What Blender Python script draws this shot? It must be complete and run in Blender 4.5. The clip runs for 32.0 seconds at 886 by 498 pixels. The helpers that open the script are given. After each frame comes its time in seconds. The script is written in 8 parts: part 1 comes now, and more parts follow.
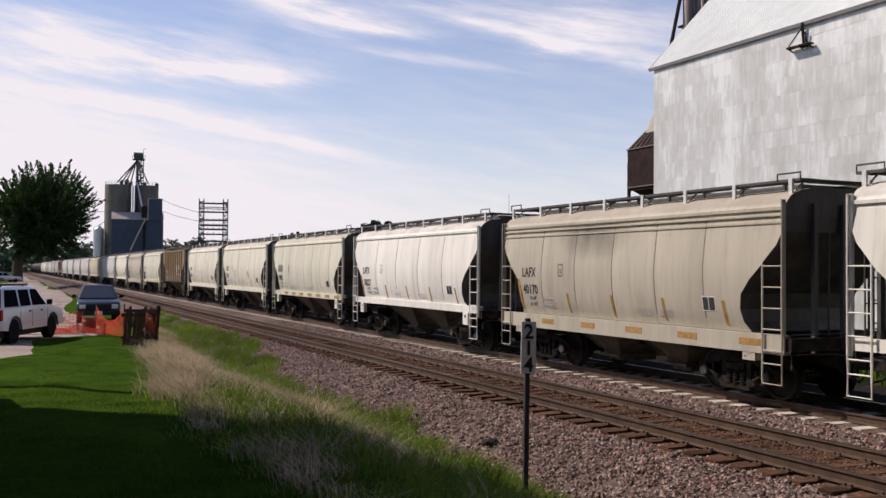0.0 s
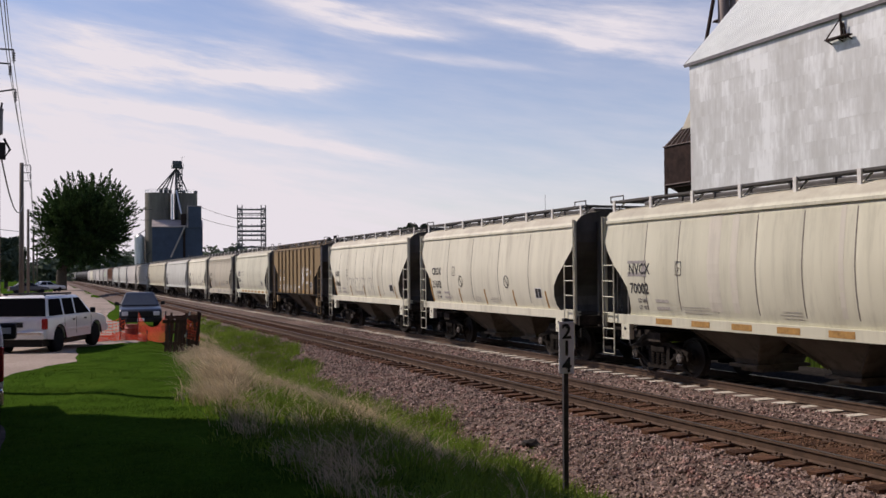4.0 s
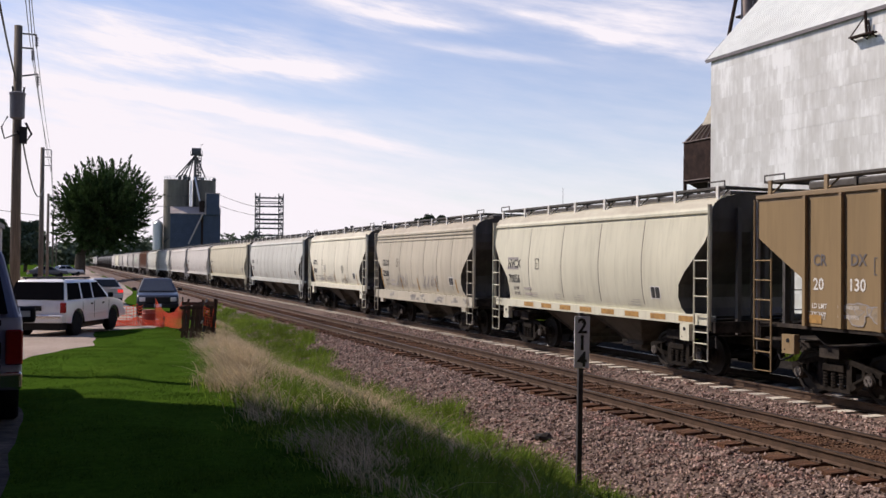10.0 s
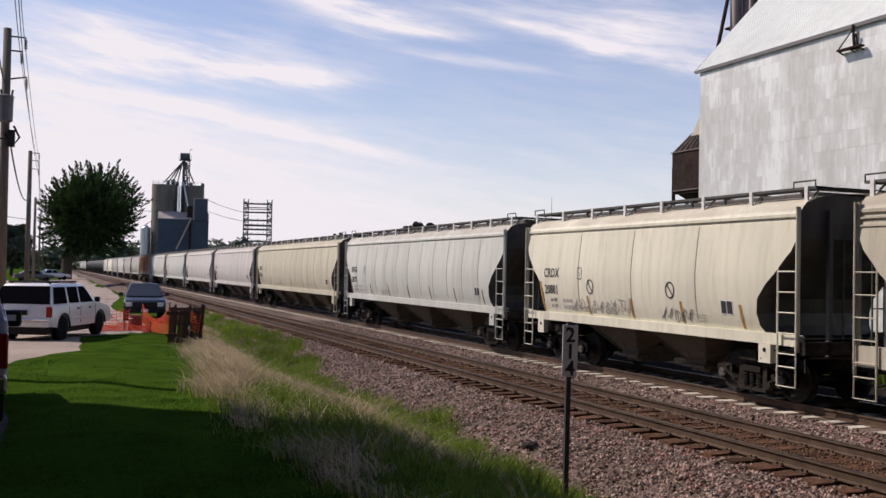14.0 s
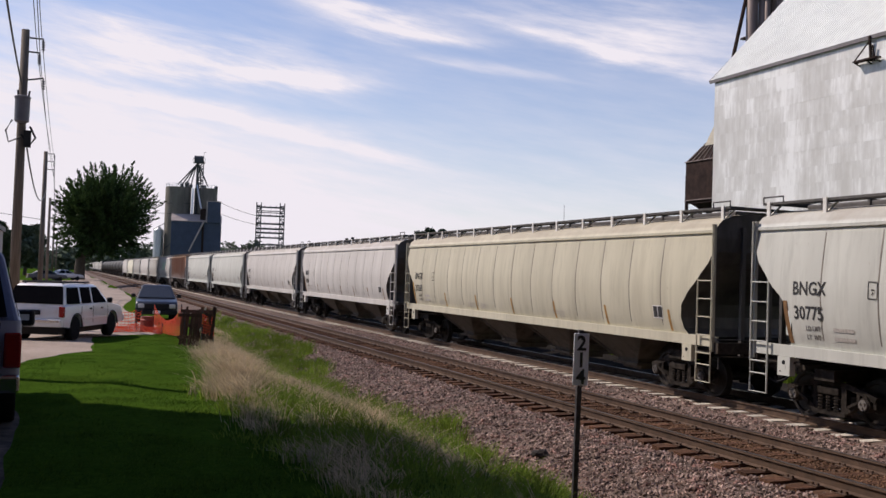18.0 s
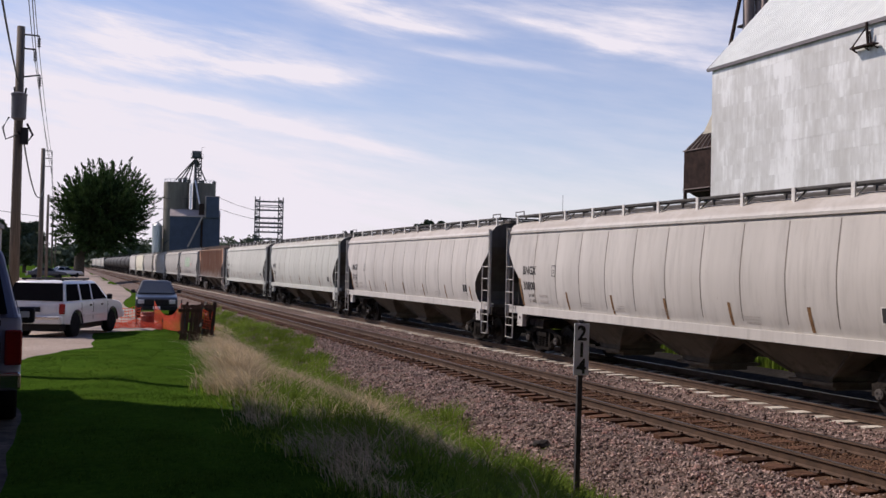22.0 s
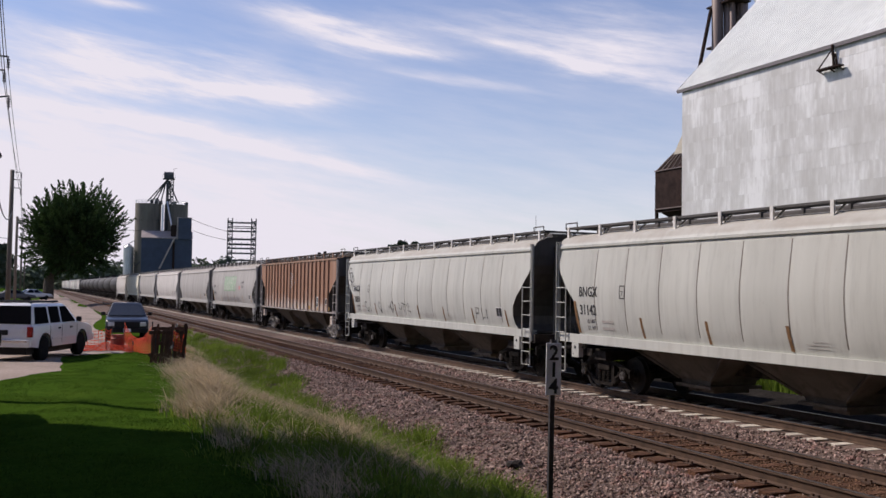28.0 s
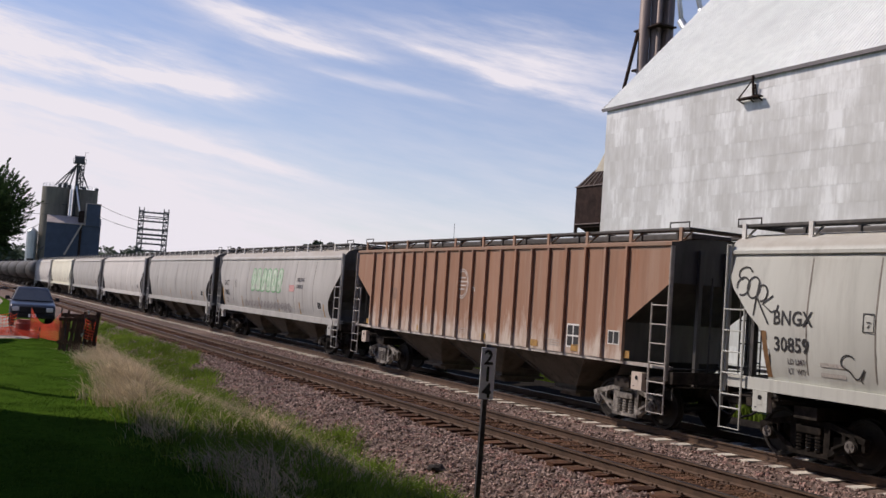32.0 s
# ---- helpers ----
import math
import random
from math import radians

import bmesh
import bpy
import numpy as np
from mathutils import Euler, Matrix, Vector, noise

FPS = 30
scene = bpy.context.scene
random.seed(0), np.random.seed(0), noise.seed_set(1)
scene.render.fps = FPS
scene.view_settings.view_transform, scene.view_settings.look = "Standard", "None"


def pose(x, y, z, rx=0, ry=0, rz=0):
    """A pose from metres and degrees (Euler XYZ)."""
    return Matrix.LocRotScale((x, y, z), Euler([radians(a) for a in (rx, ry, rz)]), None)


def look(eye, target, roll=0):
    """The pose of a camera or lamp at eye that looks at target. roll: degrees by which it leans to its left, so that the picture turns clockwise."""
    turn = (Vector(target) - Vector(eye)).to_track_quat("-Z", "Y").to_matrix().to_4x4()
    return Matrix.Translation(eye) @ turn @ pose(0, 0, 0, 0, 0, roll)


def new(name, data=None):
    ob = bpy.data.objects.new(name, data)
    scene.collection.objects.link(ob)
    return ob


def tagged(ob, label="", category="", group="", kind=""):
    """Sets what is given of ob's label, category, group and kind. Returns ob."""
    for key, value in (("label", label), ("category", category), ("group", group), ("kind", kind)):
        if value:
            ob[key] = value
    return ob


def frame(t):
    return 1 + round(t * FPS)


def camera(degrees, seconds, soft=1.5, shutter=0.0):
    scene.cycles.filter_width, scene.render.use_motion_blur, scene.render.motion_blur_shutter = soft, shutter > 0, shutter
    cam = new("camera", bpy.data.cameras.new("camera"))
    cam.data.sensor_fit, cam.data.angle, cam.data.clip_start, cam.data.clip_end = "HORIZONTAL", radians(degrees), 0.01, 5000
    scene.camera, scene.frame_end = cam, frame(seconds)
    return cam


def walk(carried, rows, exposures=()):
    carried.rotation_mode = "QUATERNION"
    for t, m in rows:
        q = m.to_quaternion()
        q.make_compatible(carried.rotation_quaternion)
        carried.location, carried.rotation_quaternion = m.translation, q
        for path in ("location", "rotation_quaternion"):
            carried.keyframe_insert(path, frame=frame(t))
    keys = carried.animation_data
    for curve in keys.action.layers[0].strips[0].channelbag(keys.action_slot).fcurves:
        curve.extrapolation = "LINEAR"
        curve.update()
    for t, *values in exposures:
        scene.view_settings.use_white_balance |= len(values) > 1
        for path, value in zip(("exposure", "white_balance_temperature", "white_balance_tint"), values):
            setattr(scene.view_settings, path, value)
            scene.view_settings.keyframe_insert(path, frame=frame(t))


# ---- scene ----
PI = math.pi
rnd = random.Random(7)

# ---------------------------------------------------------------- camera
cam = camera(50.15, 32.0, soft=1.5, shutter=0.03)
PATH = (
    (0.0, -0.003, 0.001, 2.522, -25.04, 1.29, -0.45),
    (0.5, -0.004, 0.002, 2.521, -25.85, 1.52, -0.27),
    (1.0, -0.008, 0.004, 2.517, -26.01, 1.74, 0.01),
    (1.5, 0.003, -0.001, 2.520, -25.36, 1.79, -0.03),
    (2.0, 0.007, -0.003, 2.522, -24.57, 1.73, 0.05),
    (2.5, 0.004, -0.002, 2.519, -23.95, 1.62, 0.15),
    (3.0, 0.003, -0.001, 2.519, -23.47, 1.60, 0.52),
    (3.5, 0.005, -0.002, 2.518, -23.10, 1.56, 0.56),
    (4.0, 0.012, -0.005, 2.520, -22.78, 1.40, 0.58),
    (4.5, 0.008, -0.003, 2.523, -22.35, 1.30, 0.33),
    (6.5, 0.002, -0.001, 2.524, -22.43, 1.31, -0.61),
    (7.0, -0.003, 0.001, 2.523, -22.56, 1.37, -0.61),
    (7.5, 0.000, -0.000, 2.520, -22.50, 1.30, -0.51),
    (8.0, -0.007, 0.003, 2.522, -22.34, 1.19, -0.41),
    (8.5, 0.001, -0.000, 2.522, -22.07, 1.12, -0.60),
    (9.0, -0.003, 0.001, 2.521, -21.92, 1.05, -0.69),
    (9.5, -0.008, 0.003, 2.519, -21.86, 0.97, -0.58),
    (10.0, 0.004, -0.002, 2.522, -21.81, 0.90, -0.54),
    (10.5, 0.001, -0.000, 2.523, -21.87, 0.88, -0.62),
    (11.0, 0.011, -0.005, 2.523, -21.96, 0.98, -0.67),
    (11.5, 0.004, -0.002, 2.525, -22.22, 1.06, -0.86),
    (12.0, 0.006, -0.002, 2.523, -22.49, 1.17, -0.80),
    (12.5, 0.001, -0.000, 2.523, -22.62, 1.28, -0.88),
    (13.0, -0.001, 0.001, 2.522, -22.63, 1.30, -0.77),
    (13.5, 0.003, -0.001, 2.522, -22.56, 1.33, -0.99),
    (14.0, -0.003, 0.001, 2.520, -22.52, 1.38, -1.08),
    (14.5, -0.001, 0.001, 2.522, -22.45, 1.41, -1.17),
    (16.5, -0.017, 0.007, 2.523, -22.33, 1.79, -2.08),
    (17.0, -0.017, 0.007, 2.518, -22.25, 1.79, -1.75),
    (17.5, -0.012, 0.005, 2.521, -22.01, 1.79, -1.67),
    (18.0, -0.010, 0.004, 2.521, -21.84, 1.73, -1.95),
    (18.5, -0.017, 0.007, 2.516, -21.72, 1.67, -1.59),
    (19.0, -0.012, 0.005, 2.522, -21.92, 1.46, -2.04),
    (19.5, -0.007, 0.003, 2.516, -22.06, 1.34, -1.80),
    (20.0, -0.011, 0.005, 2.517, -22.26, 1.35, -1.83),
    (20.5, -0.017, 0.007, 2.522, -22.12, 1.33, -2.56),
    (21.0, -0.019, 0.008, 2.517, -21.96, 1.36, -2.34),
    (21.5, -0.017, 0.007, 2.519, -21.82, 1.32, -2.00),
    (22.0, -0.011, 0.004, 2.518, -21.87, 1.25, -1.22),
    (22.5, 0.001, -0.000, 2.522, -22.09, 1.27, -0.90),
    (23.0, 0.007, -0.003, 2.518, -22.55, 1.51, -0.70),
    (23.5, 0.015, -0.006, 2.512, -23.27, 1.75, -0.25),
    (24.0, 0.015, -0.007, 2.513, -23.79, 1.75, 0.16),
    (24.5, 0.016, -0.007, 2.517, -24.19, 1.68, -0.08),
    (25.0, 0.016, -0.007, 2.511, -24.67, 1.73, -0.06),
    (25.5, 0.024, -0.011, 2.512, -25.41, 1.95, 0.03),
    (27.5, 0.020, -0.009, 2.510, -25.50, 2.59, -0.51),
    (28.0, 0.013, -0.005, 2.516, -23.44, 2.52, -0.92),
    (28.5, 0.013, -0.005, 2.517, -22.31, 2.32, -0.93),
    (29.0, 0.024, -0.009, 2.511, -21.27, 2.15, -1.03),
    (29.5, 0.048, -0.018, 2.514, -20.54, 2.17, -1.55),
    (30.0, 0.044, -0.016, 2.513, -19.82, 2.27, -1.96),
    (30.5, -0.032, 0.011, 2.504, -19.33, 2.51, -2.85),
    (31.0, -0.152, 0.057, 2.512, -20.57, 2.60, -1.68),
    (31.2, -0.190, 0.074, 2.520, -21.24, 2.59, -2.69),
    (31.4, -0.203, 0.081, 2.520, -21.65, 2.73, -3.60),
    (31.5, -0.211, 0.084, 2.497, -21.84, 2.96, -3.67),
    (31.6, -0.221, 0.092, 2.520, -22.60, 3.15, -3.78),
    (31.7, -0.208, 0.093, 2.520, -23.99, 3.36, -3.69),
    (31.8, -0.222, 0.106, 2.520, -25.62, 3.42, -3.71),
    (31.9, -0.238, 0.123, 2.520, -27.28, 3.21, -3.60),
    (32.0, -0.268, 0.147, 2.448, -28.76, 3.07, -4.01),
)
walk(cam, [(t, pose(x, y, z, 90 + p, r, w)) for t, x, y, z, w, p, r in PATH],
     exposures=((0.0, -0.08, 6500, 16), (2.0, -0.2, 6500, 16), (4.0, -0.24, 6520, 17), (7.0, -0.13, 6500, 16), (9.0, 0.05, 6500, 16), (12.0, -0.04, 6500, 16), (17.0, -0.1, 6450, 16), (22.0, -0.12, 6350, 18), (29.0, -0.19, 6300, 17), (32.0, -0.17, 6400, 16)))

# ---------------------------------------------------------------- world and sun
SUN_EL, SUN_AZ = 46.0, -47.0          # degrees above the horizon, and clockwise from +y


def new_world():
    w = bpy.data.worlds.new("sky")
    scene.world = w
    w.use_nodes = True
    nt = w.node_tree
    nt.nodes.clear()
    N, L = nt.nodes.new, nt.links.new

    def m(op, a, b=None, c=None):
        n = N("ShaderNodeMath")
        n.operation = op
        for i, v in enumerate((a, b, c)):
            if v is None:
                continue
            if isinstance(v, (int, float)):
                n.inputs[i].default_value = v
            else:
                L(v, n.inputs[i])
        return n.outputs[0]

    tc = N("ShaderNodeTexCoord")
    sep = N("ShaderNodeSeparateXYZ")
    L(tc.outputs["Generated"], sep.inputs[0])
    x, y, z = sep.outputs
    az = m("MULTIPLY", m("ARCTAN2", x, y), 57.2958)
    el = m("MULTIPLY", m("ARCSINE", z), 57.2958)
    comb = N("ShaderNodeCombineXYZ")
    # streaks run nearly level, dipping to the right
    L(m("MULTIPLY", az, 0.07), comb.inputs[0])
    L(m("MULTIPLY", m("ADD", el, m("MULTIPLY", az, 0.16)), 0.42), comb.inputs[1])
    n1 = N("ShaderNodeTexNoise")
    n1.inputs["Scale"].default_value, n1.inputs["Detail"].default_value = 1.0, 9.0
    n1.inputs["Roughness"].default_value = 0.62
    n1.inputs["Distortion"].default_value = 0.6
    L(comb.outputs[0], n1.inputs["Vector"])
    wob = m("MULTIPLY", m("SUBTRACT", n1.outputs[0], 0.5), 5.0)
    n2 = N("ShaderNodeTexNoise")
    n2.inputs["Scale"].default_value, n2.inputs["Detail"].default_value = 2.6, 8.0
    n2.inputs["Roughness"].default_value = 0.6
    L(comb.outputs[0], n2.inputs["Vector"])

    def streak(a0, e0, la, le, slope, amount):
        da = m("SUBTRACT", az, a0)
        de = m("ADD", m("SUBTRACT", m("SUBTRACT", el, e0), m("MULTIPLY", da, slope)), m("MULTIPLY", wob, le * 0.8))
        q = m("ADD", m("POWER", m("ABSOLUTE", m("DIVIDE", da, la)), 2.6), m("POWER", m("ABSOLUTE", m("DIVIDE", de, le)), 2.0))
        return m("MULTIPLY", m("EXPONENT", m("MULTIPLY", q, -1.0)), amount)

    d = None
    for s in ((5.5, 12.2, 8.5, 1.35, -0.03, 0.95), (12.5, 11.6, 4.5, 0.5, -0.05, 0.8), (17.0, 15.3, 5.0, 0.5, -0.2, 0.7), (19.5, 14.3, 4.5, 0.32, -0.12, 0.75), (17.5, 15.0, 6.0, 1.0, -0.15, 0.3),
              (27.0, 14.6, 5.5, 0.55, -0.2, 0.6), (33.5, 13.4, 5.5, 0.8, -0.2, 0.5), (31.5, 15.4, 7.0, 1.1, -0.1, 0.5), (36.5, 12.2, 3.0, 0.35, -0.16, 0.5), (35.5, 14.0, 6.0, 1.3, -0.1, 0.35),
              (6.0, 9.3, 9.0, 0.55, -0.12, 0.75), (14.0, 7.9, 6.0, 0.35, -0.17, 0.6), (3.8, 15.9, 1.7, 0.28, -0.02, 0.7), (24.0, 12.6, 5.0, 0.25, -0.14, 0.35),
              (70.0, 15.0, 20.0, 2.0, -0.05, 0.7), (-40.0, 14.0, 18.0, 2.0, 0.05, 0.7), (120.0, 20.0, 40.0, 3.0, -0.02, 0.7), (-120.0, 22.0, 40.0, 4.0, 0.02, 0.7)):
        v = streak(*s)
        d = v if d is None else m("ADD", d, v)
    d = m("MULTIPLY", d, m("ADD", m("MULTIPLY", m("SUBTRACT", n2.outputs[0], 0.3), 2.2), 0.35))
    d = m("MULTIPLY", m("SMOOTH_MIN", d, 1.0, 0.2), 0.95)
    # thin veil, thicker towards the horizon
    veil = m("MULTIPLY_ADD", m("EXPONENT", m("MULTIPLY", m("MAXIMUM", el, 0.0), -0.085)), 0.86, 0.0)
    left = m("EXPONENT", m("MULTIPLY", m("POWER", m("ABSOLUTE", m("DIVIDE", m("SUBTRACT", az, 1.0), 20.0)), 2.0), -1.0))
    low = m("DIVIDE", 1.0, m("ADD", 1.0, m("EXPONENT", m("MULTIPLY", m("SUBTRACT", m("ADD", el, m("MULTIPLY", az, 0.17)), 10.2), 1.6))))
    veil = m("ADD", veil, m("MULTIPLY", m("MULTIPLY", left, low), 0.6))
    side = m("MULTIPLY_ADD", m("ABSOLUTE", m("SUBTRACT", az, 30.0)), 0.003, 0.93)
    veil = m("MULTIPLY", m("MULTIPLY", veil, m("ADD", m("MULTIPLY", n2.outputs[0], 1.0), 0.52)), m("MINIMUM", side, 1.0))
    d = m("MINIMUM", m("ADD", d, veil), 1.0)
    sky = N("ShaderNodeTexSky")
    sky.sky_type = "NISHITA"
    sky.sun_disc = False
    sky.sun_elevation, sky.sun_rotation = radians(SUN_EL), radians(SUN_AZ)
    sky.air_density, sky.dust_density, sky.ozone_density = 1.0, 0.6, 1.5
    scale = N("ShaderNodeVectorMath")
    scale.operation = "SCALE"
    hs = N("ShaderNodeHueSaturation")
    hs.inputs["Saturation"].default_value = 1.25
    hs.inputs["Hue"].default_value = 0.509
    L(sky.outputs[0], hs.inputs["Color"])
    L(hs.outputs[0], scale.inputs[0])
    scale.inputs["Scale"].default_value = SKY_GAIN
    mix = N("ShaderNodeMix")
    mix.data_type = "RGBA"
    L(d, mix.inputs[0])
    L(scale.outputs[0], mix.inputs[6])
    mix.inputs[7].default_value = (9.2, 8.9, 9.2, 1)
    bg = N("ShaderNodeBackground")
    bg.inputs[1].default_value = 0.1
    L(mix.outputs[2], bg.inputs[0])
    out = N("ShaderNodeOutputWorld")
    L(bg.outputs[0], out.inputs[0])


SKY_GAIN = 1.28
new_world()
sun = new("sun", bpy.data.lights.new("sun", "SUN"))
sun.data.energy, sun.data.angle, sun.data.color = 4.45, radians(0.53), (1.0, 0.89, 0.76)
sun_way = Vector((math.sin(radians(SUN_AZ)) * math.cos(radians(SUN_EL)), math.cos(radians(SUN_AZ)) * math.cos(radians(SUN_EL)), math.sin(radians(SUN_EL))))
sun.matrix_world = look(sun_way * 200, (0, 0, 0))


# ---------------------------------------------------------------- materials
def mat(name, color, rough=0.7, metal=0.0, spread=0.12, grain=8.0, big=0.6, bump=0.0, bump_scale=40.0, second=None,
        second_amount=0.5, second_scale=1.5, stretch=(1, 1, 1), coat=0.0, vary=0.0, spec=0.5, fixed=False):
    """A node material: base colour, a fine grain, broad stains of a second colour, and relief."""
    mt = bpy.data.materials.new(name)
    mt.use_nodes = True
    nt = mt.node_tree
    N, L = nt.nodes.new, nt.links.new
    b = nt.nodes["Principled BSDF"]
    b.inputs["Roughness"].default_value, b.inputs["Metallic"].default_value = rough, metal
    b.inputs["Specular IOR Level"].default_value = spec
    b.inputs["Coat Weight"].default_value = coat
    tc = N("ShaderNodeTexCoord")
    mp = N("ShaderNodeMapping")
    mp.inputs["Scale"].default_value = stretch
    if fixed:       # one pattern runs on over all pieces that stand still
        L(N("ShaderNodeNewGeometry").outputs["Position"], mp.inputs[0])
    else:
        L(tc.outputs["Object"], mp.inputs[0])
    if vary:
        oi = N("ShaderNodeObjectInfo")
        ml = N("ShaderNodeMath")
        ml.operation = "MULTIPLY"
        L(oi.outputs["Random"], ml.inputs[0])
        ml.inputs[1].default_value = 37.0
        if not fixed:
            L(ml.outputs[0], mp.inputs["Location"])

    def noise_tex(scale, detail=6.0, rough_=0.6):
        n = N("ShaderNodeTexNoise")
        n.inputs["Scale"].default_value, n.inputs["Detail"].default_value, n.inputs["Roughness"].default_value = scale, detail, rough_
        L(mp.outputs[0], n.inputs["Vector"])
        return n

    g = noise_tex(grain)
    ramp = N("ShaderNodeValToRGB")
    c = Vector(color)
    lo, hi = c * (1 - spread * 1.6), c * (1 + spread * 1.6)
    ramp.color_ramp.elements[0].position, ramp.color_ramp.elements[1].position = 0.3, 0.7
    ramp.color_ramp.elements[0].color, ramp.color_ramp.elements[1].color = (*lo, 1), (*hi, 1)
    L(g.outputs[0], ramp.inputs[0])
    col = ramp.outputs[0]
    if second is not None:
        s = noise_tex(second_scale, 7.0, 0.65)
        sr = N("ShaderNodeValToRGB")
        sr.color_ramp.elements[0].position, sr.color_ramp.elements[1].position = 0.62 - 0.25 * second_amount, 0.78 - 0.2 * second_amount
        L(s.outputs[0], sr.inputs[0])
        mx = N("ShaderNodeMix")
        mx.data_type = "RGBA"
        ms = N("ShaderNodeMath")
        ms.operation = "MULTIPLY"
        L(sr.outputs[0], ms.inputs[0])
        ms.inputs[1].default_value = min(1.0, second_amount + 0.2)
        L(ms.outputs[0], mx.inputs[0])
        L(col, mx.inputs[6])
        mx.inputs[7].default_value = (*second, 1)
        col = mx.outputs[2]
    if big:
        w = noise_tex(big * 0.5, 3.0)
        h = N("ShaderNodeHueSaturation")
        mr = N("ShaderNodeMapRange")
        L(w.outputs[0], mr.inputs[0])
        mr.inputs[1].default_value, mr.inputs[2].default_value = 0.3, 0.7
        mr.inputs[3].default_value, mr.inputs[4].default_value = 1 - spread, 1 + spread
        L(mr.outputs[0], h.inputs["Value"])
        L(col, h.inputs["Color"])
        col = h.outputs[0]
    if vary:
        h = N("ShaderNodeHueSaturation")
        mr = N("ShaderNodeMapRange")
        L(oi.outputs["Random"], mr.inputs[0])
        mr.inputs[3].default_value, mr.inputs[4].default_value = 1 - vary, 1 + vary
        L(mr.outputs[0], h.inputs["Value"])
        L(col, h.inputs["Color"])
        col = h.outputs[0]
    L(col, b.inputs["Base Color"])
    if bump:
        bn = noise_tex(bump_scale, 4.0)
        bp = N("ShaderNodeBump")
        bp.inputs["Strength"].default_value, bp.inputs["Distance"].default_value = bump, 0.02
        L(bn.outputs[0], bp.inputs["Height"])
        L(bp.outputs[0], b.inputs["Normal"])
    return mt


def glass(name, tint=(0.01, 0.012, 0.014)):
    mt = mat(name, tint, rough=0.15, spread=0.05, big=0, spec=0.06)
    return mt


def tin_sheet(name):
    """Galvanized wall sheets: upright mottling that starts anew at every course."""
    mt = bpy.data.materials.new(name)
    mt.use_nodes = True
    nt = mt.node_tree
    N, L = nt.nodes.new, nt.links.new
    b = nt.nodes["Principled BSDF"]
    b.inputs["Roughness"].default_value, b.inputs["Metallic"].default_value, b.inputs["Specular IOR Level"].default_value = 0.6, 0.15, 0.3
    sp = N("ShaderNodeSeparateXYZ")
    L(N("ShaderNodeNewGeometry").outputs["Position"], sp.inputs[0])

    def m(op, a, v=0.0):
        n = N("ShaderNodeMath")
        n.operation = op
        for i, q in enumerate((a, v)):
            if isinstance(q, (int, float)):
                n.inputs[i].default_value = q
            else:
                L(q, n.inputs[i])
        return n.outputs[0]

    row = m("FLOOR", m("DIVIDE", m("ADD", sp.outputs[2], 0.4), 0.81))
    cols = {"y": sp.outputs[1], "x": sp.outputs[0], "z": sp.outputs[2]}

    def tex(across, down, scale, per_row, detail=7.0):
        cb, n = N("ShaderNodeCombineXYZ"), N("ShaderNodeTexNoise")
        L(m("ADD", m("MULTIPLY", m("ADD", cols["y"], cols["x"]), across), m("MULTIPLY", row, per_row)), cb.inputs[0])
        L(m("MULTIPLY", cols["z"], down), cb.inputs[1])
        L(m("MULTIPLY", row, per_row * 0.37), cb.inputs[2])
        n.inputs["Scale"].default_value, n.inputs["Detail"].default_value, n.inputs["Roughness"].default_value = scale, detail, 0.62
        L(cb.outputs[0], n.inputs["Vector"])
        return n.outputs[0]

    v = m("ADD", m("MULTIPLY", tex(1.0, 0.25, 0.75, 31.7), 0.2), m("MULTIPLY", tex(1.0, 0.07, 2.6, 13.1), 0.38))
    v = m("ADD", v, m("MULTIPLY", tex(1.0, 0.12, 6.5, 7.3, 4.0), 0.24))
    v = m("ADD", v, m("MULTIPLY", tex(1.0, 0.5, 0.5, 0.0, 7.0), 0.74))
    ramp = N("ShaderNodeValToRGB")
    e = ramp.color_ramp.elements
    e[0].position, e[0].color = 0.665, (0.51, 0.51, 0.485, 1)
    e[1].position, e[1].color = 0.89, (0.76, 0.775, 0.76, 1)
    k = e.new(0.775)
    k.color = (0.59, 0.596, 0.575, 1)
    L(v, ramp.inputs[0])
    L(ramp.outputs[0], b.inputs["Base Color"])
    bp = N("ShaderNodeBump")
    bp.inputs["Strength"].default_value, bp.inputs["Distance"].default_value = 0.15, 0.02
    L(tex(1.0, 0.6, 0.9, 5.0, 3.0), bp.inputs["Height"])
    L(bp.outputs[0], b.inputs["Normal"])
    return mt


M = {}
M["grass"] = mat("lawn_soil", (0.04, 0.08, 0.009), 0.95, spread=0.16, grain=11, big=0.5, second=(0.058, 0.095, 0.012), second_amount=0.5, second_scale=0.9, spec=0.0)
M["gravel"] = mat("pale_gravel", (0.33, 0.268, 0.222), 0.95, spread=0.2, grain=18, big=0.5, second=(0.27, 0.22, 0.175), second_amount=0.5, second_scale=0.8, bump=0.4, bump_scale=60, spec=0.12)
# gravel colour with deep shade put into it
M["dirt"] = mat("packed_dirt", (0.075, 0.062, 0.052), 0.95, spread=0.3, grain=9, big=0.5, second=(0.04, 0.034, 0.03), second_amount=0.5, second_scale=1.2, bump=0.5, bump_scale=30, spec=0.1)
M["ballast"] = mat("pink_ballast", (0.135, 0.097, 0.079), 0.95, spread=0.35, grain=14, big=0.5, second=(0.13, 0.1, 0.09), second_amount=0.5, second_scale=9, bump=1.0, bump_scale=18, spec=0.12)
M["stone"] = mat("ballast_stone", (0.262, 0.196, 0.166), 0.92, spread=0.3, grain=5, big=0, second=(0.27, 0.15, 0.125), second_amount=0.6, second_scale=3, spec=0.12)
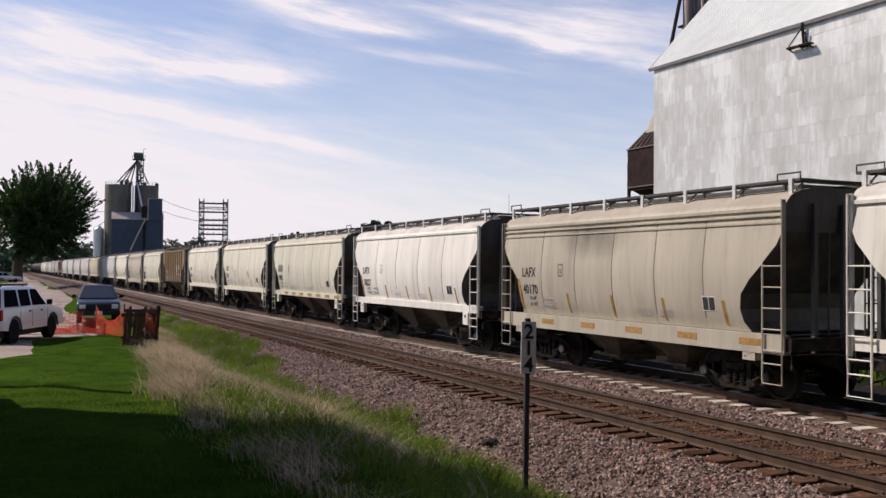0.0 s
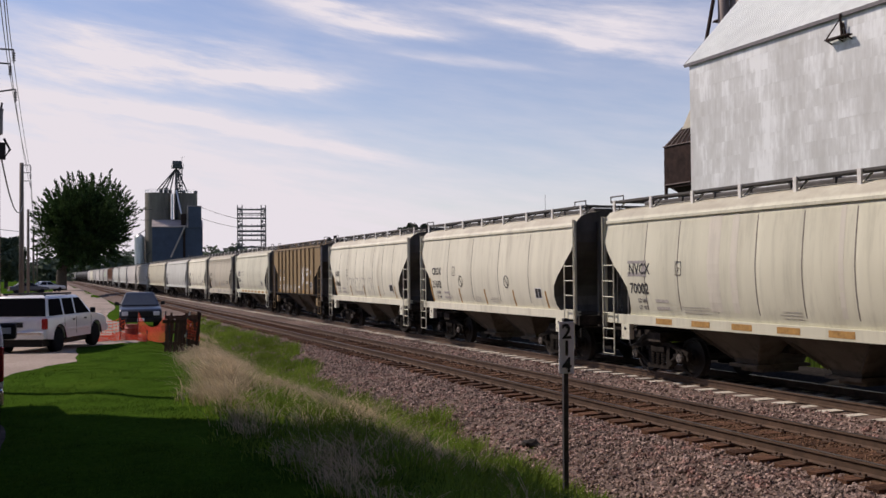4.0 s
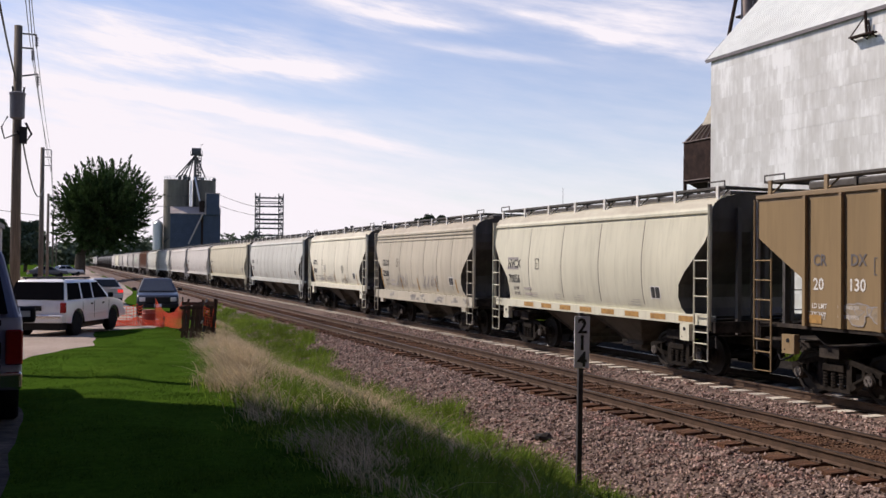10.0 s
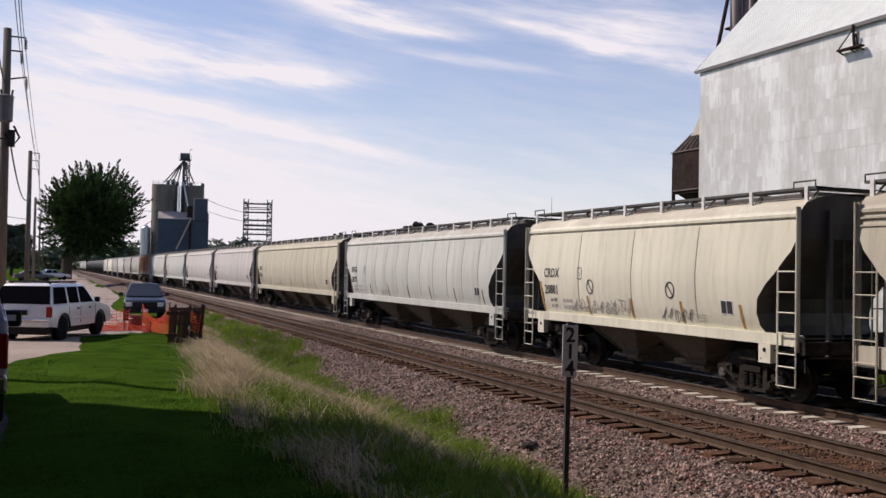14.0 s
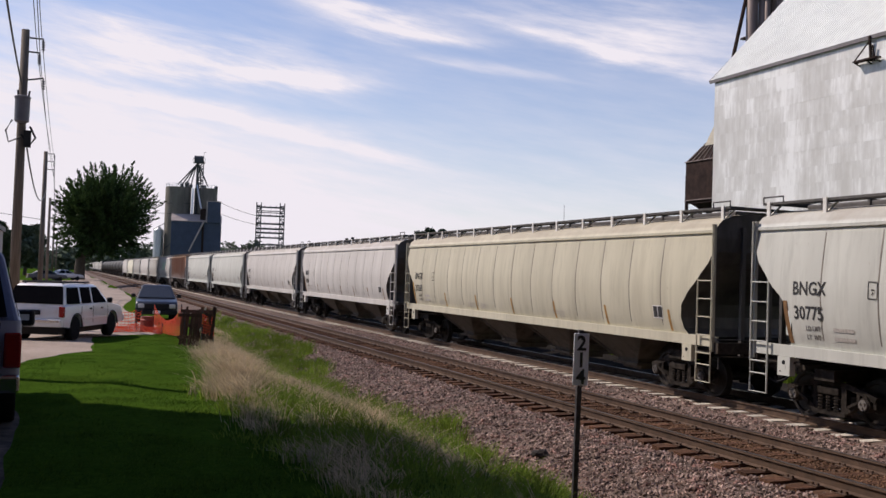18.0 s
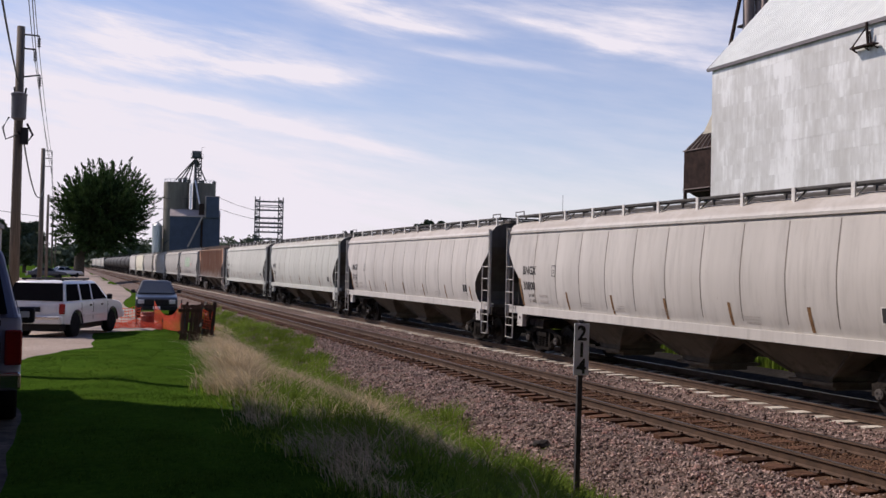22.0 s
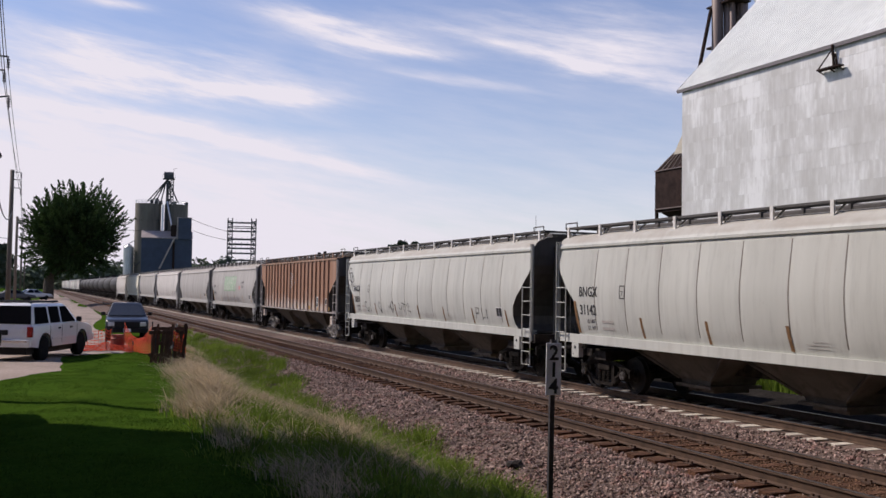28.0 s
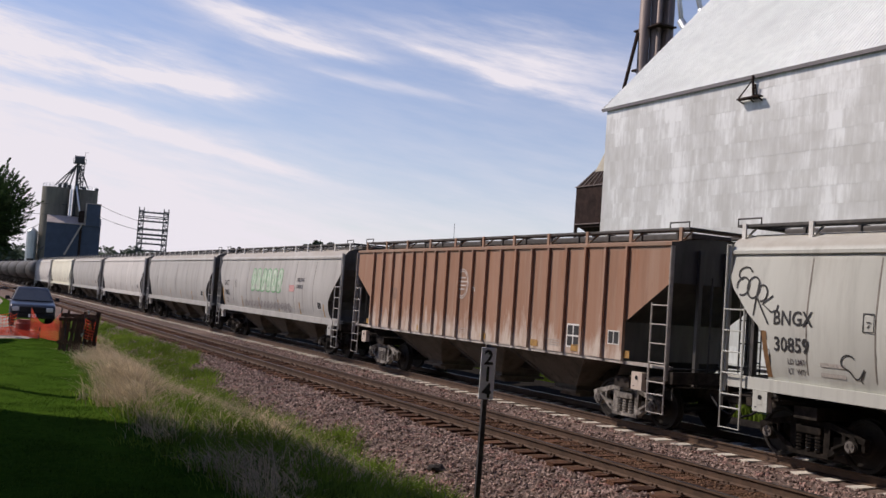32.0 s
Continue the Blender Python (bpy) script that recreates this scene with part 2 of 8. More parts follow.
M["fouled"] = mat("rusty_fouled_ballast", (0.105, 0.06, 0.036), 0.95, spread=0.4, grain=10, big=0.6, second=(0.13, 0.09, 0.068), second_amount=0.4, second_scale=6, bump=1.0, bump_scale=20, spec=0.12)
M["brownstone"] = mat("brown_track_stone", (0.15, 0.088, 0.055), 0.92, spread=0.3, grain=5, big=0.3, spec=0.12)
# near-black colour that carries the shade under and behind the train
M["cinder"] = mat("dark_cinder", (0.022, 0.02, 0.018), 0.95, spread=0.3, grain=12, big=0.5, second=(0.05, 0.045, 0.04), second_amount=0.3, second_scale=2, spec=0.0)
M["rail"] = mat("rusty_rail", (0.1, 0.063, 0.042), 0.7, 0.4, spread=0.2, grain=6, big=0.3)
M["railtop"] = mat("worn_railhead", (0.1, 0.085, 0.08), 0.42, 0.75, spread=0.1, grain=6, big=0.3)
M["wood_tie"] = mat("weathered_tie_wood", (0.092, 0.047, 0.028), 0.92, spread=0.4, grain=7, big=0.8, stretch=(0.4, 4, 4), vary=0.35, bump=0.6, spec=0.12)
M["concrete_tie"] = mat("tie_concrete", (0.52, 0.48, 0.41), 0.9, spread=0.12, grain=10, big=0.5, vary=0.15, bump=0.3, spec=0.12)
M["tin"] = tin_sheet("galvanized_sheet")
M["tinroof"] = mat("galvanized_roofing", (0.74, 0.76, 0.71), 0.6, 0.05, spread=0.05, grain=2, big=0.2, second=(0.6, 0.61, 0.57), second_amount=0.4, second_scale=0.5, spec=0.3)
M["trim"] = mat("dull_zinc_trim", (0.15, 0.14, 0.14), 0.6, 0.3, spread=0.1)
M["rust"] = mat("rusted_sheet", (0.034, 0.022, 0.019), 0.85, 0.1, spread=0.2, grain=3, big=0.6, second=(0.06, 0.035, 0.026), second_amount=0.35, spec=0.12)
M["rustpipe"] = mat("rusted_pipe", (0.2, 0.16, 0.145), 0.6, 0.35, spread=0.25, grain=3, big=0.5, stretch=(1, 1, 0.12), second=(0.09, 0.06, 0.05), second_amount=0.5)
M["galv"] = mat("galvanized_pipe", (0.5, 0.52, 0.53), 0.4, 0.6, spread=0.08)
M["black"] = mat("black_car_paint", (0.02, 0.019, 0.019), 0.7, spread=0.25, grain=4, second=(0.05, 0.042, 0.036), second_amount=0.5, second_scale=2)
# dark end paint, with the shade between cars also in its colour
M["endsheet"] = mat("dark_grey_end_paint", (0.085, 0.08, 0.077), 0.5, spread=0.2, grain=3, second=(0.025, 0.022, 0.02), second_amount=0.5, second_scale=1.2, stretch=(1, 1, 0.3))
M["under"] = mat("grimy_underframe", (0.035, 0.03, 0.027), 0.85, spread=0.3, grain=5, second=(0.085, 0.068, 0.052), second_amount=0.5, second_scale=2.5, spec=0.12)
M["hopper"] = mat("grimy_hopper_sheet", (0.125, 0.106, 0.086), 0.8, spread=0.25, grain=3, second=(0.03, 0.027, 0.025), second_amount=0.5, second_scale=1.5, spec=0.12)
M["truck"] = mat("dusty_cast_steel", (0.016, 0.0135, 0.0115), 0.85, 0.0, spec=0.1, spread=0.35, grain=8, second=(0.042, 0.033, 0.027), second_amount=0.45, second_scale=5, vary=0.6)
M["cap"] = mat("dull_bearing_steel", (0.12, 0.108, 0.098), 0.6, 0.1, spec=0.3, spread=0.2, vary=0.4)
M["paletruck"] = mat("chalky_cast_steel", (0.3, 0.275, 0.245), 0.85, spread=0.3, grain=7, second=(0.05, 0.042, 0.036), second_amount=0.75, second_scale=4)
M["chalk"] = mat("chalky_sill_paint", (0.5, 0.46, 0.42), 0.85, spread=0.2, grain=3, second=(0.2, 0.13, 0.1), second_amount=0.4, second_scale=2)
M["wheel"] = mat("wheel_steel", (0.02, 0.017, 0.015), 0.6, 0.1, spec=0.25, spread=0.3, grain=4, second=(0.04, 0.032, 0.026), second_amount=0.4)
M["bracket"] = mat("pale_bracket_paint", (0.74, 0.73, 0.69), 0.7, spread=0.1, second=(0.45, 0.38, 0.32), second_amount=0.2, second_scale=4)
M["grating"] = mat("weathered_grating", (0.09, 0.085, 0.08), 0.7, 0.3, spread=0.15)
M["ink"] = mat("black_stencil_paint", (0.03, 0.03, 0.032), 0.8, spread=0.2, grain=20, big=0)
M["inkfaint"] = mat("worn_stencil_paint", (0.3, 0.28, 0.27), 0.8, spread=0.2, grain=20, big=0)
M["fineprint"] = mat("worn_small_print", (0.43, 0.4, 0.365), 0.85, spread=0.2, grain=20, big=0)
M["inkwhite"] = mat("white_stencil_paint", (0.72, 0.71, 0.68), 0.8, spread=0.1, grain=20, big=0)
M["yellow"] = mat("faded_reflector", (0.38, 0.215, 0.06), 0.7, spread=0.2, grain=9, big=0)
M["brownref"] = mat("brown_reflector", (0.2, 0.105, 0.04), 0.7, spread=0.2, grain=9, big=0)
M["green"] = mat("green_spray", (0.2, 0.42, 0.22), 0.8, spread=0.2, grain=9, big=0)
M["brake_fade"] = mat("faded_pink_paint", (0.55, 0.3, 0.28), 0.8, spread=0.15)
M["seam"] = mat("seam_grime", (0.2, 0.178, 0.155), 0.8, spread=0.2)
M["bark"] = mat("tree_bark", (0.07, 0.055, 0.04), 0.95, spread=0.25, grain=6, bump=0.8)
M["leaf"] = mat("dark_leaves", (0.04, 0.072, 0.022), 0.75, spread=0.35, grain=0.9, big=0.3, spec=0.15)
# distance haze is mixed into this leaf colour: paler and greyer
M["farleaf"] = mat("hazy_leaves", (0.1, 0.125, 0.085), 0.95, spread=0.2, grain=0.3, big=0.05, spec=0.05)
M["pole"] = mat("pole_wood", (0.14, 0.115, 0.09), 0.9, spread=0.2, grain=4, stretch=(6, 6, 0.3), bump=0.4)
M["wire"] = mat("power_wire", (0.04, 0.04, 0.042), 0.6, 0.2, spread=0.1)
M["can"] = mat("transformer_paint", (0.1, 0.1, 0.115), 0.5, spread=0.08)
M["concrete"] = mat("silo_concrete", (0.19, 0.172, 0.14), 0.9, spread=0.1, grain=0.6, big=0.1, second=(0.07, 0.062, 0.058), second_amount=0.65, second_scale=0.12, stretch=(1, 1, 0.3))
M["blue"] = mat("blue_sheet", (0.045, 0.062, 0.105), 0.6, spread=0.12, grain=0.5, big=0.1)
M["pinksheet"] = mat("faded_sheet", (0.4, 0.33, 0.3), 0.7, spread=0.1, grain=0.5)
M["steel"] = mat("dark_lattice_steel", (0.075, 0.08, 0.085), 0.7, 0.3, spread=0.15)
M["white"] = mat("white_car_paint", (0.82, 0.82, 0.83), 0.3, coat=0.5, spread=0.03, grain=2, second=(0.5, 0.47, 0.43), second_amount=0.15, second_scale=3)
M["blueglass"] = glass("tinted_glass")
M["privacy"] = mat("privacy_glass", (0.012, 0.012, 0.014), 0.3, spread=0.05, big=0, spec=0.0)
M["navy"] = mat("navy_paint", (0.011, 0.013, 0.02), 0.35, coat=0.3, spread=0.06)
M["tyre"] = mat("tyre_rubber", (0.014, 0.014, 0.015), 0.9, spread=0.15, spec=0.1)
M["plastic"] = mat("black_plastic", (0.018, 0.018, 0.02), 0.6, spread=0.1, spec=0.2)
M["chrome"] = mat("chrome", (0.6, 0.6, 0.62), 0.2, 1.0, spread=0.05, big=0)
M["barrel"] = mat("dull_red_barrel", (0.3, 0.05, 0.03), 0.6, spread=0.15)
M["ladder"] = mat("worn_ladder_paint", (0.42, 0.39, 0.36), 0.7, spread=0.15)
# base colour is lifted to stand in for sky mirrored in the glass
M["skyglass"] = mat("pale_windscreen", (0.05, 0.055, 0.062), 0.12, spread=0.05, big=0, spec=0.6)
# white paint darkened and blued: the big SUV's shade sits in this colour
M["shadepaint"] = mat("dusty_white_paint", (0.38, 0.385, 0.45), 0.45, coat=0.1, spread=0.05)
M["taillight"] = mat("red_lens", (0.3, 0.012, 0.012), 0.25, spread=0.1, big=0)
M["alloy"] = mat("dull_alloy", (0.3, 0.3, 0.31), 0.45, 0.5, spread=0.08, big=0)
M["cream"] = mat("cream_sheet", (0.5, 0.46, 0.37), 0.7, spread=0.1, grain=3)
M["lamp"] = mat("clear_lens", (0.65, 0.66, 0.68), 0.15, spread=0.05, big=0)
M["orange"] = mat("orange_mesh_plastic", (0.75, 0.085, 0.03), 0.6, spread=0.12, grain=5)
M["darkwood"] = mat("dark_weathered_boards", (0.09, 0.045, 0.03), 0.9, spread=0.3, grain=5, stretch=(4, 4, 0.5), vary=0.3, bump=0.4)
M["sign"] = mat("sign_paint", (0.86, 0.87, 0.93), 0.5, spread=0.06, grain=5, second=(0.55, 0.54, 0.55), second_amount=0.2)
M["signpost"] = mat("sign_post_steel", (0.06, 0.055, 0.06), 0.7, 0.3, spread=0.2)
M["wallbrick"] = mat("shed_wall", (0.42, 0.38, 0.34), 0.9, spread=0.1, grain=4)
M["drygrass"] = mat("dry_stalks", (0.52, 0.42, 0.28), 0.9, spread=0.25, grain=1.2, big=0.3, second=(0.28, 0.26, 0.12), second_amount=0.3, second_scale=1.3, spec=0.12)
M["tallgrass"] = mat("green_blades", (0.15, 0.215, 0.03), 0.85, spread=0.3, grain=1.5, big=0.4, second=(0.07, 0.14, 0.025), second_amount=0.45, second_scale=0.55, spec=0.12)
M["blades"] = mat("lawn_blades", (0.05, 0.1, 0.012), 0.9, spread=0.2, grain=2.0, big=0.4, second=(0.066, 0.105, 0.01), second_amount=0.4, second_scale=0.7, spec=0.05)


def car_paint(name, color, grime=(0.3, 0.26, 0.21), amount=0.35, rough=0.72, wear=None):
    """Weathered car sides: stains, thin upright run marks, rust specks, and optionally chalky wear low on the side."""
    mt = mat(name, color, rough, spread=0.05, grain=1.3, big=0.4, second=grime, second_amount=amount, second_scale=1.7, stretch=(1, 1, 0.1), bump=0.12, bump_scale=2.0, spec=0.06, vary=0.03)
    nt = mt.node_tree
    N, L = nt.nodes.new, nt.links.new
    b = nt.nodes["Principled BSDF"]
    col = b.inputs["Base Color"].links[0].from_socket
    tc, oi = N("ShaderNodeTexCoord"), N("ShaderNodeObjectInfo")
    ml = N("ShaderNodeMath")
    ml.operation = "MULTIPLY"
    ml.inputs[1].default_value = 53.0
    L(oi.outputs["Random"], ml.inputs[0])

    def layer(col, stretch, scale, lo, hi, tint, most, mask=None):
        mp, n, mr = N("ShaderNodeMapping"), N("ShaderNodeTexNoise"), N("ShaderNodeMapRange")
        mp.inputs["Scale"].default_value = stretch
        L(tc.outputs["Object"], mp.inputs[0])
        L(ml.outputs[0], mp.inputs["Location"])
        n.inputs["Scale"].default_value, n.inputs["Detail"].default_value, n.inputs["Roughness"].default_value = scale, 7.0, 0.65
        L(mp.outputs[0], n.inputs["Vector"])
        value = n.outputs[0]
        if mask is not None:
            ad = N("ShaderNodeMath")
            L(value, ad.inputs[0])
            L(mask, ad.inputs[1])
            value = ad.outputs[0]
        L(value, mr.inputs[0])
        mr.inputs[1].default_value, mr.inputs[2].default_value, mr.inputs[4].default_value = lo, hi, most
        mx = N("ShaderNodeMix")
        mx.data_type = "RGBA"
        L(mr.outputs[0], mx.inputs[0])
        L(col, mx.inputs[6])
        mx.inputs[7].default_value = (*tint, 1)
        return mx.outputs[2]

    col = layer(col, (1, 1, 0.07), 5.5, 0.5, 0.78, tuple(c * 0.62 for c in color), 0.55)
    col = layer(col, (1, 1, 0.5), 9.0, 0.68, 0.78, (0.17, 0.09, 0.05), 0.5)
    sp, up = N("ShaderNodeSeparateXYZ"), N("ShaderNodeMapRange")
    L(tc.outputs["Object"], sp.inputs[0])
    L(sp.outputs[2], up.inputs[0])
    up.inputs[1].default_value, up.inputs[2].default_value = 3.72, 3.86
    up.inputs[3].default_value, up.inputs[4].default_value = -1.0, 0.12
    col = layer(col, (1, 0.6, 1), 1.6, 0.3, 0.75, tuple(0.3 * c + 0.7 * d for c, d in zip(color, (0.3, 0.25, 0.2))), 0.8, up.outputs[0])
    if wear:
        mr = N("ShaderNodeMapRange")
        L(sp.outputs[2], mr.inputs[0])
        mr.inputs[1].default_value, mr.inputs[2].default_value = 1.4, 2.7
        mr.inputs[3].default_value, mr.inputs[4].default_value = 0.17, -0.3
        col = layer(col, (1, 1, 0.3), 3.2, 0.44, 0.66, wear, 0.85, mr.outputs[0])
        col = layer(col, (1, 1, 0.16), 2.6, 0.55, 0.75, (0.3, 0.13, 0.06), 0.6)
    L(col, b.inputs["Base Color"])
    return mt


CREAM = car_paint("cream_car_paint", (0.7, 0.68, 0.555), amount=0.2)
WHITE = car_paint("white_car_sides", (0.81, 0.8, 0.725), amount=0.12)
BEIGE = car_paint("beige_car_paint", (0.5, 0.465, 0.375), (0.33, 0.295, 0.235), 0.35)
SAND = car_paint("sand_car_paint", (0.54, 0.512, 0.4), (0.4, 0.37, 0.285), 0.35)
GREY = car_paint("light_grey_car_paint", (0.54, 0.55, 0.505), (0.4, 0.375, 0.335), 0.3)
PALE_CREAM = car_paint("pale_cream_car_paint", (0.62, 0.61, 0.49), (0.46, 0.43, 0.34), 0.24)
ROSE = car_paint("pinkish_grey_car_paint", (0.56, 0.54, 0.505), (0.42, 0.385, 0.35), 0.3)
DULL = car_paint("dull_grey_car_paint", (0.43, 0.42, 0.395), (0.3, 0.275, 0.25), 0.35)
BROWN = car_paint("brown_car_paint", (0.3, 0.22, 0.125), (0.22, 0.165, 0.105), 0.4, 0.8)
RED = car_paint("faded_red_car_paint", (0.36, 0.215, 0.15), (0.42, 0.31, 0.24), 0.45, 0.85, wear=(0.6, 0.53, 0.46))


def island_vary(mt, amount):
    """Pieces joined in one mesh differ a little in brightness."""
    nt = mt.node_tree
    b = nt.nodes["Principled BSDF"]
    src = b.inputs["Base Color"].links[0].from_socket
    g = nt.nodes.new("ShaderNodeNewGeometry")
    mr = nt.nodes.new("ShaderNodeMapRange")
    mr.inputs[3].default_value, mr.inputs[4].default_value = 1 - amount, 1 + amount
    nt.links.new(g.outputs["Random Per Island"], mr.inputs[0])
    h = nt.nodes.new("ShaderNodeHueSaturation")
    nt.links.new(mr.outputs[0], h.inputs["Value"])
    nt.links.new(src, h.inputs["Color"])
    nt.links.new(h.outputs[0], b.inputs["Base Color"])


for key, amount in (("stone", 0.72), ("brownstone", 0.4), ("drygrass", 0.3), ("tallgrass", 0.3), ("blades", 0.3), ("leaf", 0.35), ("farleaf", 0.2)):
    island_vary(M[key], amount)


def let_light_through(mt, amount):
    """Thin leaves and blades pass some light."""
    nt = mt.node_tree
    b, out = nt.nodes["Principled BSDF"], nt.nodes["Material Output"]
    tr = nt.nodes.new("ShaderNodeBsdfTranslucent")
    nt.links.new(b.inputs["Base Color"].links[0].from_socket, tr.inputs[0])
    mx = nt.nodes.new("ShaderNodeMixShader")
    mx.inputs[0].default_value = amount
    nt.links.new(b.outputs[0], mx.inputs[1])
    nt.links.new(tr.outputs[0], mx.inputs[2])
    nt.links.new(mx.outputs[0], out.inputs[0])


for key, amount in (("drygrass", 0.45), ("tallgrass", 0.5), ("blades", 0.5), ("leaf", 0.25), ("orange", 0.35)):
    let_light_through(M[key], amount)

M["brake"] = mat("brake_light", (0.5, 0.02, 0.02), 0.3, spread=0.05, big=0)
M["brake"].node_tree.nodes["Principled BSDF"].inputs["Emission Color"].default_value = (1, 0.05, 0.04, 1)
M["brake"].node_tree.nodes["Principled BSDF"].inputs["Emission Strength"].default_value = 0.7


# ---------------------------------------------------------------- mesh helpers
def mesh_of(name, bm, material=None, smooth=False):
    me = bpy.data.meshes.new(name)
    bm.to_mesh(me)
    bm.free()
    if material:
        me.materials.append(material)
    if smooth:
        for p in me.polygons:
            p.use_smooth = True
    return me


def part(name, bm, material, parent=None, label="", smooth=False):
    me = bm if isinstance(bm, bpy.types.Mesh) else mesh_of(name, bm, material, smooth)
    ob = new(name, me)
    if parent:
        ob.parent = parent
    if isinstance(bm, bpy.types.Mesh) and material and me.materials and me.materials[0] != material:
        ob.material_slots[0].link = "OBJECT"
        ob.material_slots[0].material = material
    if label:
        tagged(ob, label)
    return ob


def thing(name, label, category, m=None, group="", kind=""):
    ob = new(name)
    ob.empty_display_size = 0.2
    if m is not None:
        ob.matrix_world = m
    return tagged(ob, label, category, group, kind)


def box(bm, x0, x1, y0, y1, z0, z1, bevel=0.0):
    vs = [bm.verts.new((x, y, z)) for z in (z0, z1) for y in (y0, y1) for x in (x0, x1)]
    fs = [bm.faces.new([vs[i] for i in q]) for q in ((0, 2, 3, 1), (4, 5, 7, 6), (0, 1, 5, 4), (1, 3, 7, 5), (3, 2, 6, 7), (2, 0, 4, 6))]
    if bevel:
        es = list({e for f in fs for e in f.edges})
        bmesh.ops.bevel(bm, geom=es, offset=bevel, segments=2, affect="EDGES", profile=0.5)
    return vs


def rod(bm, a, b, r, n=8, r2=None):
    """A round bar from a to b."""
    a, b = Vector(a), Vector(b)
    q = (b - a).to_track_quat("Z", "Y")
    rings = []
    for c, rr in ((a, r), (b, r if r2 is None else r2)):
        rings.append([bm.verts.new(c + q @ Vector((rr * math.cos(2 * PI * i / n), rr * math.sin(2 * PI * i / n), 0))) for i in range(n)])
    for i in range(n):
        bm.faces.new((rings[0][i], rings[0][(i + 1) % n], rings[1][(i + 1) % n], rings[1][i]))
    bm.faces.new(rings[0][::-1])
    bm.faces.new(rings[1])


def pipe(bm, pts, r, n=6):
    """One bent round bar through all the points."""
    pts = [Vector(p) for p in pts]
    rings = []
    for i, p in enumerate(pts):
        d = (pts[min(i + 1, len(pts) - 1)] - pts[max(i - 1, 0)]).normalized()
        side = d.cross(Vector((0.13, 0.21, 0.97)) if abs(d.z) < 0.9 else Vector((0.97, 0.2, 0.1))).normalized()
        up = side.cross(d)
        rings.append([bm.verts.new(p + side * (r * math.cos(2 * PI * k / n)) + up * (r * math.sin(2 * PI * k / n))) for k in range(n)])
    for a, b in zip(rings, rings[1:]):
        for k in range(n):
            bm.faces.new((a[k], a[(k + 1) % n], b[(k + 1) % n], b[k]))
    bm.faces.new(rings[0][::-1])
    bm.faces.new(rings[-1])


def bar(bm, a, b, w, d):
    """A square bar from a to b."""
    a, b = Vector(a), Vector(b)
    q = (b - a).to_track_quat("Z", "Y")
    ra, rb = ([bm.verts.new(c + q @ Vector((sx * w / 2, sy * d / 2, 0))) for sx, sy in ((-1, -1), (1, -1), (1, 1), (-1, 1))] for c in (a, b))
    for i in range(4):
        bm.faces.new((ra[i], ra[(i + 1) % 4], rb[(i + 1) % 4], rb[i]))
    bm.faces.new(ra[::-1])
    bm.faces.new(rb)


def prism(bm, prof, y0, y1, closed=True, caps=True):
    """A profile in x and z, drawn out along y."""
    a = [bm.verts.new((x, y0, z)) for x, z in prof]
    b = [bm.verts.new((x, y1, z)) for x, z in prof]
    n = len(prof)
    for i in range(n if closed else n - 1):
        bm.faces.new((a[i], a[(i + 1) % n], b[(i + 1) % n], b[i]))
    if caps and closed:
        bm.faces.new(a[::-1])
        bm.faces.new(b)


def plate(bm, pts, thick, axis):
    """A flat outline with a thickness along an axis vector."""
    ax = Vector(axis) * thick
    a = [bm.verts.new(Vector(p)) for p in pts]
    b = [bm.verts.new(Vector(p) + ax) for p in pts]
    n = len(pts)
    bm.faces.new(a)
    bm.faces.new(b[::-1])
    for i in range(n):
        bm.faces.new((a[(i + 1) % n], a[i], b[i], b[(i + 1) % n]))


def loft(bm, rings, close_ends=True):
    """Skin over rings of equally many points."""
    vr = [[bm.verts.new(p) for p in r] for r in rings]
    for r0, r1 in zip(vr, vr[1:]):
        n = len(r0)
        for i in range(n):
            bm.faces.new((r0[i], r0[(i + 1) % n], r1[(i + 1) % n], r1[i]))
    if close_ends:
        bm.faces.new(vr[0][::-1])
        bm.faces.new(vr[-1])
    return vr


def fix(bm):
    bmesh.ops.recalc_face_normals(bm, faces=bm.faces[:])
    return bm


TEXTS = {}


def lettering(text, size):
    """A flat mesh of a line of writing, in x and y, from its lower left corner."""
    key = (text, size)
    if key not in TEXTS:
        cu = bpy.data.curves.new("lettering", "FONT")
        cu.body, cu.size, cu.extrude, cu.offset = text, size, 0.002, size * 0.018
        cu.resolution_u = 2
        ob = bpy.data.objects.new("lettering", cu)
        scene.collection.objects.link(ob)
        dg = bpy.context.evaluated_depsgraph_get()
        TEXTS[key] = bpy.data.meshes.new_from_object(ob.evaluated_get(dg))
        TEXTS[key].materials.clear()
        TEXTS[key].materials.append(M["ink"])
        bpy.data.objects.remove(ob)
        bpy.data.curves.remove(cu)
    return TEXTS[key]

# ---------------------------------------------------------------- ground
def smooth(a, b, v):
    k = min(1.0, max(0.0, (v - a) / (b - a)))
    return k * k * (3 - 2 * k)


LOT = ((-60, 0.8), (4, 0.8), (12, 0.72), (20, 0.5), (30, 0.3), (42, 0.05), (70, 0.15), (150, 0.4), (400, 0.0), (5000, 0.0))


def lot(y):
    for (a, u), (b, v) in zip(LOT, LOT[1:]):
        if y <= b:
            return u + (v - u) * max(0.0, (y - a) / (b - a))
    return 0.0


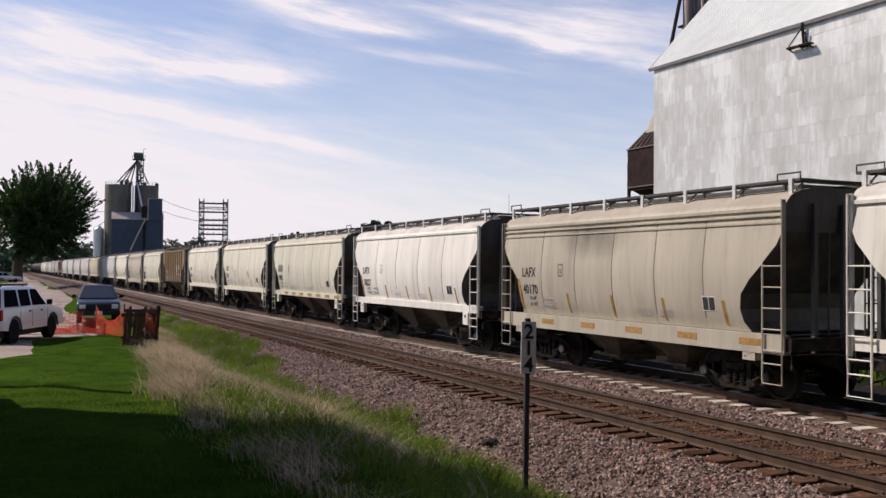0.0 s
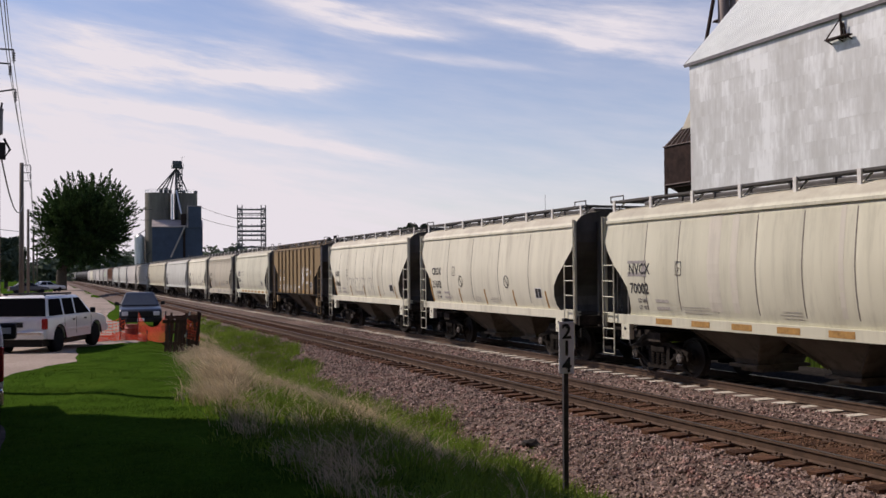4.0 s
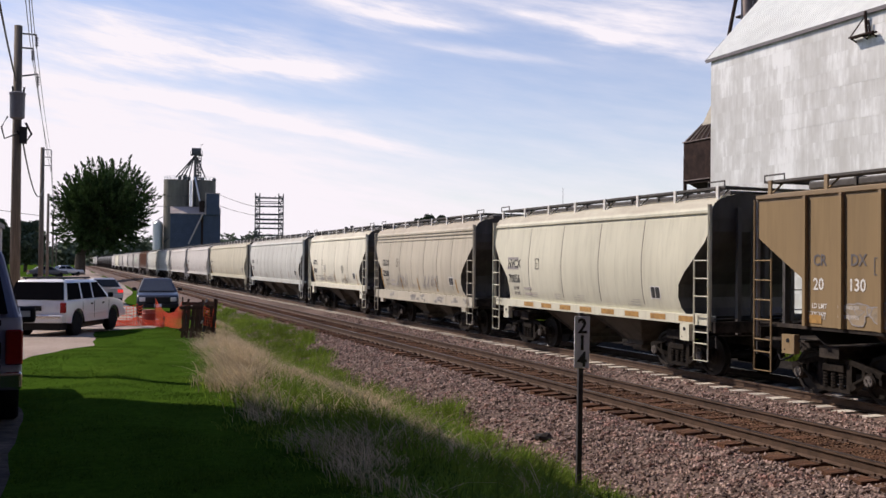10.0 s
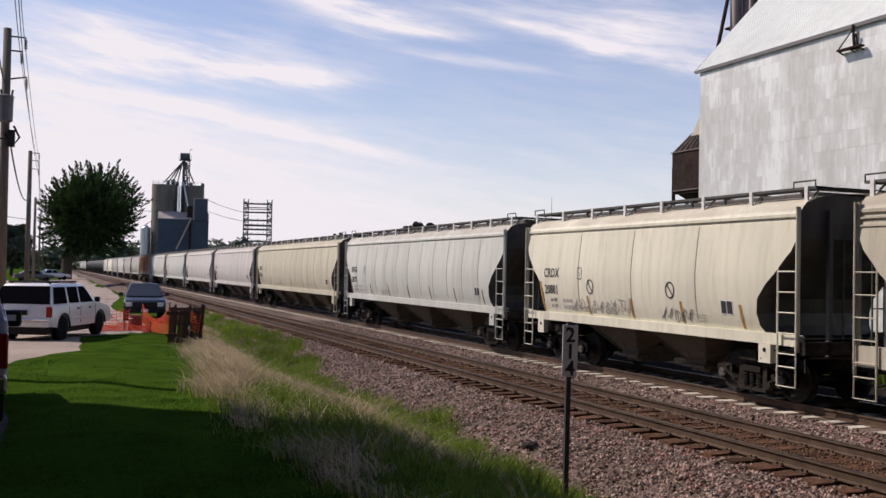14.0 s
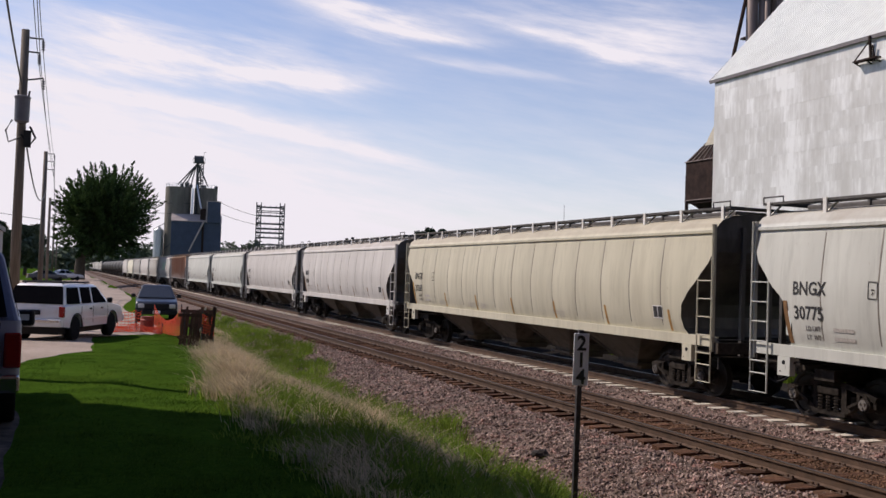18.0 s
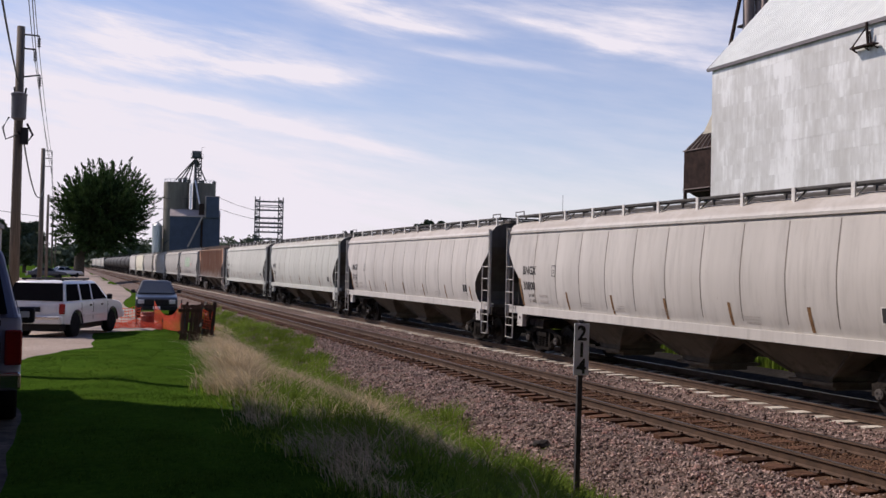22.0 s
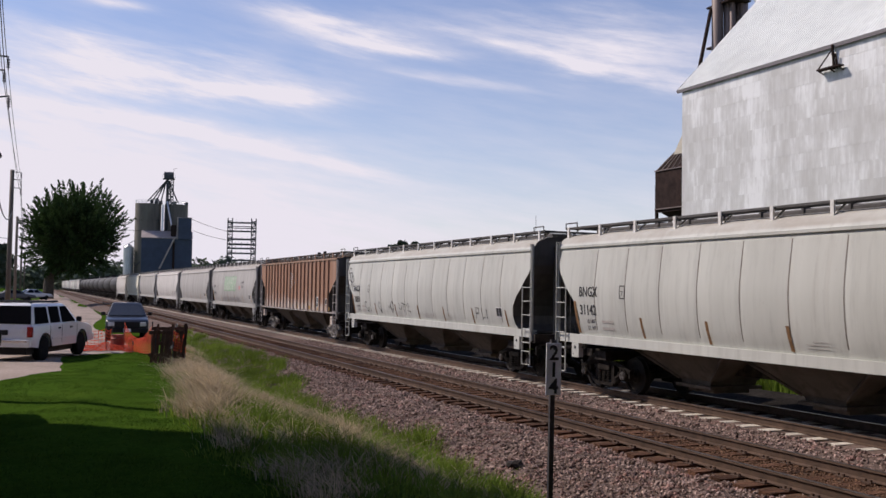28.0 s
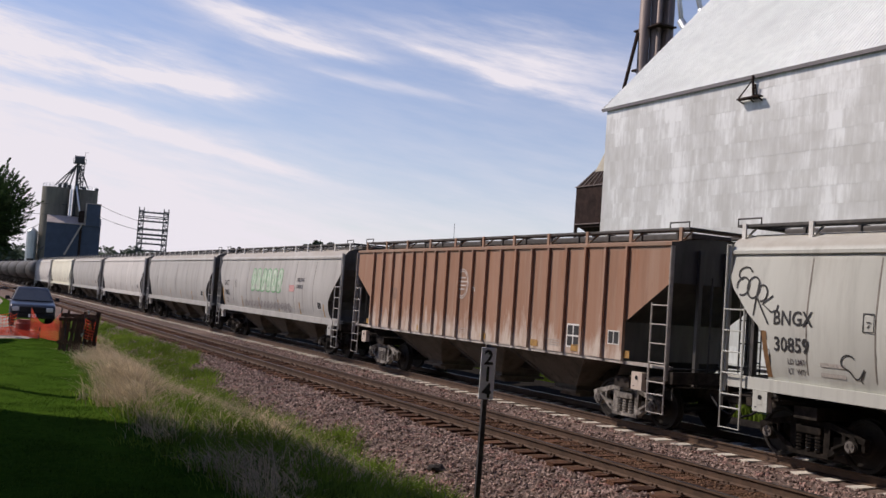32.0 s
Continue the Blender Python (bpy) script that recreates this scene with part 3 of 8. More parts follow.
def land(x, y):
    """The ground's height: the lot, the bank down to the tracks, and the grass beyond them."""
    z = lot(y)
    z += (-0.62 - z) * smooth(2.6 + 2.6 * smooth(30, 37, y), 7.0, x)
    z += (-0.25 + 0.62) * smooth(17.5, 21, x)
    z += (0.0 + 0.25) * smooth(40, 160, x)
    if 0 < x < 7 and -5 < y < 80:
        z += 0.07 * noise.noise((x * 0.7, y * 0.5, 3.0))
    return z


def sheet(name, xs, ys, material, height, label, lift=0.0):
    me = bpy.data.meshes.new(name)
    vs = [(x, y, height(x, y) + lift) for y in ys for x in xs]
    n = len(xs)
    fs = [(j * n + i, j * n + i + 1, (j + 1) * n + i + 1, (j + 1) * n + i) for j in range(len(ys) - 1) for i in range(n - 1)]
    me.from_pydata(vs, [], fs)
    me.materials.append(material)
    for p in me.polygons:
        p.use_smooth = True
    return tagged(new(name, me), label, "ground", kind="structure")


def steps(*spans):
    out = []
    for a, b, d in spans:
        v = a
        while v < b - 1e-6:
            out.append(v)
            v += d
    out.append(spans[-1][1])
    return out


GX = steps((-3000, -200, 400), (-200, -20, 30), (-20, -4, 2), (-4, 9, 0.3), (9, 24, 1.5), (24, 200, 22), (200, 3000, 400))
GY = steps((-300, -20, 40), (-20, 4, 4), (4, 60, 0.5), (60, 160, 5), (160, 800, 40), (800, 4000, 400))
sheet("ground", GX, GY, M["grass"], land, "green lawn and rough grass on level ground")


LANE = ((3, -0.45), (12, -0.45), (16, -0.95), (20, -0.95), (21.7, -0.72), (23.4, -0.1), (25.7, 0.76), (30, 0.85), (32, 0.95), (33, 1.65), (34, 2.9), (36, 3.5), (45, 3.8), (57, 3.3), (78, 5.0), (147, 7.1), (220, 7.0), (420, 9.0))


def lane_edge(y):
    """Where the gravel ends against the lawn and the verge."""
    for (a, u), (b, v) in zip(LANE, LANE[1:]):
        if y <= b:
            return u + (v - u) * smooth(a, b, max(a, y))
    return LANE[-1][1]


def gravel_sheet():
    """The pale gravel lot and lane, with an uneven edge against the lawn."""
    ys = steps((3, 60, 0.5), (60, 420, 5))
    edge = [lane_edge(y) + 0.12 * noise.noise((y * 0.9, 2, 0)) for y in ys]
    bm = bmesh.new()
    rows = []
    for y, e in zip(ys, edge):
        w = -45 + 46 * smooth(100, 140, y) + 3 * smooth(140, 220, y) + 2 * smooth(220, 400, y)
        xs = [w + (e - 0.3 - w) * k for k in (0, 0.4, 0.7, 0.85, 0.92, 0.97, 1)] + [e]
        rows.append([bm.verts.new((x, y, land(x, y) + (0.03 if i < 7 else 0.004))) for i, x in enumerate(xs)])
    for a, b in zip(rows, rows[1:]):
        for i in range(7):
            bm.faces.new((a[i], a[i + 1], b[i + 1], b[i]))
    tagged(part("pavement", bm, M["gravel"], smooth=True), "pale gravel lot and lane beside the lawn", "ground", kind="structure")
    # a darker sheet over the near gravel deepens the shade there
    bm = bmesh.new()
    rows = []
    for y, e in zip(ys, edge):
        if y <= 17.5:
            w = 0.25 * noise.noise((y * 1.3, 8, 0))
            rows.append([bm.verts.new((x, y, land(x, y) + 0.036)) for x in (-44, -20, -9, -5, -2.5, e - 0.32 + w * 0.1)] + [bm.verts.new((e + 0.04, y, land(e, y) + 0.014))])
    for a, b in zip(rows, rows[1:]):
        for i in range(6):
            bm.faces.new((a[i], a[i + 1], b[i + 1], b[i]))
    tagged(part("driveway", bm, M["dirt"], smooth=True), "near end of the gravel lot, darkened in colour for shade", "ground", kind="structure")


gravel_sheet()

# ---------------------------------------------------------------- tracks
XA, XB = 10.61, 14.78
Y0, Y1 = -40.0, 900.0


def ballast_height(x, y):
    z = -0.24 + 0.05 * smooth(12.9, 13.3, x) - 0.05 * smooth(16.2, 16.6, x)
    z -= 0.36 * smooth(8.95, 6.3, x)
    z -= 0.3 * smooth(16.4, 18.0, x)
    z += 0.05 * smooth(12.2, 12.7, x) - 0.05 * smooth(12.7, 13.2, x)
    return z


def ballast_sheet():
    xs = steps((6.1, 9.2, 0.2), (9.2, 17.7, 0.5), (17.7, 18.1, 0.4))
    ys = steps((-30, 4, 4), (4, 46, 0.2), (46, 120, 2), (120, 900, 40))
    def h(x, y):
        w = 0.04 * noise.noise((x * 1.3, y * 1.3, 0)) + 0.03 * noise.noise((x * 5, y * 5, 1)) if y < 60 else 0
        e = 0.35 * noise.noise((y * 0.6, 9, 0)) + 0.2 * noise.noise((y * 2.1, 5, 0))
        return ballast_height(x + (e if x < 8 else 0), y) + w
    ob = sheet("ballast", xs, ys, M["ballast"], h, "bed of pinkish grey crushed stone under the tracks")
    return h


BH = ballast_sheet()
RAIL = ((-0.036, 0.0), (0.036, 0.0), (0.038, -0.03), (0.012, -0.045), (0.010, -0.14), (0.07, -0.158), (0.07, -0.17),
        (-0.07, -0.17), (-0.07, -0.158), (-0.010, -0.14), (-0.012, -0.045), (-0.038, -0.03))


def track(name, xc, tie_mesh, tie_mat, spacing, label, tie_name, lift):
    t = thing(name, label, "railway track", pose(xc, 0, 0), group="railway tracks")
    for s in (-1, 1):
        bm = bmesh.new()
        prism(bm, [(x + s * 0.753, z) for x, z in RAIL], Y0, Y1)
        r = part("rail", bm, M["rail"], t, "rust-brown steel rail")
        bm = bmesh.new()
        prism(bm, [(s * 0.753 - 0.03, 0.001), (s * 0.753 + 0.03, 0.001), (s * 0.753 + 0.03, 0.004), (s * 0.753 - 0.03, 0.004)], Y0, Y1)
        part("railhead", bm, M["railtop"], r, "worn dark running surface")
    y, k = 4.0, 0
    rest = bmesh.new()
    while y < 420:
        if k < 300:
            ob = part(tie_name, tie_mesh, tie_mat, t)
            ob.location = (rnd.uniform(-0.03, 0.03), y, -0.172)
            ob.rotation_euler = (0, 0, rnd.uniform(-0.015, 0.015))
            ob.scale = (rnd.uniform(0.95, 1.03), rnd.uniform(0.85, 1.1), 1)
        else:
            box(rest, -1.29, 1.29, y - 0.11, y + 0.11, -0.34, -0.172)
        y += spacing + (rnd.uniform(-0.03, 0.03) if tie_name == "tie" and tie_mat is M["wood_tie"] else 0)
        k += 1
    tagged(part("tie_stretch", rest, tie_mat, t), kind="stuff")
    return t


def tie_block(w, wood):
    bm = bmesh.new()
    if wood:
        box(bm, -1.29, 1.29, -w, w, -0.18, 0.0)
    else:
        a = [(-1.29, -0.2), (-1.29, 0.0), (-0.5, 0.0), (-0.3, -0.035), (0.3, -0.035), (0.5, 0.0), (1.29, 0.0), (1.29, -0.2)]
        prism(bm, a, -w, w)
    for v in bm.verts:
        v.co += Vector((rnd.uniform(-.008, .008), rnd.uniform(-.006, .006), rnd.uniform(-.004, .004)))
    return mesh_of("tie", fix(bm), M["wood_tie"] if wood else M["concrete_tie"])


# ---------------------------------------------------------------- rail cars
MESH = {}


def cached(key, make):
    if key not in MESH:
        MESH[key] = make()
    return MESH[key]


TOP, EAVE, SILL = 4.22, 3.92, 1.4


def side_profile(kind):
    """Half of the cross-section from the sill up to the ridge, as x and z (camera side)."""
    if kind == "round":
        return [(-1.40, 1.36), (-1.47, 1.55), (-1.53, 1.8), (-1.57, 2.1), (-1.59, 2.4), (-1.59, 2.62), (-1.575, 2.82), (-1.55, 3.05), (-1.52, 3.3),
                (-1.475, 3.6), (-1.462, 3.69), (-1.455, 3.70), (-1.505, 3.715), (-1.505, 3.775), (-1.47, 3.80), (-1.42, 3.9), (-1.32, 4.0),
                (-1.08, 4.09), (-0.6, 4.17), (0, 4.22)]
    return [(-1.52, 1.4), (-1.52, 1.7), (-1.52, 2.24), (-1.52, 2.26), (-1.52, 2.7), (-1.52, 3.12), (-1.52, 3.14), (-1.52, 3.9), (-1.56, 3.91), (-1.56, 3.98),
            (-1.1, 4.05), (-0.5, 4.12), (0, 4.14)]


def inset(kind, z):
    """How far the side sheet stops short of the car's end at a height."""
    if kind != "ribbed":
        pts = ((1.0, 0.9), (1.25, 0.95), (1.36, 0.98), (1.55, 1.13), (1.8, 1.18), (2.1, 1.12), (2.4, 0.86), (2.62, 0.6), (2.82, 0.42), (3.05, 0.2), (3.3, 0.07), (3.6, 0.03), (5, 0.03))
    else:
        pts = ((1.2, 1.42), (2.25, 1.42), (3.13, 0.06), (5, 0.03))
    for (a, u), (b, v) in zip(pts, pts[1:]):
        if z <= b:
            return u + (v - u) * max(0.0, (z - a) / (b - a))
    return 0.03


def seam_places(L, seams):
    n = round((L - 1.2) / seams)
    return [-L / 2 + 0.6 + (L - 1.2) * i / n for i in range(1, n)]


def shell(L, kind, seams):
    """Sides and roof in one skin; the side sheets dip a little at every upright weld."""
    half = side_profile(kind)
    full = half + [(-x, z) for x, z in half[-2::-1]]
    stations = [(-L / 2, 0.0), (L / 2, 0.0)]
    if kind != "ribbed":
        for y in seam_places(L, seams):
            stations += [(y - 0.13, 0.0), (y - 0.04, 0.008), (y, 0.013), (y + 0.04, 0.008), (y + 0.13, 0.0)]
        stations.sort()
    bm = bmesh.new()
    rows = []
    for y, dip in stations:
        row = []
        for x, z in full:
            e = L / 2 - inset(kind, z)
            d = dip * smooth(1.4, 1.6, z) * (1 - smooth(3.55, 3.69, z)) if z < 3.695 else 0.0
            row.append(bm.verts.new((x - math.copysign(d, x), max(-e, min(e, y)), z)))
        rows.append(row)
    for u, v in zip(rows, rows[1:]):
        for i in range(len(full) - 1):
            bm.faces.new((u[i], u[i + 1], v[i + 1], v[i]))
    bmesh.ops.remove_doubles(bm, verts=bm.verts, dist=1e-4)
    me = mesh_of("body", fix(bm), CREAM)
    if kind != "ribbed":
        for p in me.polygons:
            p.use_smooth = True
        me.set_sharp_from_angle(angle=radians(28))
    return me


def end_sheet(L, kind, s):
    half = [(x, inset(kind, z), z) for x, z in side_profile(kind)[:-1]]
    half.insert(0, (-1.38, 1.75 if kind == "ribbed" else 1.3, 1.06))
    bm = bmesh.new()
    l = [bm.verts.new((x + 0.004, s * (L / 2 - e - 0.012), z)) for x, e, z in half]
    r = [bm.verts.new((-x - 0.004, s * (L / 2 - e - 0.012), z)) for x, e, z in half]
    for i in range(len(l) - 1):
        bm.faces.new((l[i], l[i + 1], r[i + 1], r[i]))
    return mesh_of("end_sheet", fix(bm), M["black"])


def hopper_bay(w, z1=1.36):
    bm = bmesh.new()
    rings = []
    for z, hx, hy in ((z1, 1.38, w / 2), (0.98, 1.02, w * 0.3), (0.56, 0.66, w * 0.14), (0.46, 0.64, w * 0.13), (0.45, 0.74, w * 0.16), (0.38, 0.74, w * 0.16), (0.37, 0.5, w * 0.12), (0.28, 0.5, w * 0.12)):
        rings.append([(-hx, -hy, z), (hx, -hy, z), (hx, hy, z), (-hx, hy, z)])
    loft(bm, rings)
    for s in (-1, 1):
        bar(bm, (-1.39, s * (w / 2 - 0.02), z1), (-0.68, s * w * 0.145, 0.56), 0.05, 0.05)
    return mesh_of("hopper_bay", fix(bm), M["hopper"])


def ladder(h0, h1, w):
    """Two stiles and rungs; it stands in the plane of the side."""
    bm = bmesh.new()
    rod(bm, (0, 0, h0 + 0.05), (0, 0, h1), 0.022, 6)
    rod(bm, (0, w, h0 - 0.35), (0, w, h1 - 1.2), 0.022, 6)
    z = h0
    while z < h1 - 1.2:
        rod(bm, (0, -0.0, z), (0, w, z), 0.016, 6)
        z += 0.4
    return bm


def truck_frame():
    """One cast side frame: chords, columns and jaws with open windows, springs and bolster end between them."""
    bm = bmesh.new()
    x = -1.06
    for s in (-1, 1):
        bar(bm, (x, s * 1.12, 0.56), (x, s * 0.86, 0.64), 0.12, 0.11)
        bar(bm, (x, s * 0.9, 0.63), (x, s * 0.42, 0.75), 0.12, 0.1)
        bar(bm, (x, s * 0.74, 0.47), (x, s * 0.36, 0.22), 0.13, 0.1)
        bar(bm, (x, s * 0.36, 0.2), (x, s * 0.36, 0.76), 0.1, 0.13)
        bar(bm, (x, s * 1.09, 0.6), (x, s * 1.09, 0.4), 0.1, 0.07)
        bar(bm, (x, s * 0.7, 0.64), (x, s * 0.7, 0.4), 0.1, 0.07)
        rod(bm, (-1.16, s * 0.89, 0.457), (-0.98, s * 0.89, 0.457), 0.14, 14)
        bar(bm, (x - 0.09, s * 0.96, 0.6), (x - 0.09, s * 0.5, 0.36), 0.03, 0.05)
    bar(bm, (x, -0.45, 0.75), (x, 0.45, 0.75), 0.12, 0.09)
    bar(bm, (x, -0.42, 0.2), (x, 0.42, 0.2), 0.16, 0.08)
    box(bm, -1.16, -0.9, -0.27, 0.27, 0.54, 0.69, 0.02)
    for y in (-0.2, 0.0, 0.2):
        for k in range(5):
            rod(bm, (-1.08, y, 0.25 + k * 0.058), (-1.08, y, 0.285 + k * 0.058), 0.085, 9)
    return mesh_of("side_frame", fix(bm), M["truck"])


def bearing_cap():
    bm = bmesh.new()
    rod(bm, (-1.2, 0, 0), (-1.155, 0, 0), 0.1, 12)
    for k in range(3):
        a = 2 * PI * k / 3 + 0.5
        rod(bm, (-1.22, 0.055 * math.cos(a), 0.055 * math.sin(a)), (-1.19, 0.055 * math.cos(a), 0.055 * math.sin(a)), 0.022, 6)
    return mesh_of("bearing_cap", fix(bm), M["cap"])


def wheelset():
    bm = bmesh.new()
    rod(bm, (-1.0, 0, 0), (1.0, 0, 0), 0.085, 10)
    n = 28
    for s in (-1, 1):
        rings = []
        for x, r in ((0.67, 0.15), (0.67, 0.42), (0.655, 0.485), (0.69, 0.487), (0.70, 0.457), (0.80, 0.452), (0.80, 0.39), (0.765, 0.37), (0.765, 0.2), (0.80, 0.16), (0.80, 0.1)):
            rings.append([(s * x, r * math.cos(2 * PI * i / n), r * math.sin(2 * PI * i / n)) for i in range(n)])
        loft(bm, rings)
    return mesh_of("wheelset", fix(bm), M["wheel"])


WHEELS = []
CARS = []


def couplers_and_trucks(car, L, inner):
    def piece(x, y0, y1, z0, z1):
        bm = bmesh.new()
        box(bm, -x, x, y0, y1, z0, z1)
        return fix(bm)
    part("centre_sill", piece(0.2, -L / 2 - 0.15, L / 2 + 0.15, 0.72, 1.05), M["under"], car, "black grimy centre sill")
    for s in (-1, 1):
        part("end_sill", piece(1.5, s * L / 2 - 0.14, s * L / 2, 1.054, 1.3), M["under"], car)
        part("body_bolster", piece(1.25, s * (L / 2 - inner) - 0.25, s * (L / 2 - inner) + 0.25, 0.8, 1.02), M["under"], car)
        part("end_platform", piece(1.42, s * (L / 2 - 0.72) - 0.57, s * (L / 2 - 0.72) + 0.57, 1.056, 1.1), M["under"], car, "dark shear plate under the end")
        bm = bmesh.new()
        bar(bm, (0, s * (L / 2 + 0.1), 0.86), (0, s * (L / 2 + 0.52), 0.86), 0.16, 0.16)
        box(bm, -0.17, 0.17, s * (L / 2 + 0.5) - 0.15, s * (L / 2 + 0.5) + 0.15, 0.72, 1.0, 0.03)
        part("coupler", fix(bm), M["under"], car)
        bm = bmesh.new()
        ye = s * (L / 2 + 0.06)
        pipe(bm, [(-1.42, ye, 0.72), (-1.42, ye, 0.98), (-1.3, ye, 1.0), (-0.3, ye, 0.98), (-0.12, ye + s * 0.2, 0.95)], 0.018)
        part("uncoupling_lever", fix(bm), M["grating"], car, "bent steel uncoupling lever")
        bm = bmesh.new()
        pipe(bm, [(-0.3, s * L / 2, 0.85), (-0.34, s * (L / 2 + 0.3), 0.6), (-0.3, s * (L / 2 + 0.62), 0.5), (-0.28, s * (L / 2 + 0.7), 0.62)], 0.025)
        part("brake_hose", fix(bm), M["plastic"], car, "black rubber brake hose")
    for s in (-1, 1):
        tr = part("truck", cached("bolster", lambda: bolster()), M["truck"], car, "dusty cast steel bogie")
        tr.location = (0, s * (L / 2 - inner), 0)
        for q in (0, 1):
            f = part("side_frame", cached("frame", truck_frame), M["truck"], tr)
            f.rotation_euler = (0, 0, PI * q)
        for q in (-1, 1):
            part("bearing_cap", cached("cap", bearing_cap), M["cap"], tr, "dull steel bearing cap").location = (0, q * 0.89, 0.457)
        for q in (-1, 1):
            w = part("wheelset", cached("wheels", wheelset), M["wheel"], tr, "dark steel wheels on an axle")
            w.location = (0, q * 0.89, 0.457)
            WHEELS.append((w, q * 0.89))


def bolster():
    bm = bmesh.new()
    box(bm, -1.0, 1.0, -0.2, 0.2, 0.5, 0.74, 0.03)
    return mesh_of("bolster", fix(bm), M["truck"])


def round_x(z, lift=0.012):
    """Where the curved side lies at a height."""
    pr = side_profile("round")
    for (x0, z0), (x1, z1) in zip(pr[:11], pr[1:11]):
        if z <= z1:
            k = max(0.0, (z - z0) / (z1 - z0))
            return x0 + (x1 - x0) * k - lift
    return -1.462 - lift


def side_text(car, text, y, z, size, kind="round", m=None):
    """Stencilled writing laid on the car's side."""
    me = lettering(text, size).copy()
    for v in me.vertices:
        u, w, d = v.co
        x = (round_x(z + w, 0.007) if kind != "ribbed" else -1.527) - (0.001 if d > 0 else 0)
        v.co = (x, y - u * 0.86, z + w)
    return part("lettering", me, m or M["ink"], car)


def patch(bm, y0, y1, z0, z1, kind, lift=0.006, slant=0.0):
    """A thin mark that follows the car's side."""
    f = (lambda z: round_x(z, lift)) if kind != "ribbed" else (lambda z: -1.52 - lift)
    n = max(1, int((z1 - z0) / 0.2))
    prev = None
    for i in range(n + 1):
        z = z0 + (z1 - z0) * i / n
        o = slant * (i / n)
        cur = [bm.verts.new((f(z), y0 + o, z)), bm.verts.new((f(z), y1 + o, z))]
        if prev:
            bm.faces.new((prev[0], cur[0], cur[1], prev[1]))
        prev = cur


def stroke(bm, pts, width, kind, lift=0.008):
    """A painted line over y, z points on the side."""
    f = (lambda z: round_x(z, lift)) if kind != "ribbed" else (lambda z: -1.52 - lift)
    prev = None
    for i, (y, z) in enumerate(pts):
        a, b = pts[max(0, i - 1)], pts[min(len(pts) - 1, i + 1)]
        d = Vector((b[0] - a[0], b[1] - a[1]))
        d = d.normalized() if d.length else Vector((1, 0))
        nrm = Vector((-d.y, d.x)) * width / 2
        cur = [bm.verts.new((f(z + s * nrm.y), y + s * nrm.x, z + s * nrm.y)) for s in (1, -1)]
        if prev:
            bm.faces.new((prev[0], prev[1], cur[1], cur[0]))
        prev = cur


def hopper_car(L, paint, kind="round", bays=2, skirt=False, marks=(), label="", seams=1.2, ends=None, accents="yellow", strips=True, detail=True):
    car = thing("hopper_car", label, "rail car", group="cars of the freight train")
    part("body", cached(("shell", L, kind, seams), lambda: shell(L, kind, seams)), paint, car)
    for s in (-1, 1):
        part("end_sheet", cached(("end", L, kind, s), lambda: end_sheet(L, kind, s)), ends or M["endsheet"], car, "dark grey end sheet with shade in its colour")
    def end_rib():
        bm = bmesh.new()
        box(bm, -0.05, 0.05, -0.04, 0.04, 1.0, 3.85)
        return mesh_of("end_rib", fix(bm), M["black"])
    if detail:
        for s in (-1, 1):
            for x in (-0.75, 0.0, 0.75):
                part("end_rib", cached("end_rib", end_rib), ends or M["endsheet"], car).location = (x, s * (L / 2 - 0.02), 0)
            def end_rail():
                bm = bmesh.new()
                for z in (1.55, 2.0, 2.45, 2.9, 3.35):
                    rod(bm, (0.62, 0, z), (1.08, 0, z), 0.014, 6)
                rod(bm, (0.62, 0, 1.15), (0.62, 0, 3.9), 0.018, 6)
                rod(bm, (1.08, 0, 1.15), (1.08, 0, 3.9), 0.018, 6)
                pipe(bm, [(-1.45, 0, 1.36), (-0.2, 0, 1.36), (0.5, 0, 1.36)], 0.016)
                rod(bm, (-0.42, 0.02, 1.15), (-0.42, 0.02, 3.3), 0.022, 6)
                return mesh_of("end_ladder", fix(bm), M["grating"])
            g = part("end_ladder", cached("end_rail", end_rail), M["grating"], car, "grey end ladder and handrail")
            g.location = (0, s * (L / 2 + 0.03), 0)
            g.rotation_euler = (0, 0, 0 if s < 0 else PI)
    # side sills
    for s in (-1, 1):
        def mk():
            bm = bmesh.new()
            lo, hi = (0.98, 1.35) if skirt else (1.2, 1.42)
            x0, x1 = sorted((s * 1.36, s * (1.53 if skirt else 1.5)))
            if kind == "ribbed":
                lo, hi = 1.33, 1.4
            box(bm, x0, x1, -L / 2 + 0.02, L / 2 - 0.02, lo, hi)
            return mesh_of("side_sill", fix(bm), paint)
        part("side_sill", cached(("sill", L, skirt, kind, s), mk), paint if kind != "ribbed" else M["under"] if paint is not RED else M["chalk"], car)
    if skirt:
        for z in (3.6, 3.46):
            bm = bmesh.new()
            for sx in (-1, 1):
                box(bm, *sorted((sx * 1.46, sx * 1.52)), -L / 2 + 0.05, L / 2 - 0.05, z, z + 0.035)
            part("eave_bead", fix(bm), paint, car, "long bead under the eave")
    inner = 1.75
    span = L - 2 * (inner + 1.15)
    w = span / bays
    for i in range(bays):
        b = part("hopper_bay", cached(("bay", round(w, 2)), lambda: hopper_bay(w)), M["hopper"], car, "grimy sloping hopper chute")
        b.location = (0, -span / 2 + w * (i + 0.5), 0)
    couplers_and_trucks(car, L, inner)
    # jacking pads and ladders at each corner
    def pad():
        bm = bmesh.new()
        box(bm, -0.07, 0.07, -0.17, 0.17, 0.82, 1.195)
        box(bm, -0.075, 0.075, -0.06, 0.06, 0.95, 1.03)
        return mesh_of("jacking_pad", fix(bm), CREAM)
    def mk2():
        bm = ladder(1.05, 3.9, 0.5)
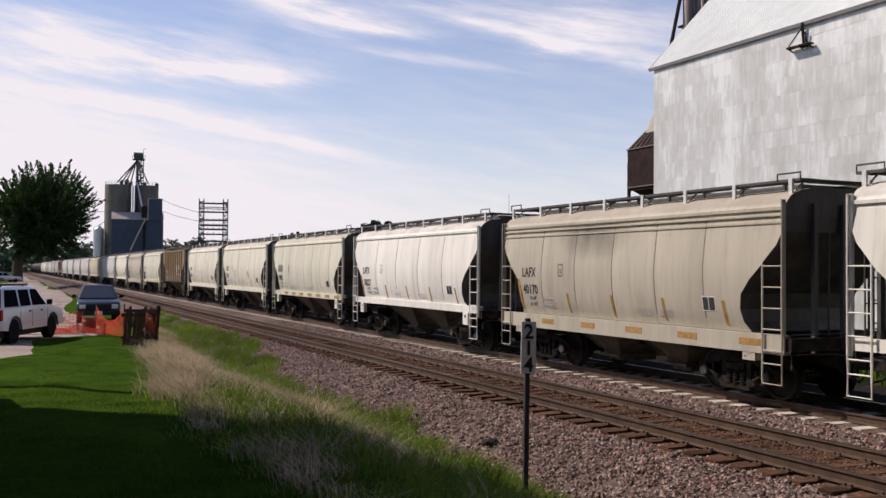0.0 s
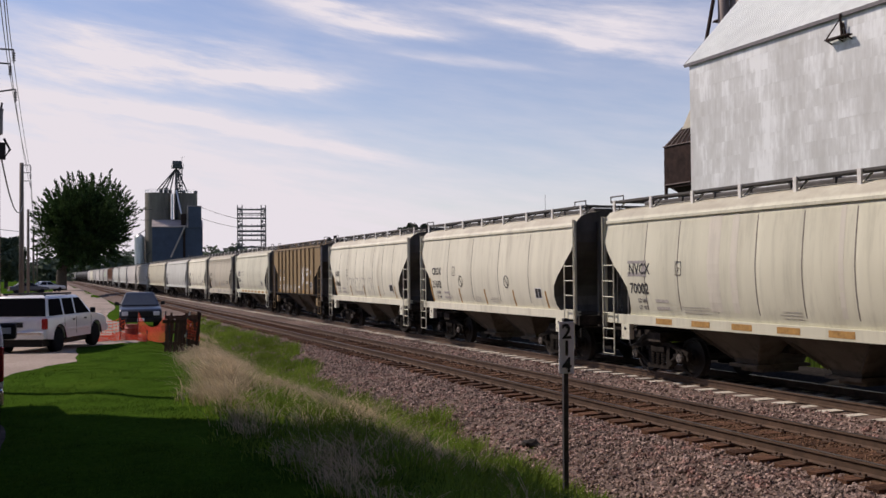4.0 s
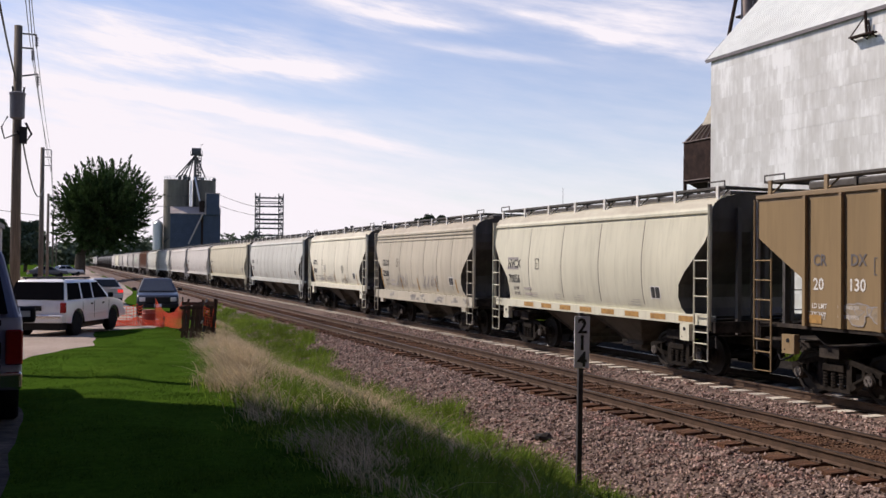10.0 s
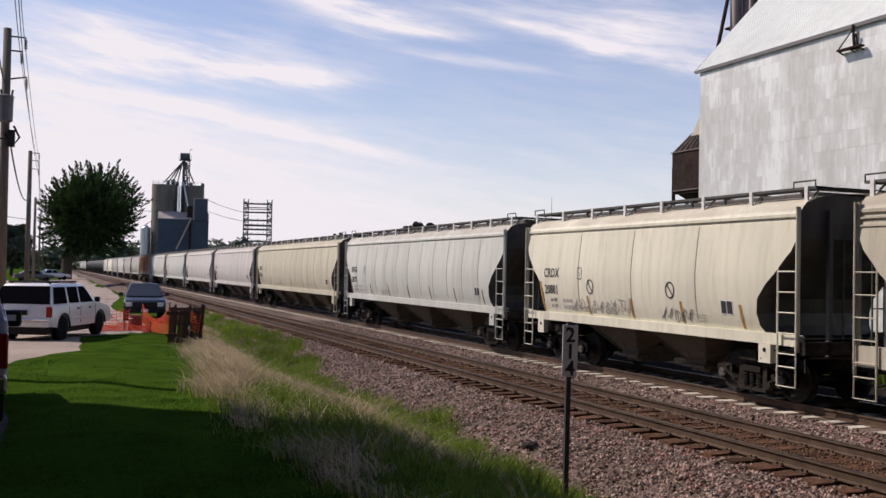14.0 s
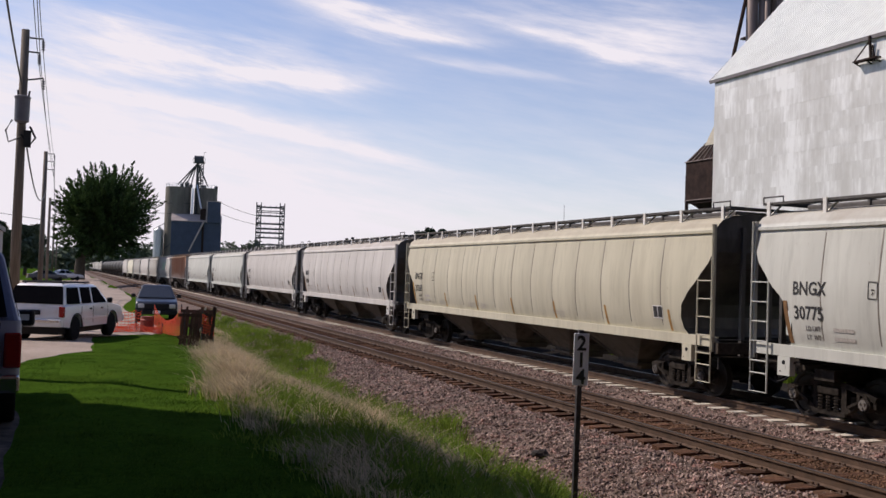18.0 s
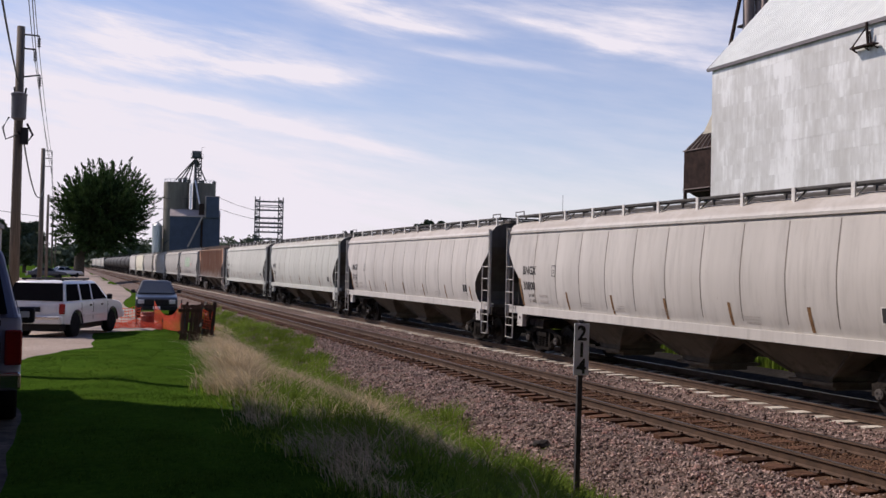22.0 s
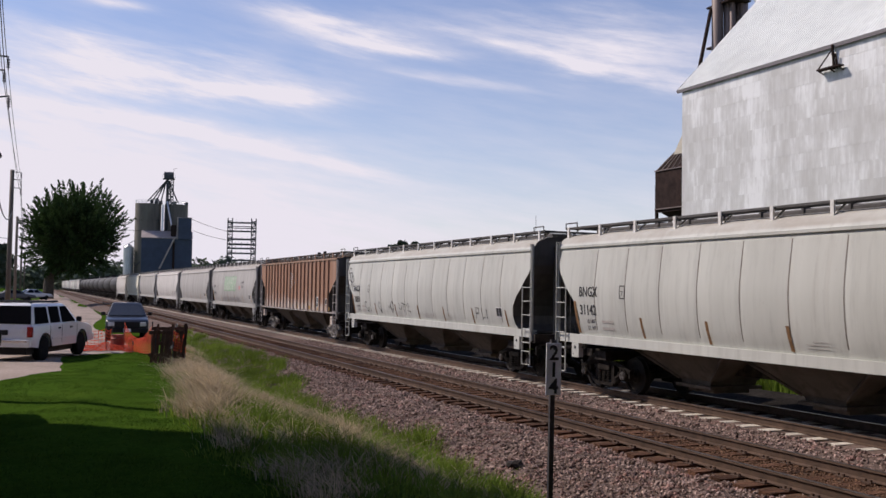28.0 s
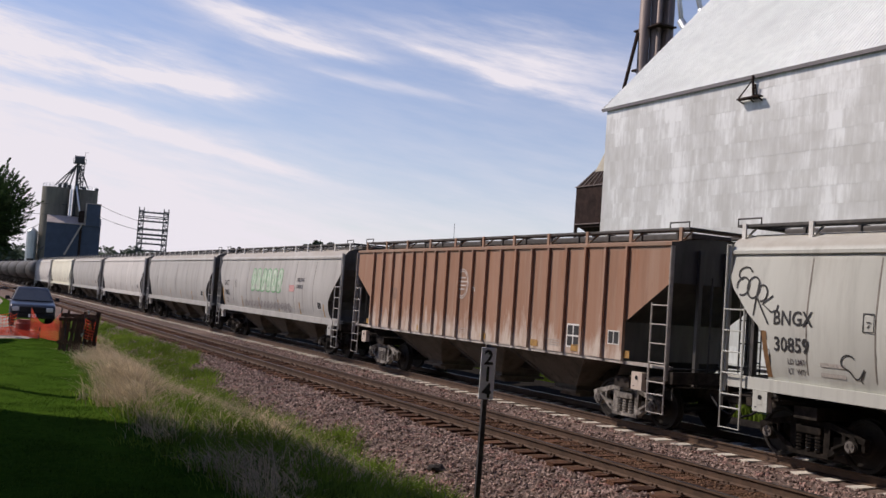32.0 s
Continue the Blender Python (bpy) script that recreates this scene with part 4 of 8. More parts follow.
        pipe(bm, [(0, 0, 1.15), (0, 0, 0.42), (0, 0.5, 0.42), (0, 0.5, 1.15)], 0.02)
        rod(bm, (0, 0, 0.8), (0, 0.5, 0.8), 0.016, 6)
        return mesh_of("ladder", fix(bm), CREAM)
    def post():
        bm = bmesh.new()
        box(bm, -0.035, 0.035, -0.025, 0.025, 1.1, 3.9)
        return mesh_of("corner_post", fix(bm), M["black"])
    for s in (-1, 1):
        for sx in (-1, 1):
            pd = part("jacking_pad", cached("pad", pad), paint, car)
            pd.location = (sx * 1.45, s * (L / 2 - 0.95), 0)
            if sx < 0 and detail:
                def hole():
                    bm = bmesh.new()
                    rod(bm, (-0.079, 0, 1.08), (-0.06, 0, 1.08), 0.045, 10)
                    rod(bm, (-0.079, 0.09, 0.9), (-0.06, 0.09, 0.9), 0.015, 6)
                    return mesh_of("jack_hole", fix(bm), M["plastic"])
                part("jack_hole", cached("hole", hole), M["plastic"], pd, "round black hole")
            ld = part("ladder", cached("ladder", mk2), paint if (kind != "ribbed" or paint is BROWN) else M["ladder"], car)
            ld.location = (sx * 1.57, s * (L / 2 - 0.03), 0)
            ld.scale = (1, -s, 1)
            cp = part("corner_post", cached("post", post), paint if paint not in (RED, BROWN) else M["ladder"], car)
            cp.location = (sx * 1.5, s * (L / 2 - 0.06), 0)
    # roof: hatch trough and running boards
    def hatch():
        bm = bmesh.new()
        box(bm, -0.6, 0.6, -L / 2 + 0.5, L / 2 - 0.5, 4.12, 4.27, 0.03)
        y = -L / 2 + 0.9
        while y < L / 2 - 0.8:
            box(bm, -0.63, 0.63, y, y + 0.06, 4.12, 4.3)
            y += 1.2
        return mesh_of("hatch", fix(bm), paint)
    part("hatch", cached(("hatch", L), hatch), M["grating"], car, "long roof hatch")
    def board():
        bm = bmesh.new()
        for s in (-1, 1):
            box(bm, s * 1.02 - 0.2, s * 1.02 + 0.2, -L / 2 - 0.1, L / 2 + 0.1, 4.26, 4.31)
        for s in (-1, 1):
            box(bm, -1.2, 1.2, s * (L / 2 - 0.15) - 0.25, s * (L / 2 - 0.15) + 0.25, 4.275, 4.305)
        for s in (-1, 1):
            pipe(bm, [(-1.22, s * (L / 2 - 0.5), 4.3), (-1.22, s * (L / 2 - 0.5), 4.42), (-1.22, s * (L / 2 + 0.08), 4.42), (-1.22, s * (L / 2 + 0.08), 4.3)], 0.018)
        return mesh_of("running_board", fix(bm), M["grating"])
    part("running_board", cached(("board", L), board), M["grating"], car, "grey grating walkway")
    post = paint if kind == "ribbed" else M["bracket"]
    def bracket():
        bm = bmesh.new()
        box(bm, -0.02, 0.02, -0.045, 0.045, 3.98, 4.31)
        bar(bm, (0.03, 0.02, 4.01), (0.35, 0.02, 4.27), 0.03, 0.03)
        return mesh_of("walkway_bracket", fix(bm), post)
    n = max(6, round(L / 1.55))
    for i in range(n + 1):
        for sx in (-1, 1):
            if sx == 1 and not detail:
                continue
            q = part("walkway_bracket", cached(("bracket", post.name), bracket), post, car)
            q.location = (sx * 1.25, -L / 2 + 0.12 + (L - 0.24) * i / n, 0)
            q.rotation_euler = (0, 0, 0 if sx < 0 else PI)
    if kind != "ribbed":
        for y in seam_places(L, seams):
            z0 = 1.43
            for zz in (1.43, 1.8, 2.2, 2.5, 2.7, 2.9, 3.1):
                if abs(y) > L / 2 - inset("round", zz) - 0.02:
                    z0 = zz + 0.25
            def seam():
                bm = bmesh.new()
                patch(bm, -0.015, 0.015, z0, 3.69, kind, -0.006)
                return mesh_of("panel_seam", bm, M["seam"])
            part("panel_seam", cached(("seam", round(z0, 2)), seam), M["seam"], car).location = (0, y, 0)
    else:
        def rib():
            bm = bmesh.new()
            box(bm, -0.04, 0.04, -0.035, 0.035, 1.4, 3.9)
            return mesh_of("side_rib", fix(bm), paint)
        n = round((L - 2.9) / (0.74 if paint is RED else 0.91))
        for i in range(n + 1):
            for sx in (-1, 1):
                part("side_rib", cached("rib", rib), paint, car).location = (sx * 1.558, -L / 2 + 1.45 + (L - 2.9) * i / n, 0)
    if detail:
        if kind != "ribbed" and strips:
            def strip():
                bm = bmesh.new()
                patch(bm, -0.045, 0.045, 1.46, 1.95, kind, 0.009, slant=0.05)
                return mesh_of("reflector_strip", bm, M[accents])
            n = round(L / 3.1)
            for i in range(n):
                part("reflector_strip", cached(("strip", paint in (GREY, ROSE)), strip), M["brownref" if paint in (GREY, ROSE) else accents], car).location = (0, -L / 2 + 1.6 + (L - 3.2) * i / n, 0)
        bm = bmesh.new()
        yy = -L / 2 + (1.9 if paint is not RED else 1.62)
        zb = 1.75
        for dy in (0, 0.19):
            patch(bm, yy + dy, yy + dy + 0.16, zb, zb + 0.26, kind, 0.01)
        dp = part("data_panel", bm, M["ink"], car, "black data panel")
        bm = bmesh.new()
        patch(bm, yy - 0.025, yy + 0.375, zb - 0.025, zb + 0.285, kind, 0.006)
        part("panel_border", bm, M["inkwhite"], dp, "white border")
        bm = bmesh.new()
        for k in range(4):
            y = rnd.uniform(-L * 0.3, L * 0.34)
            for q in range(3):
                patch(bm, y, y + rnd.uniform(0.35, 0.6), 1.55 + q * 0.06, 1.564 + q * 0.06, kind, 0.009)
        for q in range(2 if marks else 0):
            patch(bm, L / 2 - 2.75, L / 2 - 2.25, 1.76 - q * 0.17, 1.83 - q * 0.17, kind, 0.009)
        tagged(part("small_print", bm, M["fineprint"], car, "rows of worn small print"), kind="stuff")
        # outlined stencil square
        bm = bmesh.new()
        y0, z0 = L / 2 - 3.3, 2.4
        for a, b in (((0, 0), (0.2, 0)), ((0.2, 0), (0.2, 0.3)), ((0.2, 0.3), (0, 0.3)), ((0, 0.3), (0, 0)), ((0.06, 0.16), (0.14, 0.16)), ((0.12, 0.07), (0.08, 0.12))):
            stroke(bm, [(y0 + a[0], z0 + a[1]), (y0 + b[0], z0 + b[1])], 0.018, kind, 0.009)
        part("stencil_box", bm, M["ink"] if kind != "ribbed" else M["trim"], car)
    for text, y, z, size, m in marks:
        side_text(car, text, y, z, size, kind, m)
    for k, line in enumerate(("LD LMT", "LT  WT") if marks else ()):
        side_text(car, line, L / 2 - (1.55 if kind != "ribbed" else 1.6), 1.75 - k * 0.17, 0.13, kind, M["inkwhite"] if kind == "ribbed" else M["trim"])
    if marks and kind != "ribbed" and strips:
        bm = bmesh.new()
        patch(bm, L / 2 - 1.17, L / 2 - 1.06, 1.47, 2.3, kind, 0.009, slant=0.09)
        part("corner_reflector", bm, M["brownref" if paint in (GREY, ROSE) else accents], car, "tall amber reflector beside the mark")
    return car


def scribble(car, y, z, w, h, n, seed, m, width, kind="round", name="graffiti", label="spray-painted graffiti scribbles"):
    """Looping spray-painted lines that cannot be read."""
    r = random.Random(seed)
    bm = bmesh.new()
    for k in range(n):
        cy, cz = y - w * (k + 0.5) / n, z + h * 0.5
        ph, fr = r.uniform(0, 6), r.uniform(1.2, 2.4)
        pts = []
        for i in range(22):
            a = i / 21 * fr * 2 * PI
            pts.append((cy + w / n * 0.5 * math.cos(a + ph) * (0.6 + 0.5 * math.sin(a * 0.5)), cz + h * 0.5 * math.sin(a * 1.0 + ph * 0.5) * (0.7 + 0.3 * math.cos(a * 1.3))))
        stroke(bm, pts, width, kind, 0.011)
    return tagged(part(name, bm, m, car, label), kind="stuff")


def tank_car(L):
    car = thing("tank_car", "black cylindrical tank car coupled in the train", "rail car", group="cars of the freight train")
    n, bm = 24, bmesh.new()
    rings = []
    for y, r in ((-L / 2 + 0.1, 0.3), (-L / 2 + 0.2, 0.9), (-L / 2 + 0.5, 1.35), (-L / 2 + 0.9, 1.5), (0, 1.5), (L / 2 - 0.9, 1.5), (L / 2 - 0.5, 1.35), (L / 2 - 0.2, 0.9), (L / 2 - 0.1, 0.3)):
        rings.append([(r * math.cos(2 * PI * i / n), y, 2.65 + r * math.sin(2 * PI * i / n)) for i in range(n)])
    loft(bm, rings)
    part("tank", fix(bm), M["black"], car, "black dusty tank", True)
    bm = bmesh.new()
    rod(bm, (0, 0, 4.1), (0, 0, 4.5), 0.55, 14)
    part("dome", fix(bm), M["black"], car)
    bm = bmesh.new()
    for y in (-L / 4, 0, L / 4):
        for s in (-1, 1):
            box(bm, s * 1.5 - 0.02, s * 1.5 + 0.02, y - 0.1, y + 0.1, 2.2, 2.9)
    part("band", fix(bm), M["grating"], car)
    couplers_and_trucks(car, L, 1.75)
    return car

NEAR_TRACK = track("railway_track", XA, tie_block(0.105, True), M["wood_tie"], 0.52, "railway track of rusty rails on brown wooden ties", "tie", 0)


def tie_plates(t):
    """Rusty plates and spikes under the rails of the wooden track."""
    bm = bmesh.new()
    box(bm, -0.19, 0.19, -0.09, 0.09, -0.172, -0.158)
    for x in (-0.13, 0.13):
        for y in (-0.05, 0.05):
            box(bm, x - 0.018, x + 0.018, y - 0.018, y + 0.018, -0.16, -0.125)
    me = mesh_of("tie_plate", fix(bm), M["rail"])
    for ob in [q for q in t.children if q.name.startswith("tie") and q.name[:6] != "tie_st" and 4 < q.location.y < 44]:
        for x in (-0.753, 0.753):
            q = part("tie_plate", me, M["rail"], t, "rusty plate with spikes")
            q.location = (x + rnd.uniform(-0.02, 0.02), ob.location.y + rnd.uniform(-0.015, 0.015), 0.001)


tie_plates(NEAR_TRACK)
track("railway_track", XB, tie_block(0.12, False), M["concrete_tie"], 0.61, "railway track of rails on pale concrete ties", "tie", 0)


def fouled_bed():
    """Brown fouled stone that nearly buries the wooden ties between the rails."""
    xs = steps((9.15, 12.1, 0.12), (12.1, 12.2, 0.1))
    ys = steps((4, 40, 0.12), (40, 90, 1.0), (90, 600, 30))

    def h(x, y):
        e = smooth(9.15, 9.6, x) * (1 - smooth(11.7, 12.15, x))
        k = 0.5 + 0.5 * noise.noise((x * 3, y * 3, 0)) if y < 42 else 0.5
        mid = smooth(9.8, 10.0, x) * (1 - smooth(11.2, 11.4, x))
        return -0.262 + e * 0.045 + 0.03 * (k - 0.2) * e + mid * (0.002 + 0.026 * k)
    sheet("track_bed", xs, ys, M["fouled"], h, "brown fouled stone between the rails")
    # oily stone whose colour also holds the shade under the train
    sheet("oiled_bed", steps((14.1, 15.4, 0.2), (15.4, 15.46, 0.06)), steps((-20, 120, 1), (120, 800, 20)), M["cinder"], lambda x, y: -0.2 + 0.01 * noise.noise((x * 3, y * 3, 0)), "oily stone between the main track's rails, darkened further for train shade")
    # a dark sheet laid where the train's shade falls on the ground
    sheet("access_strip", steps((17.7, 19.7, 0.4), (19.7, 20.1, 0.4)), steps((0, 120, 2), (120, 600, 20)), M["cinder"], lambda x, y: land(x, y) + 0.03 + 0.015 * noise.noise((x, y, 0)), "dark strip beyond the tracks, coloured for the train's shade")
    return h


TH = fouled_bed()

# ---------------------------------------------------------------- the train
INK, PALE = M["ink"], M["inkwhite"]


def marks(a, b, L, m=None, z=2.43, size=0.36):
    if a == "LAFX":
        z -= 0.06
    return [(a, L / 2 - 1.23, z, size, m or INK), (b, L / 2 - 1.25, z - 0.47, size, m or INK)]


def build_train():
    gap = 1.42
    spec = [
        # length, paint, options
        (10.9, WHITE, dict(label="white covered hopper car with grimy seams", bays=2)),
        (10.93, BEIGE, dict(label="beige covered hopper car streaked with soot", bays=2, skirt=True, marks=marks("LAFX", "40170", 10.93), seams=1.75)),
        (11.27, WHITE, dict(label="clean white covered hopper car", bays=2, marks=marks("LAFX", "50227", 11.27), seams=1.9)),
        (11.41, PALE_CREAM, dict(label="pale cream covered hopper car with whiter patches", bays=2, strips=False, marks=marks("NVCX", "70002", 11.41), seams=1.3)),
        (11.38, CREAM, dict(label="cream covered hopper car with round stencils", bays=2, marks=marks("CRDX", "21692", 11.38), seams=2.2)),
        (11.31, CREAM, dict(label="cream covered hopper car with a thin grime film", bays=2, marks=marks("LAFX", "60663", 11.31), seams=1.3)),
        (11.1, BROWN, dict(label="brown ribbed hopper car with white graffiti", kind="ribbed", bays=2,
                            marks=[("CR", 11.1 / 2 - 1.63, 2.56, 0.3, M["trim"]), ("DX", 11.1 / 2 - 2.55, 2.56, 0.3, M["trim"]),
                                   ("20", 11.1 / 2 - 1.63, 2.1, 0.32, PALE), ("130", 11.1 / 2 - 2.5, 2.1, 0.32, PALE)])),
        (11.35, PALE_CREAM, dict(label="off-white covered hopper car with a painted-out mark", bays=2, strips=False, marks=marks("NVCX", "70056", 11.35), seams=1.9)),
        (11.24, BEIGE, dict(label="dirty beige covered hopper car with sketchy graffiti", bays=2, skirt=True, marks=marks("CRDX", "20588", 11.24), seams=1.5)),
        (11.26, CREAM, dict(label="cream covered hopper car with grey graffiti", bays=2, marks=marks("CRDX", "20881", 11.26), seams=2.4)),
        (17.47, GREY, dict(label="long light grey covered hopper car", bays=3, marks=marks("BNGX", "30775", 17.47), seams=1.35)),
        (20.09, SAND, dict(label="very long sand-coloured covered hopper car", bays=4, marks=marks("BNGX", "20269", 20.09), seams=1.35)),
        (17.29, ROSE, dict(label="long light grey covered hopper car with brown reflectors", bays=3, marks=marks("BNGX", "30800", 17.29), seams=1.35)),
        (17.23, ROSE, dict(label="long light grey covered hopper car with rust marks", bays=3, marks=marks("BNGX", "31167", 17.23), seams=1.35)),
        (17.44, GREY, dict(label="long pale grey covered hopper car", bays=3, marks=marks("BNGX", "31142", 17.44), seams=1.4)),
        (17.53, GREY, dict(label="long pale grey covered hopper car with black graffiti loops", bays=3, marks=marks("BNGX", "30859", 17.53), seams=1.4)),
        (16.24, RED, dict(label="faded red ribbed hopper car whitened along the bottom", kind="ribbed", bays=3)),
        (16.48, DULL, dict(label="grey covered hopper car with green graffiti", bays=3, marks=marks("CHTT", "170076", 16.48), seams=2.2)),
        (16.54, DULL, dict(label="dull grey covered hopper car", bays=3, seams=2.6)),
        (17.5, ROSE, dict(label="pinkish grey covered hopper car", bays=3, seams=2.0)),
        (17.5, DULL, dict(label="dull grey covered hopper car", bays=3, seams=2.0)),
        (17.5, CREAM, dict(label="cream covered hopper car", bays=3, seams=2.0)),
        (17.5, ROSE, dict(label="pinkish grey covered hopper car", bays=3, seams=2.0)),
    ]
    # where each car's leading end stands at the start
    lead = (0.96, 13.31, 25.77, 38.45, 51.26, 63.99, 76.87, 89.42, 102.38, 114.98, 127.69, 146.4, 167.87, 186.49, 205.17, 224.02, 243.06, 260.64, 278.4, 296.4, 315.3, 334.2, 353.1)
    for i, (L, paint, kw) in enumerate(spec):
        car = hopper_car(L, paint, **kw)
        y = lead[i]
        car.location = (XB, y + L / 2, 0)
        CARS.append((car, y + L / 2, L))
        y += L + gap
    for i in range(8):
        L = 16.0
        car = tank_car(L)
        car.location = (XB, y + L / 2, 0)
        CARS.append((car, y + L / 2, L))
        y += L + gap
    for i in range(10):
        L = 17.2
        car = hopper_car(L, (ROSE, DULL, GREY)[i % 3], label="pale covered hopper car far back in the train", bays=3, seams=3.0, detail=False)
        car.location = (XB, y + L / 2, 0)
        CARS.append((car, y + L / 2, L))
        y += L + gap


build_train()


def ornate(car, y, z, w, h):
    """A tall spray-painted plume of nested curls."""
    bm = bmesh.new()
    def curve(f, n=18):
        stroke(bm, [f(i / (n - 1)) for i in range(n)], 0.022, "ribbed", 0.011)
    for k in range(5):
        s = 1 - k * 0.17
        curve(lambda t: (y + w * (0.45 - 0.5 * s * math.sin(PI * t)), z + h * (0.06 * k + (0.9 - 0.1 * k) * t)))
        if k < 4:
            curve(lambda t: (y + w * (0.2 - 0.75 * s * math.sin(PI * t) * t), z + h * (0.04 + (0.6 - 0.08 * k) * t)))
    for k in range(4):
        cz, r = z + h * (0.5 + 0.14 * k), w * (0.24 - 0.03 * k)
        curve(lambda t: (y + w * (0.1 - 0.12 * k) + r * (1 - 0.7 * t) * math.cos(8 * t + k), cz + r * (1 - 0.7 * t) * math.sin(8 * t + k)))
    for k in range(5):
        curve(lambda t: (y + w * (0.45 - (0.2 + 0.12 * k) * t), z + h * (0.3 - 0.03 * k) + h * 0.26 * t * (k * 0.4 - 0.6)), 6)
    return tagged(part("graffiti", bm, M["inkwhite"], car, "ornate white spray-painted plume"), kind="stuff")


def bubble_letters(car, y, z, w, h, n, seed):
    """Fat grey sprayed letters that cannot be read, with paler outlines."""
    r = random.Random(seed)
    bm, bo = bmesh.new(), bmesh.new()
    for k in range(n):
        cy, cz = y - w * (k + 0.5) / n, z + h * 0.5
        pts = []
        for i in range(17):
            a = 2 * PI * i / 16
            q = 0.9 + 0.22 * math.sin(3 * a + k) + 0.12 * math.sin(5 * a + seed)
            pts.append((cy + w / n * 0.56 * q * math.cos(a), cz + h * 0.5 * q * math.sin(a)))
        for i in range(16):
            bm.faces.new([bm.verts.new((-1.529, *p)) for p in ((cy, cz), pts[i + 1], pts[i])])
        stroke(bo, pts, 0.025, "ribbed", 0.012)
        stroke(bo, [(cy + w / n * r.uniform(-.3, .3), cz + h * r.uniform(-.3, .3)) for i in range(5)], 0.02, "ribbed", 0.012)
    g = tagged(part("graffiti", bm, mat("silver_spray", (0.36, 0.3, 0.215), 0.85, spread=0.25, grain=4, big=1.5, second=(0.29, 0.21, 0.12), second_amount=0.7, second_scale=4), car, "faded silver bubble-letter graffiti"), kind="stuff")
    tagged(part("graffiti_outline", bo, M["inkfaint"], g), kind="stuff")


def loop_tag(car, y, z, f, k=1.0):
    """One loose black loop with a hooked tail."""
    bm = bmesh.new()
    pts = []
    for i in range(20):
        t = i / 19
        if t < 0.6:
            a = 0.6 + t / 0.6 * 4.2
            pts.append((y - 0.2 * k * math.cos(a) * f, z + k * (0.44 + 0.17 * math.sin(a))))
        else:
            q = (t - 0.6) / 0.4
            pts.append((y - k * (0.02 + 0.4 * q) * f, z + k * (0.27 - 0.2 * math.sin(q * 3.4))))
    stroke(bm, pts, 0.026, "round", 0.011)
    stroke(bm, [(y - 0.42 * k * f, z + 0.3 * k), (y - 0.3 * k * f, z + 0.05 * k), (y - 0.36 * k * f, z)], 0.026, "round", 0.011)
    tagged(part("graffiti", bm, M["ink"], car, "loose black spray loop"), kind="stuff")


def tall_tag(car, y, z):
    """Fat black letter outlines falling along the slanted end; not a word."""
    bm = bmesh.new()

    def ring(cy, cz, ry, rz, a0, a1, w=0.034):
        stroke(bm, [(cy - ry * math.cos(a0 + (a1 - a0) * i / 15), cz + rz * math.sin(a0 + (a1 - a0) * i / 15)) for i in range(16)], w, "round", 0.011)

    ring(y, z + 0.86, 0.16, 0.12, 0.2, 4.4)
    ring(y + 0.02, z + 0.62, 0.15, 0.17, -2.0, 3.4)
    ring(y - 0.24, z + 0.6, 0.15, 0.2, 0.0, 6.3)
    ring(y - 0.46, z + 0.5, 0.12, 0.15, -1.8, 3.6)
    stroke(bm, [(y - 0.36, z + 0.7), (y - 0.33, z + 0.36), (y - 0.3, z + 0.08)], 0.034, "round", 0.011)
    stroke(bm, [(y - 0.36, z + 0.4), (y - 0.52, z + 0.16), (y - 0.66, z - 0.06)], 0.034, "round", 0.011)
    stroke(bm, [(y - 0.72, z + 0.46), (y - 0.5, z + 0.3), (y - 0.72, z + 0.16), (y - 0.84, z + 0.2), (y - 0.86, z + 0.3)], 0.034, "round", 0.011)
    tagged(part("graffiti", bm, M["ink"], car, "crowded black spray tag"), kind="stuff")


def tall_letters(car, y, z, w, h, n):
    """Pale green sprayed block letters with darker outlines that cannot be read."""
    bm, bo = bmesh.new(), bmesh.new()
    for k in range(n):
        c, e = y - w * (k + 0.5) / n, w / n * 0.42
        skew = 0.12 * math.sin(k * 2.3)
        pts = [(c + e * a + skew * (b - 0.5), z + h * b) for a, b in ((0.9, 0), (1, 0.5), (0.8, 1), (0.1, 1.05), (-0.7, 0.95), (-1, 0.45), (-0.8, 0.02), (0.1, -0.05), (0.9, 0))]
        stroke(bo, pts, 0.06, "round", 0.012)
        stroke(bo, [(c + e * 0.3, z + h * 0.2), (c - e * 0.2, z + h * (0.5 + 0.2 * math.sin(k * 1.7))), (c + e * 0.2, z + h * 0.8)], 0.07, "round", 0.012)
        patch(bm, c - e * 0.9, c + e * 0.9, z, z + h, "round", 0.008)
    g = tagged(part("graffiti", bm, mat("mint_spray", (0.5, 0.56, 0.46), 0.85, spread=0.15, grain=4, second=(0.3, 0.45, 0.3), second_amount=0.6, second_scale=3), car, "pale green block-letter graffiti"), kind="stuff")
    tagged(part("graffiti_outline", bo, M["green"], g, "green outlines"), kind="stuff")


def angular_tag(car, y, z, w, h, n, seed):
    """Thin grey zigzag letters."""
    r = random.Random(seed)
    bm = bmesh.new()
    for k in range(n):
        c, e = y - w * (k + 0.5) / n, w / n * 0.45
        pts = [(c + e * r.uniform(-1, 1), z + h * b) for b in (0.9, 0.1, 1.0, 0.3, 0.6)]
        stroke(bm, pts[:3 + k % 3], 0.022, "round", 0.011)
        if k % 2:
            stroke(bm, [(c + e, z + h), (c - e, z + h * 0.95), (c - e * 0.8, z + h * 0.4)], 0.022, "round", 0.011)
    tagged(part("graffiti", bm, M["inkfaint"], car, "thin grey angular graffiti"), kind="stuff")


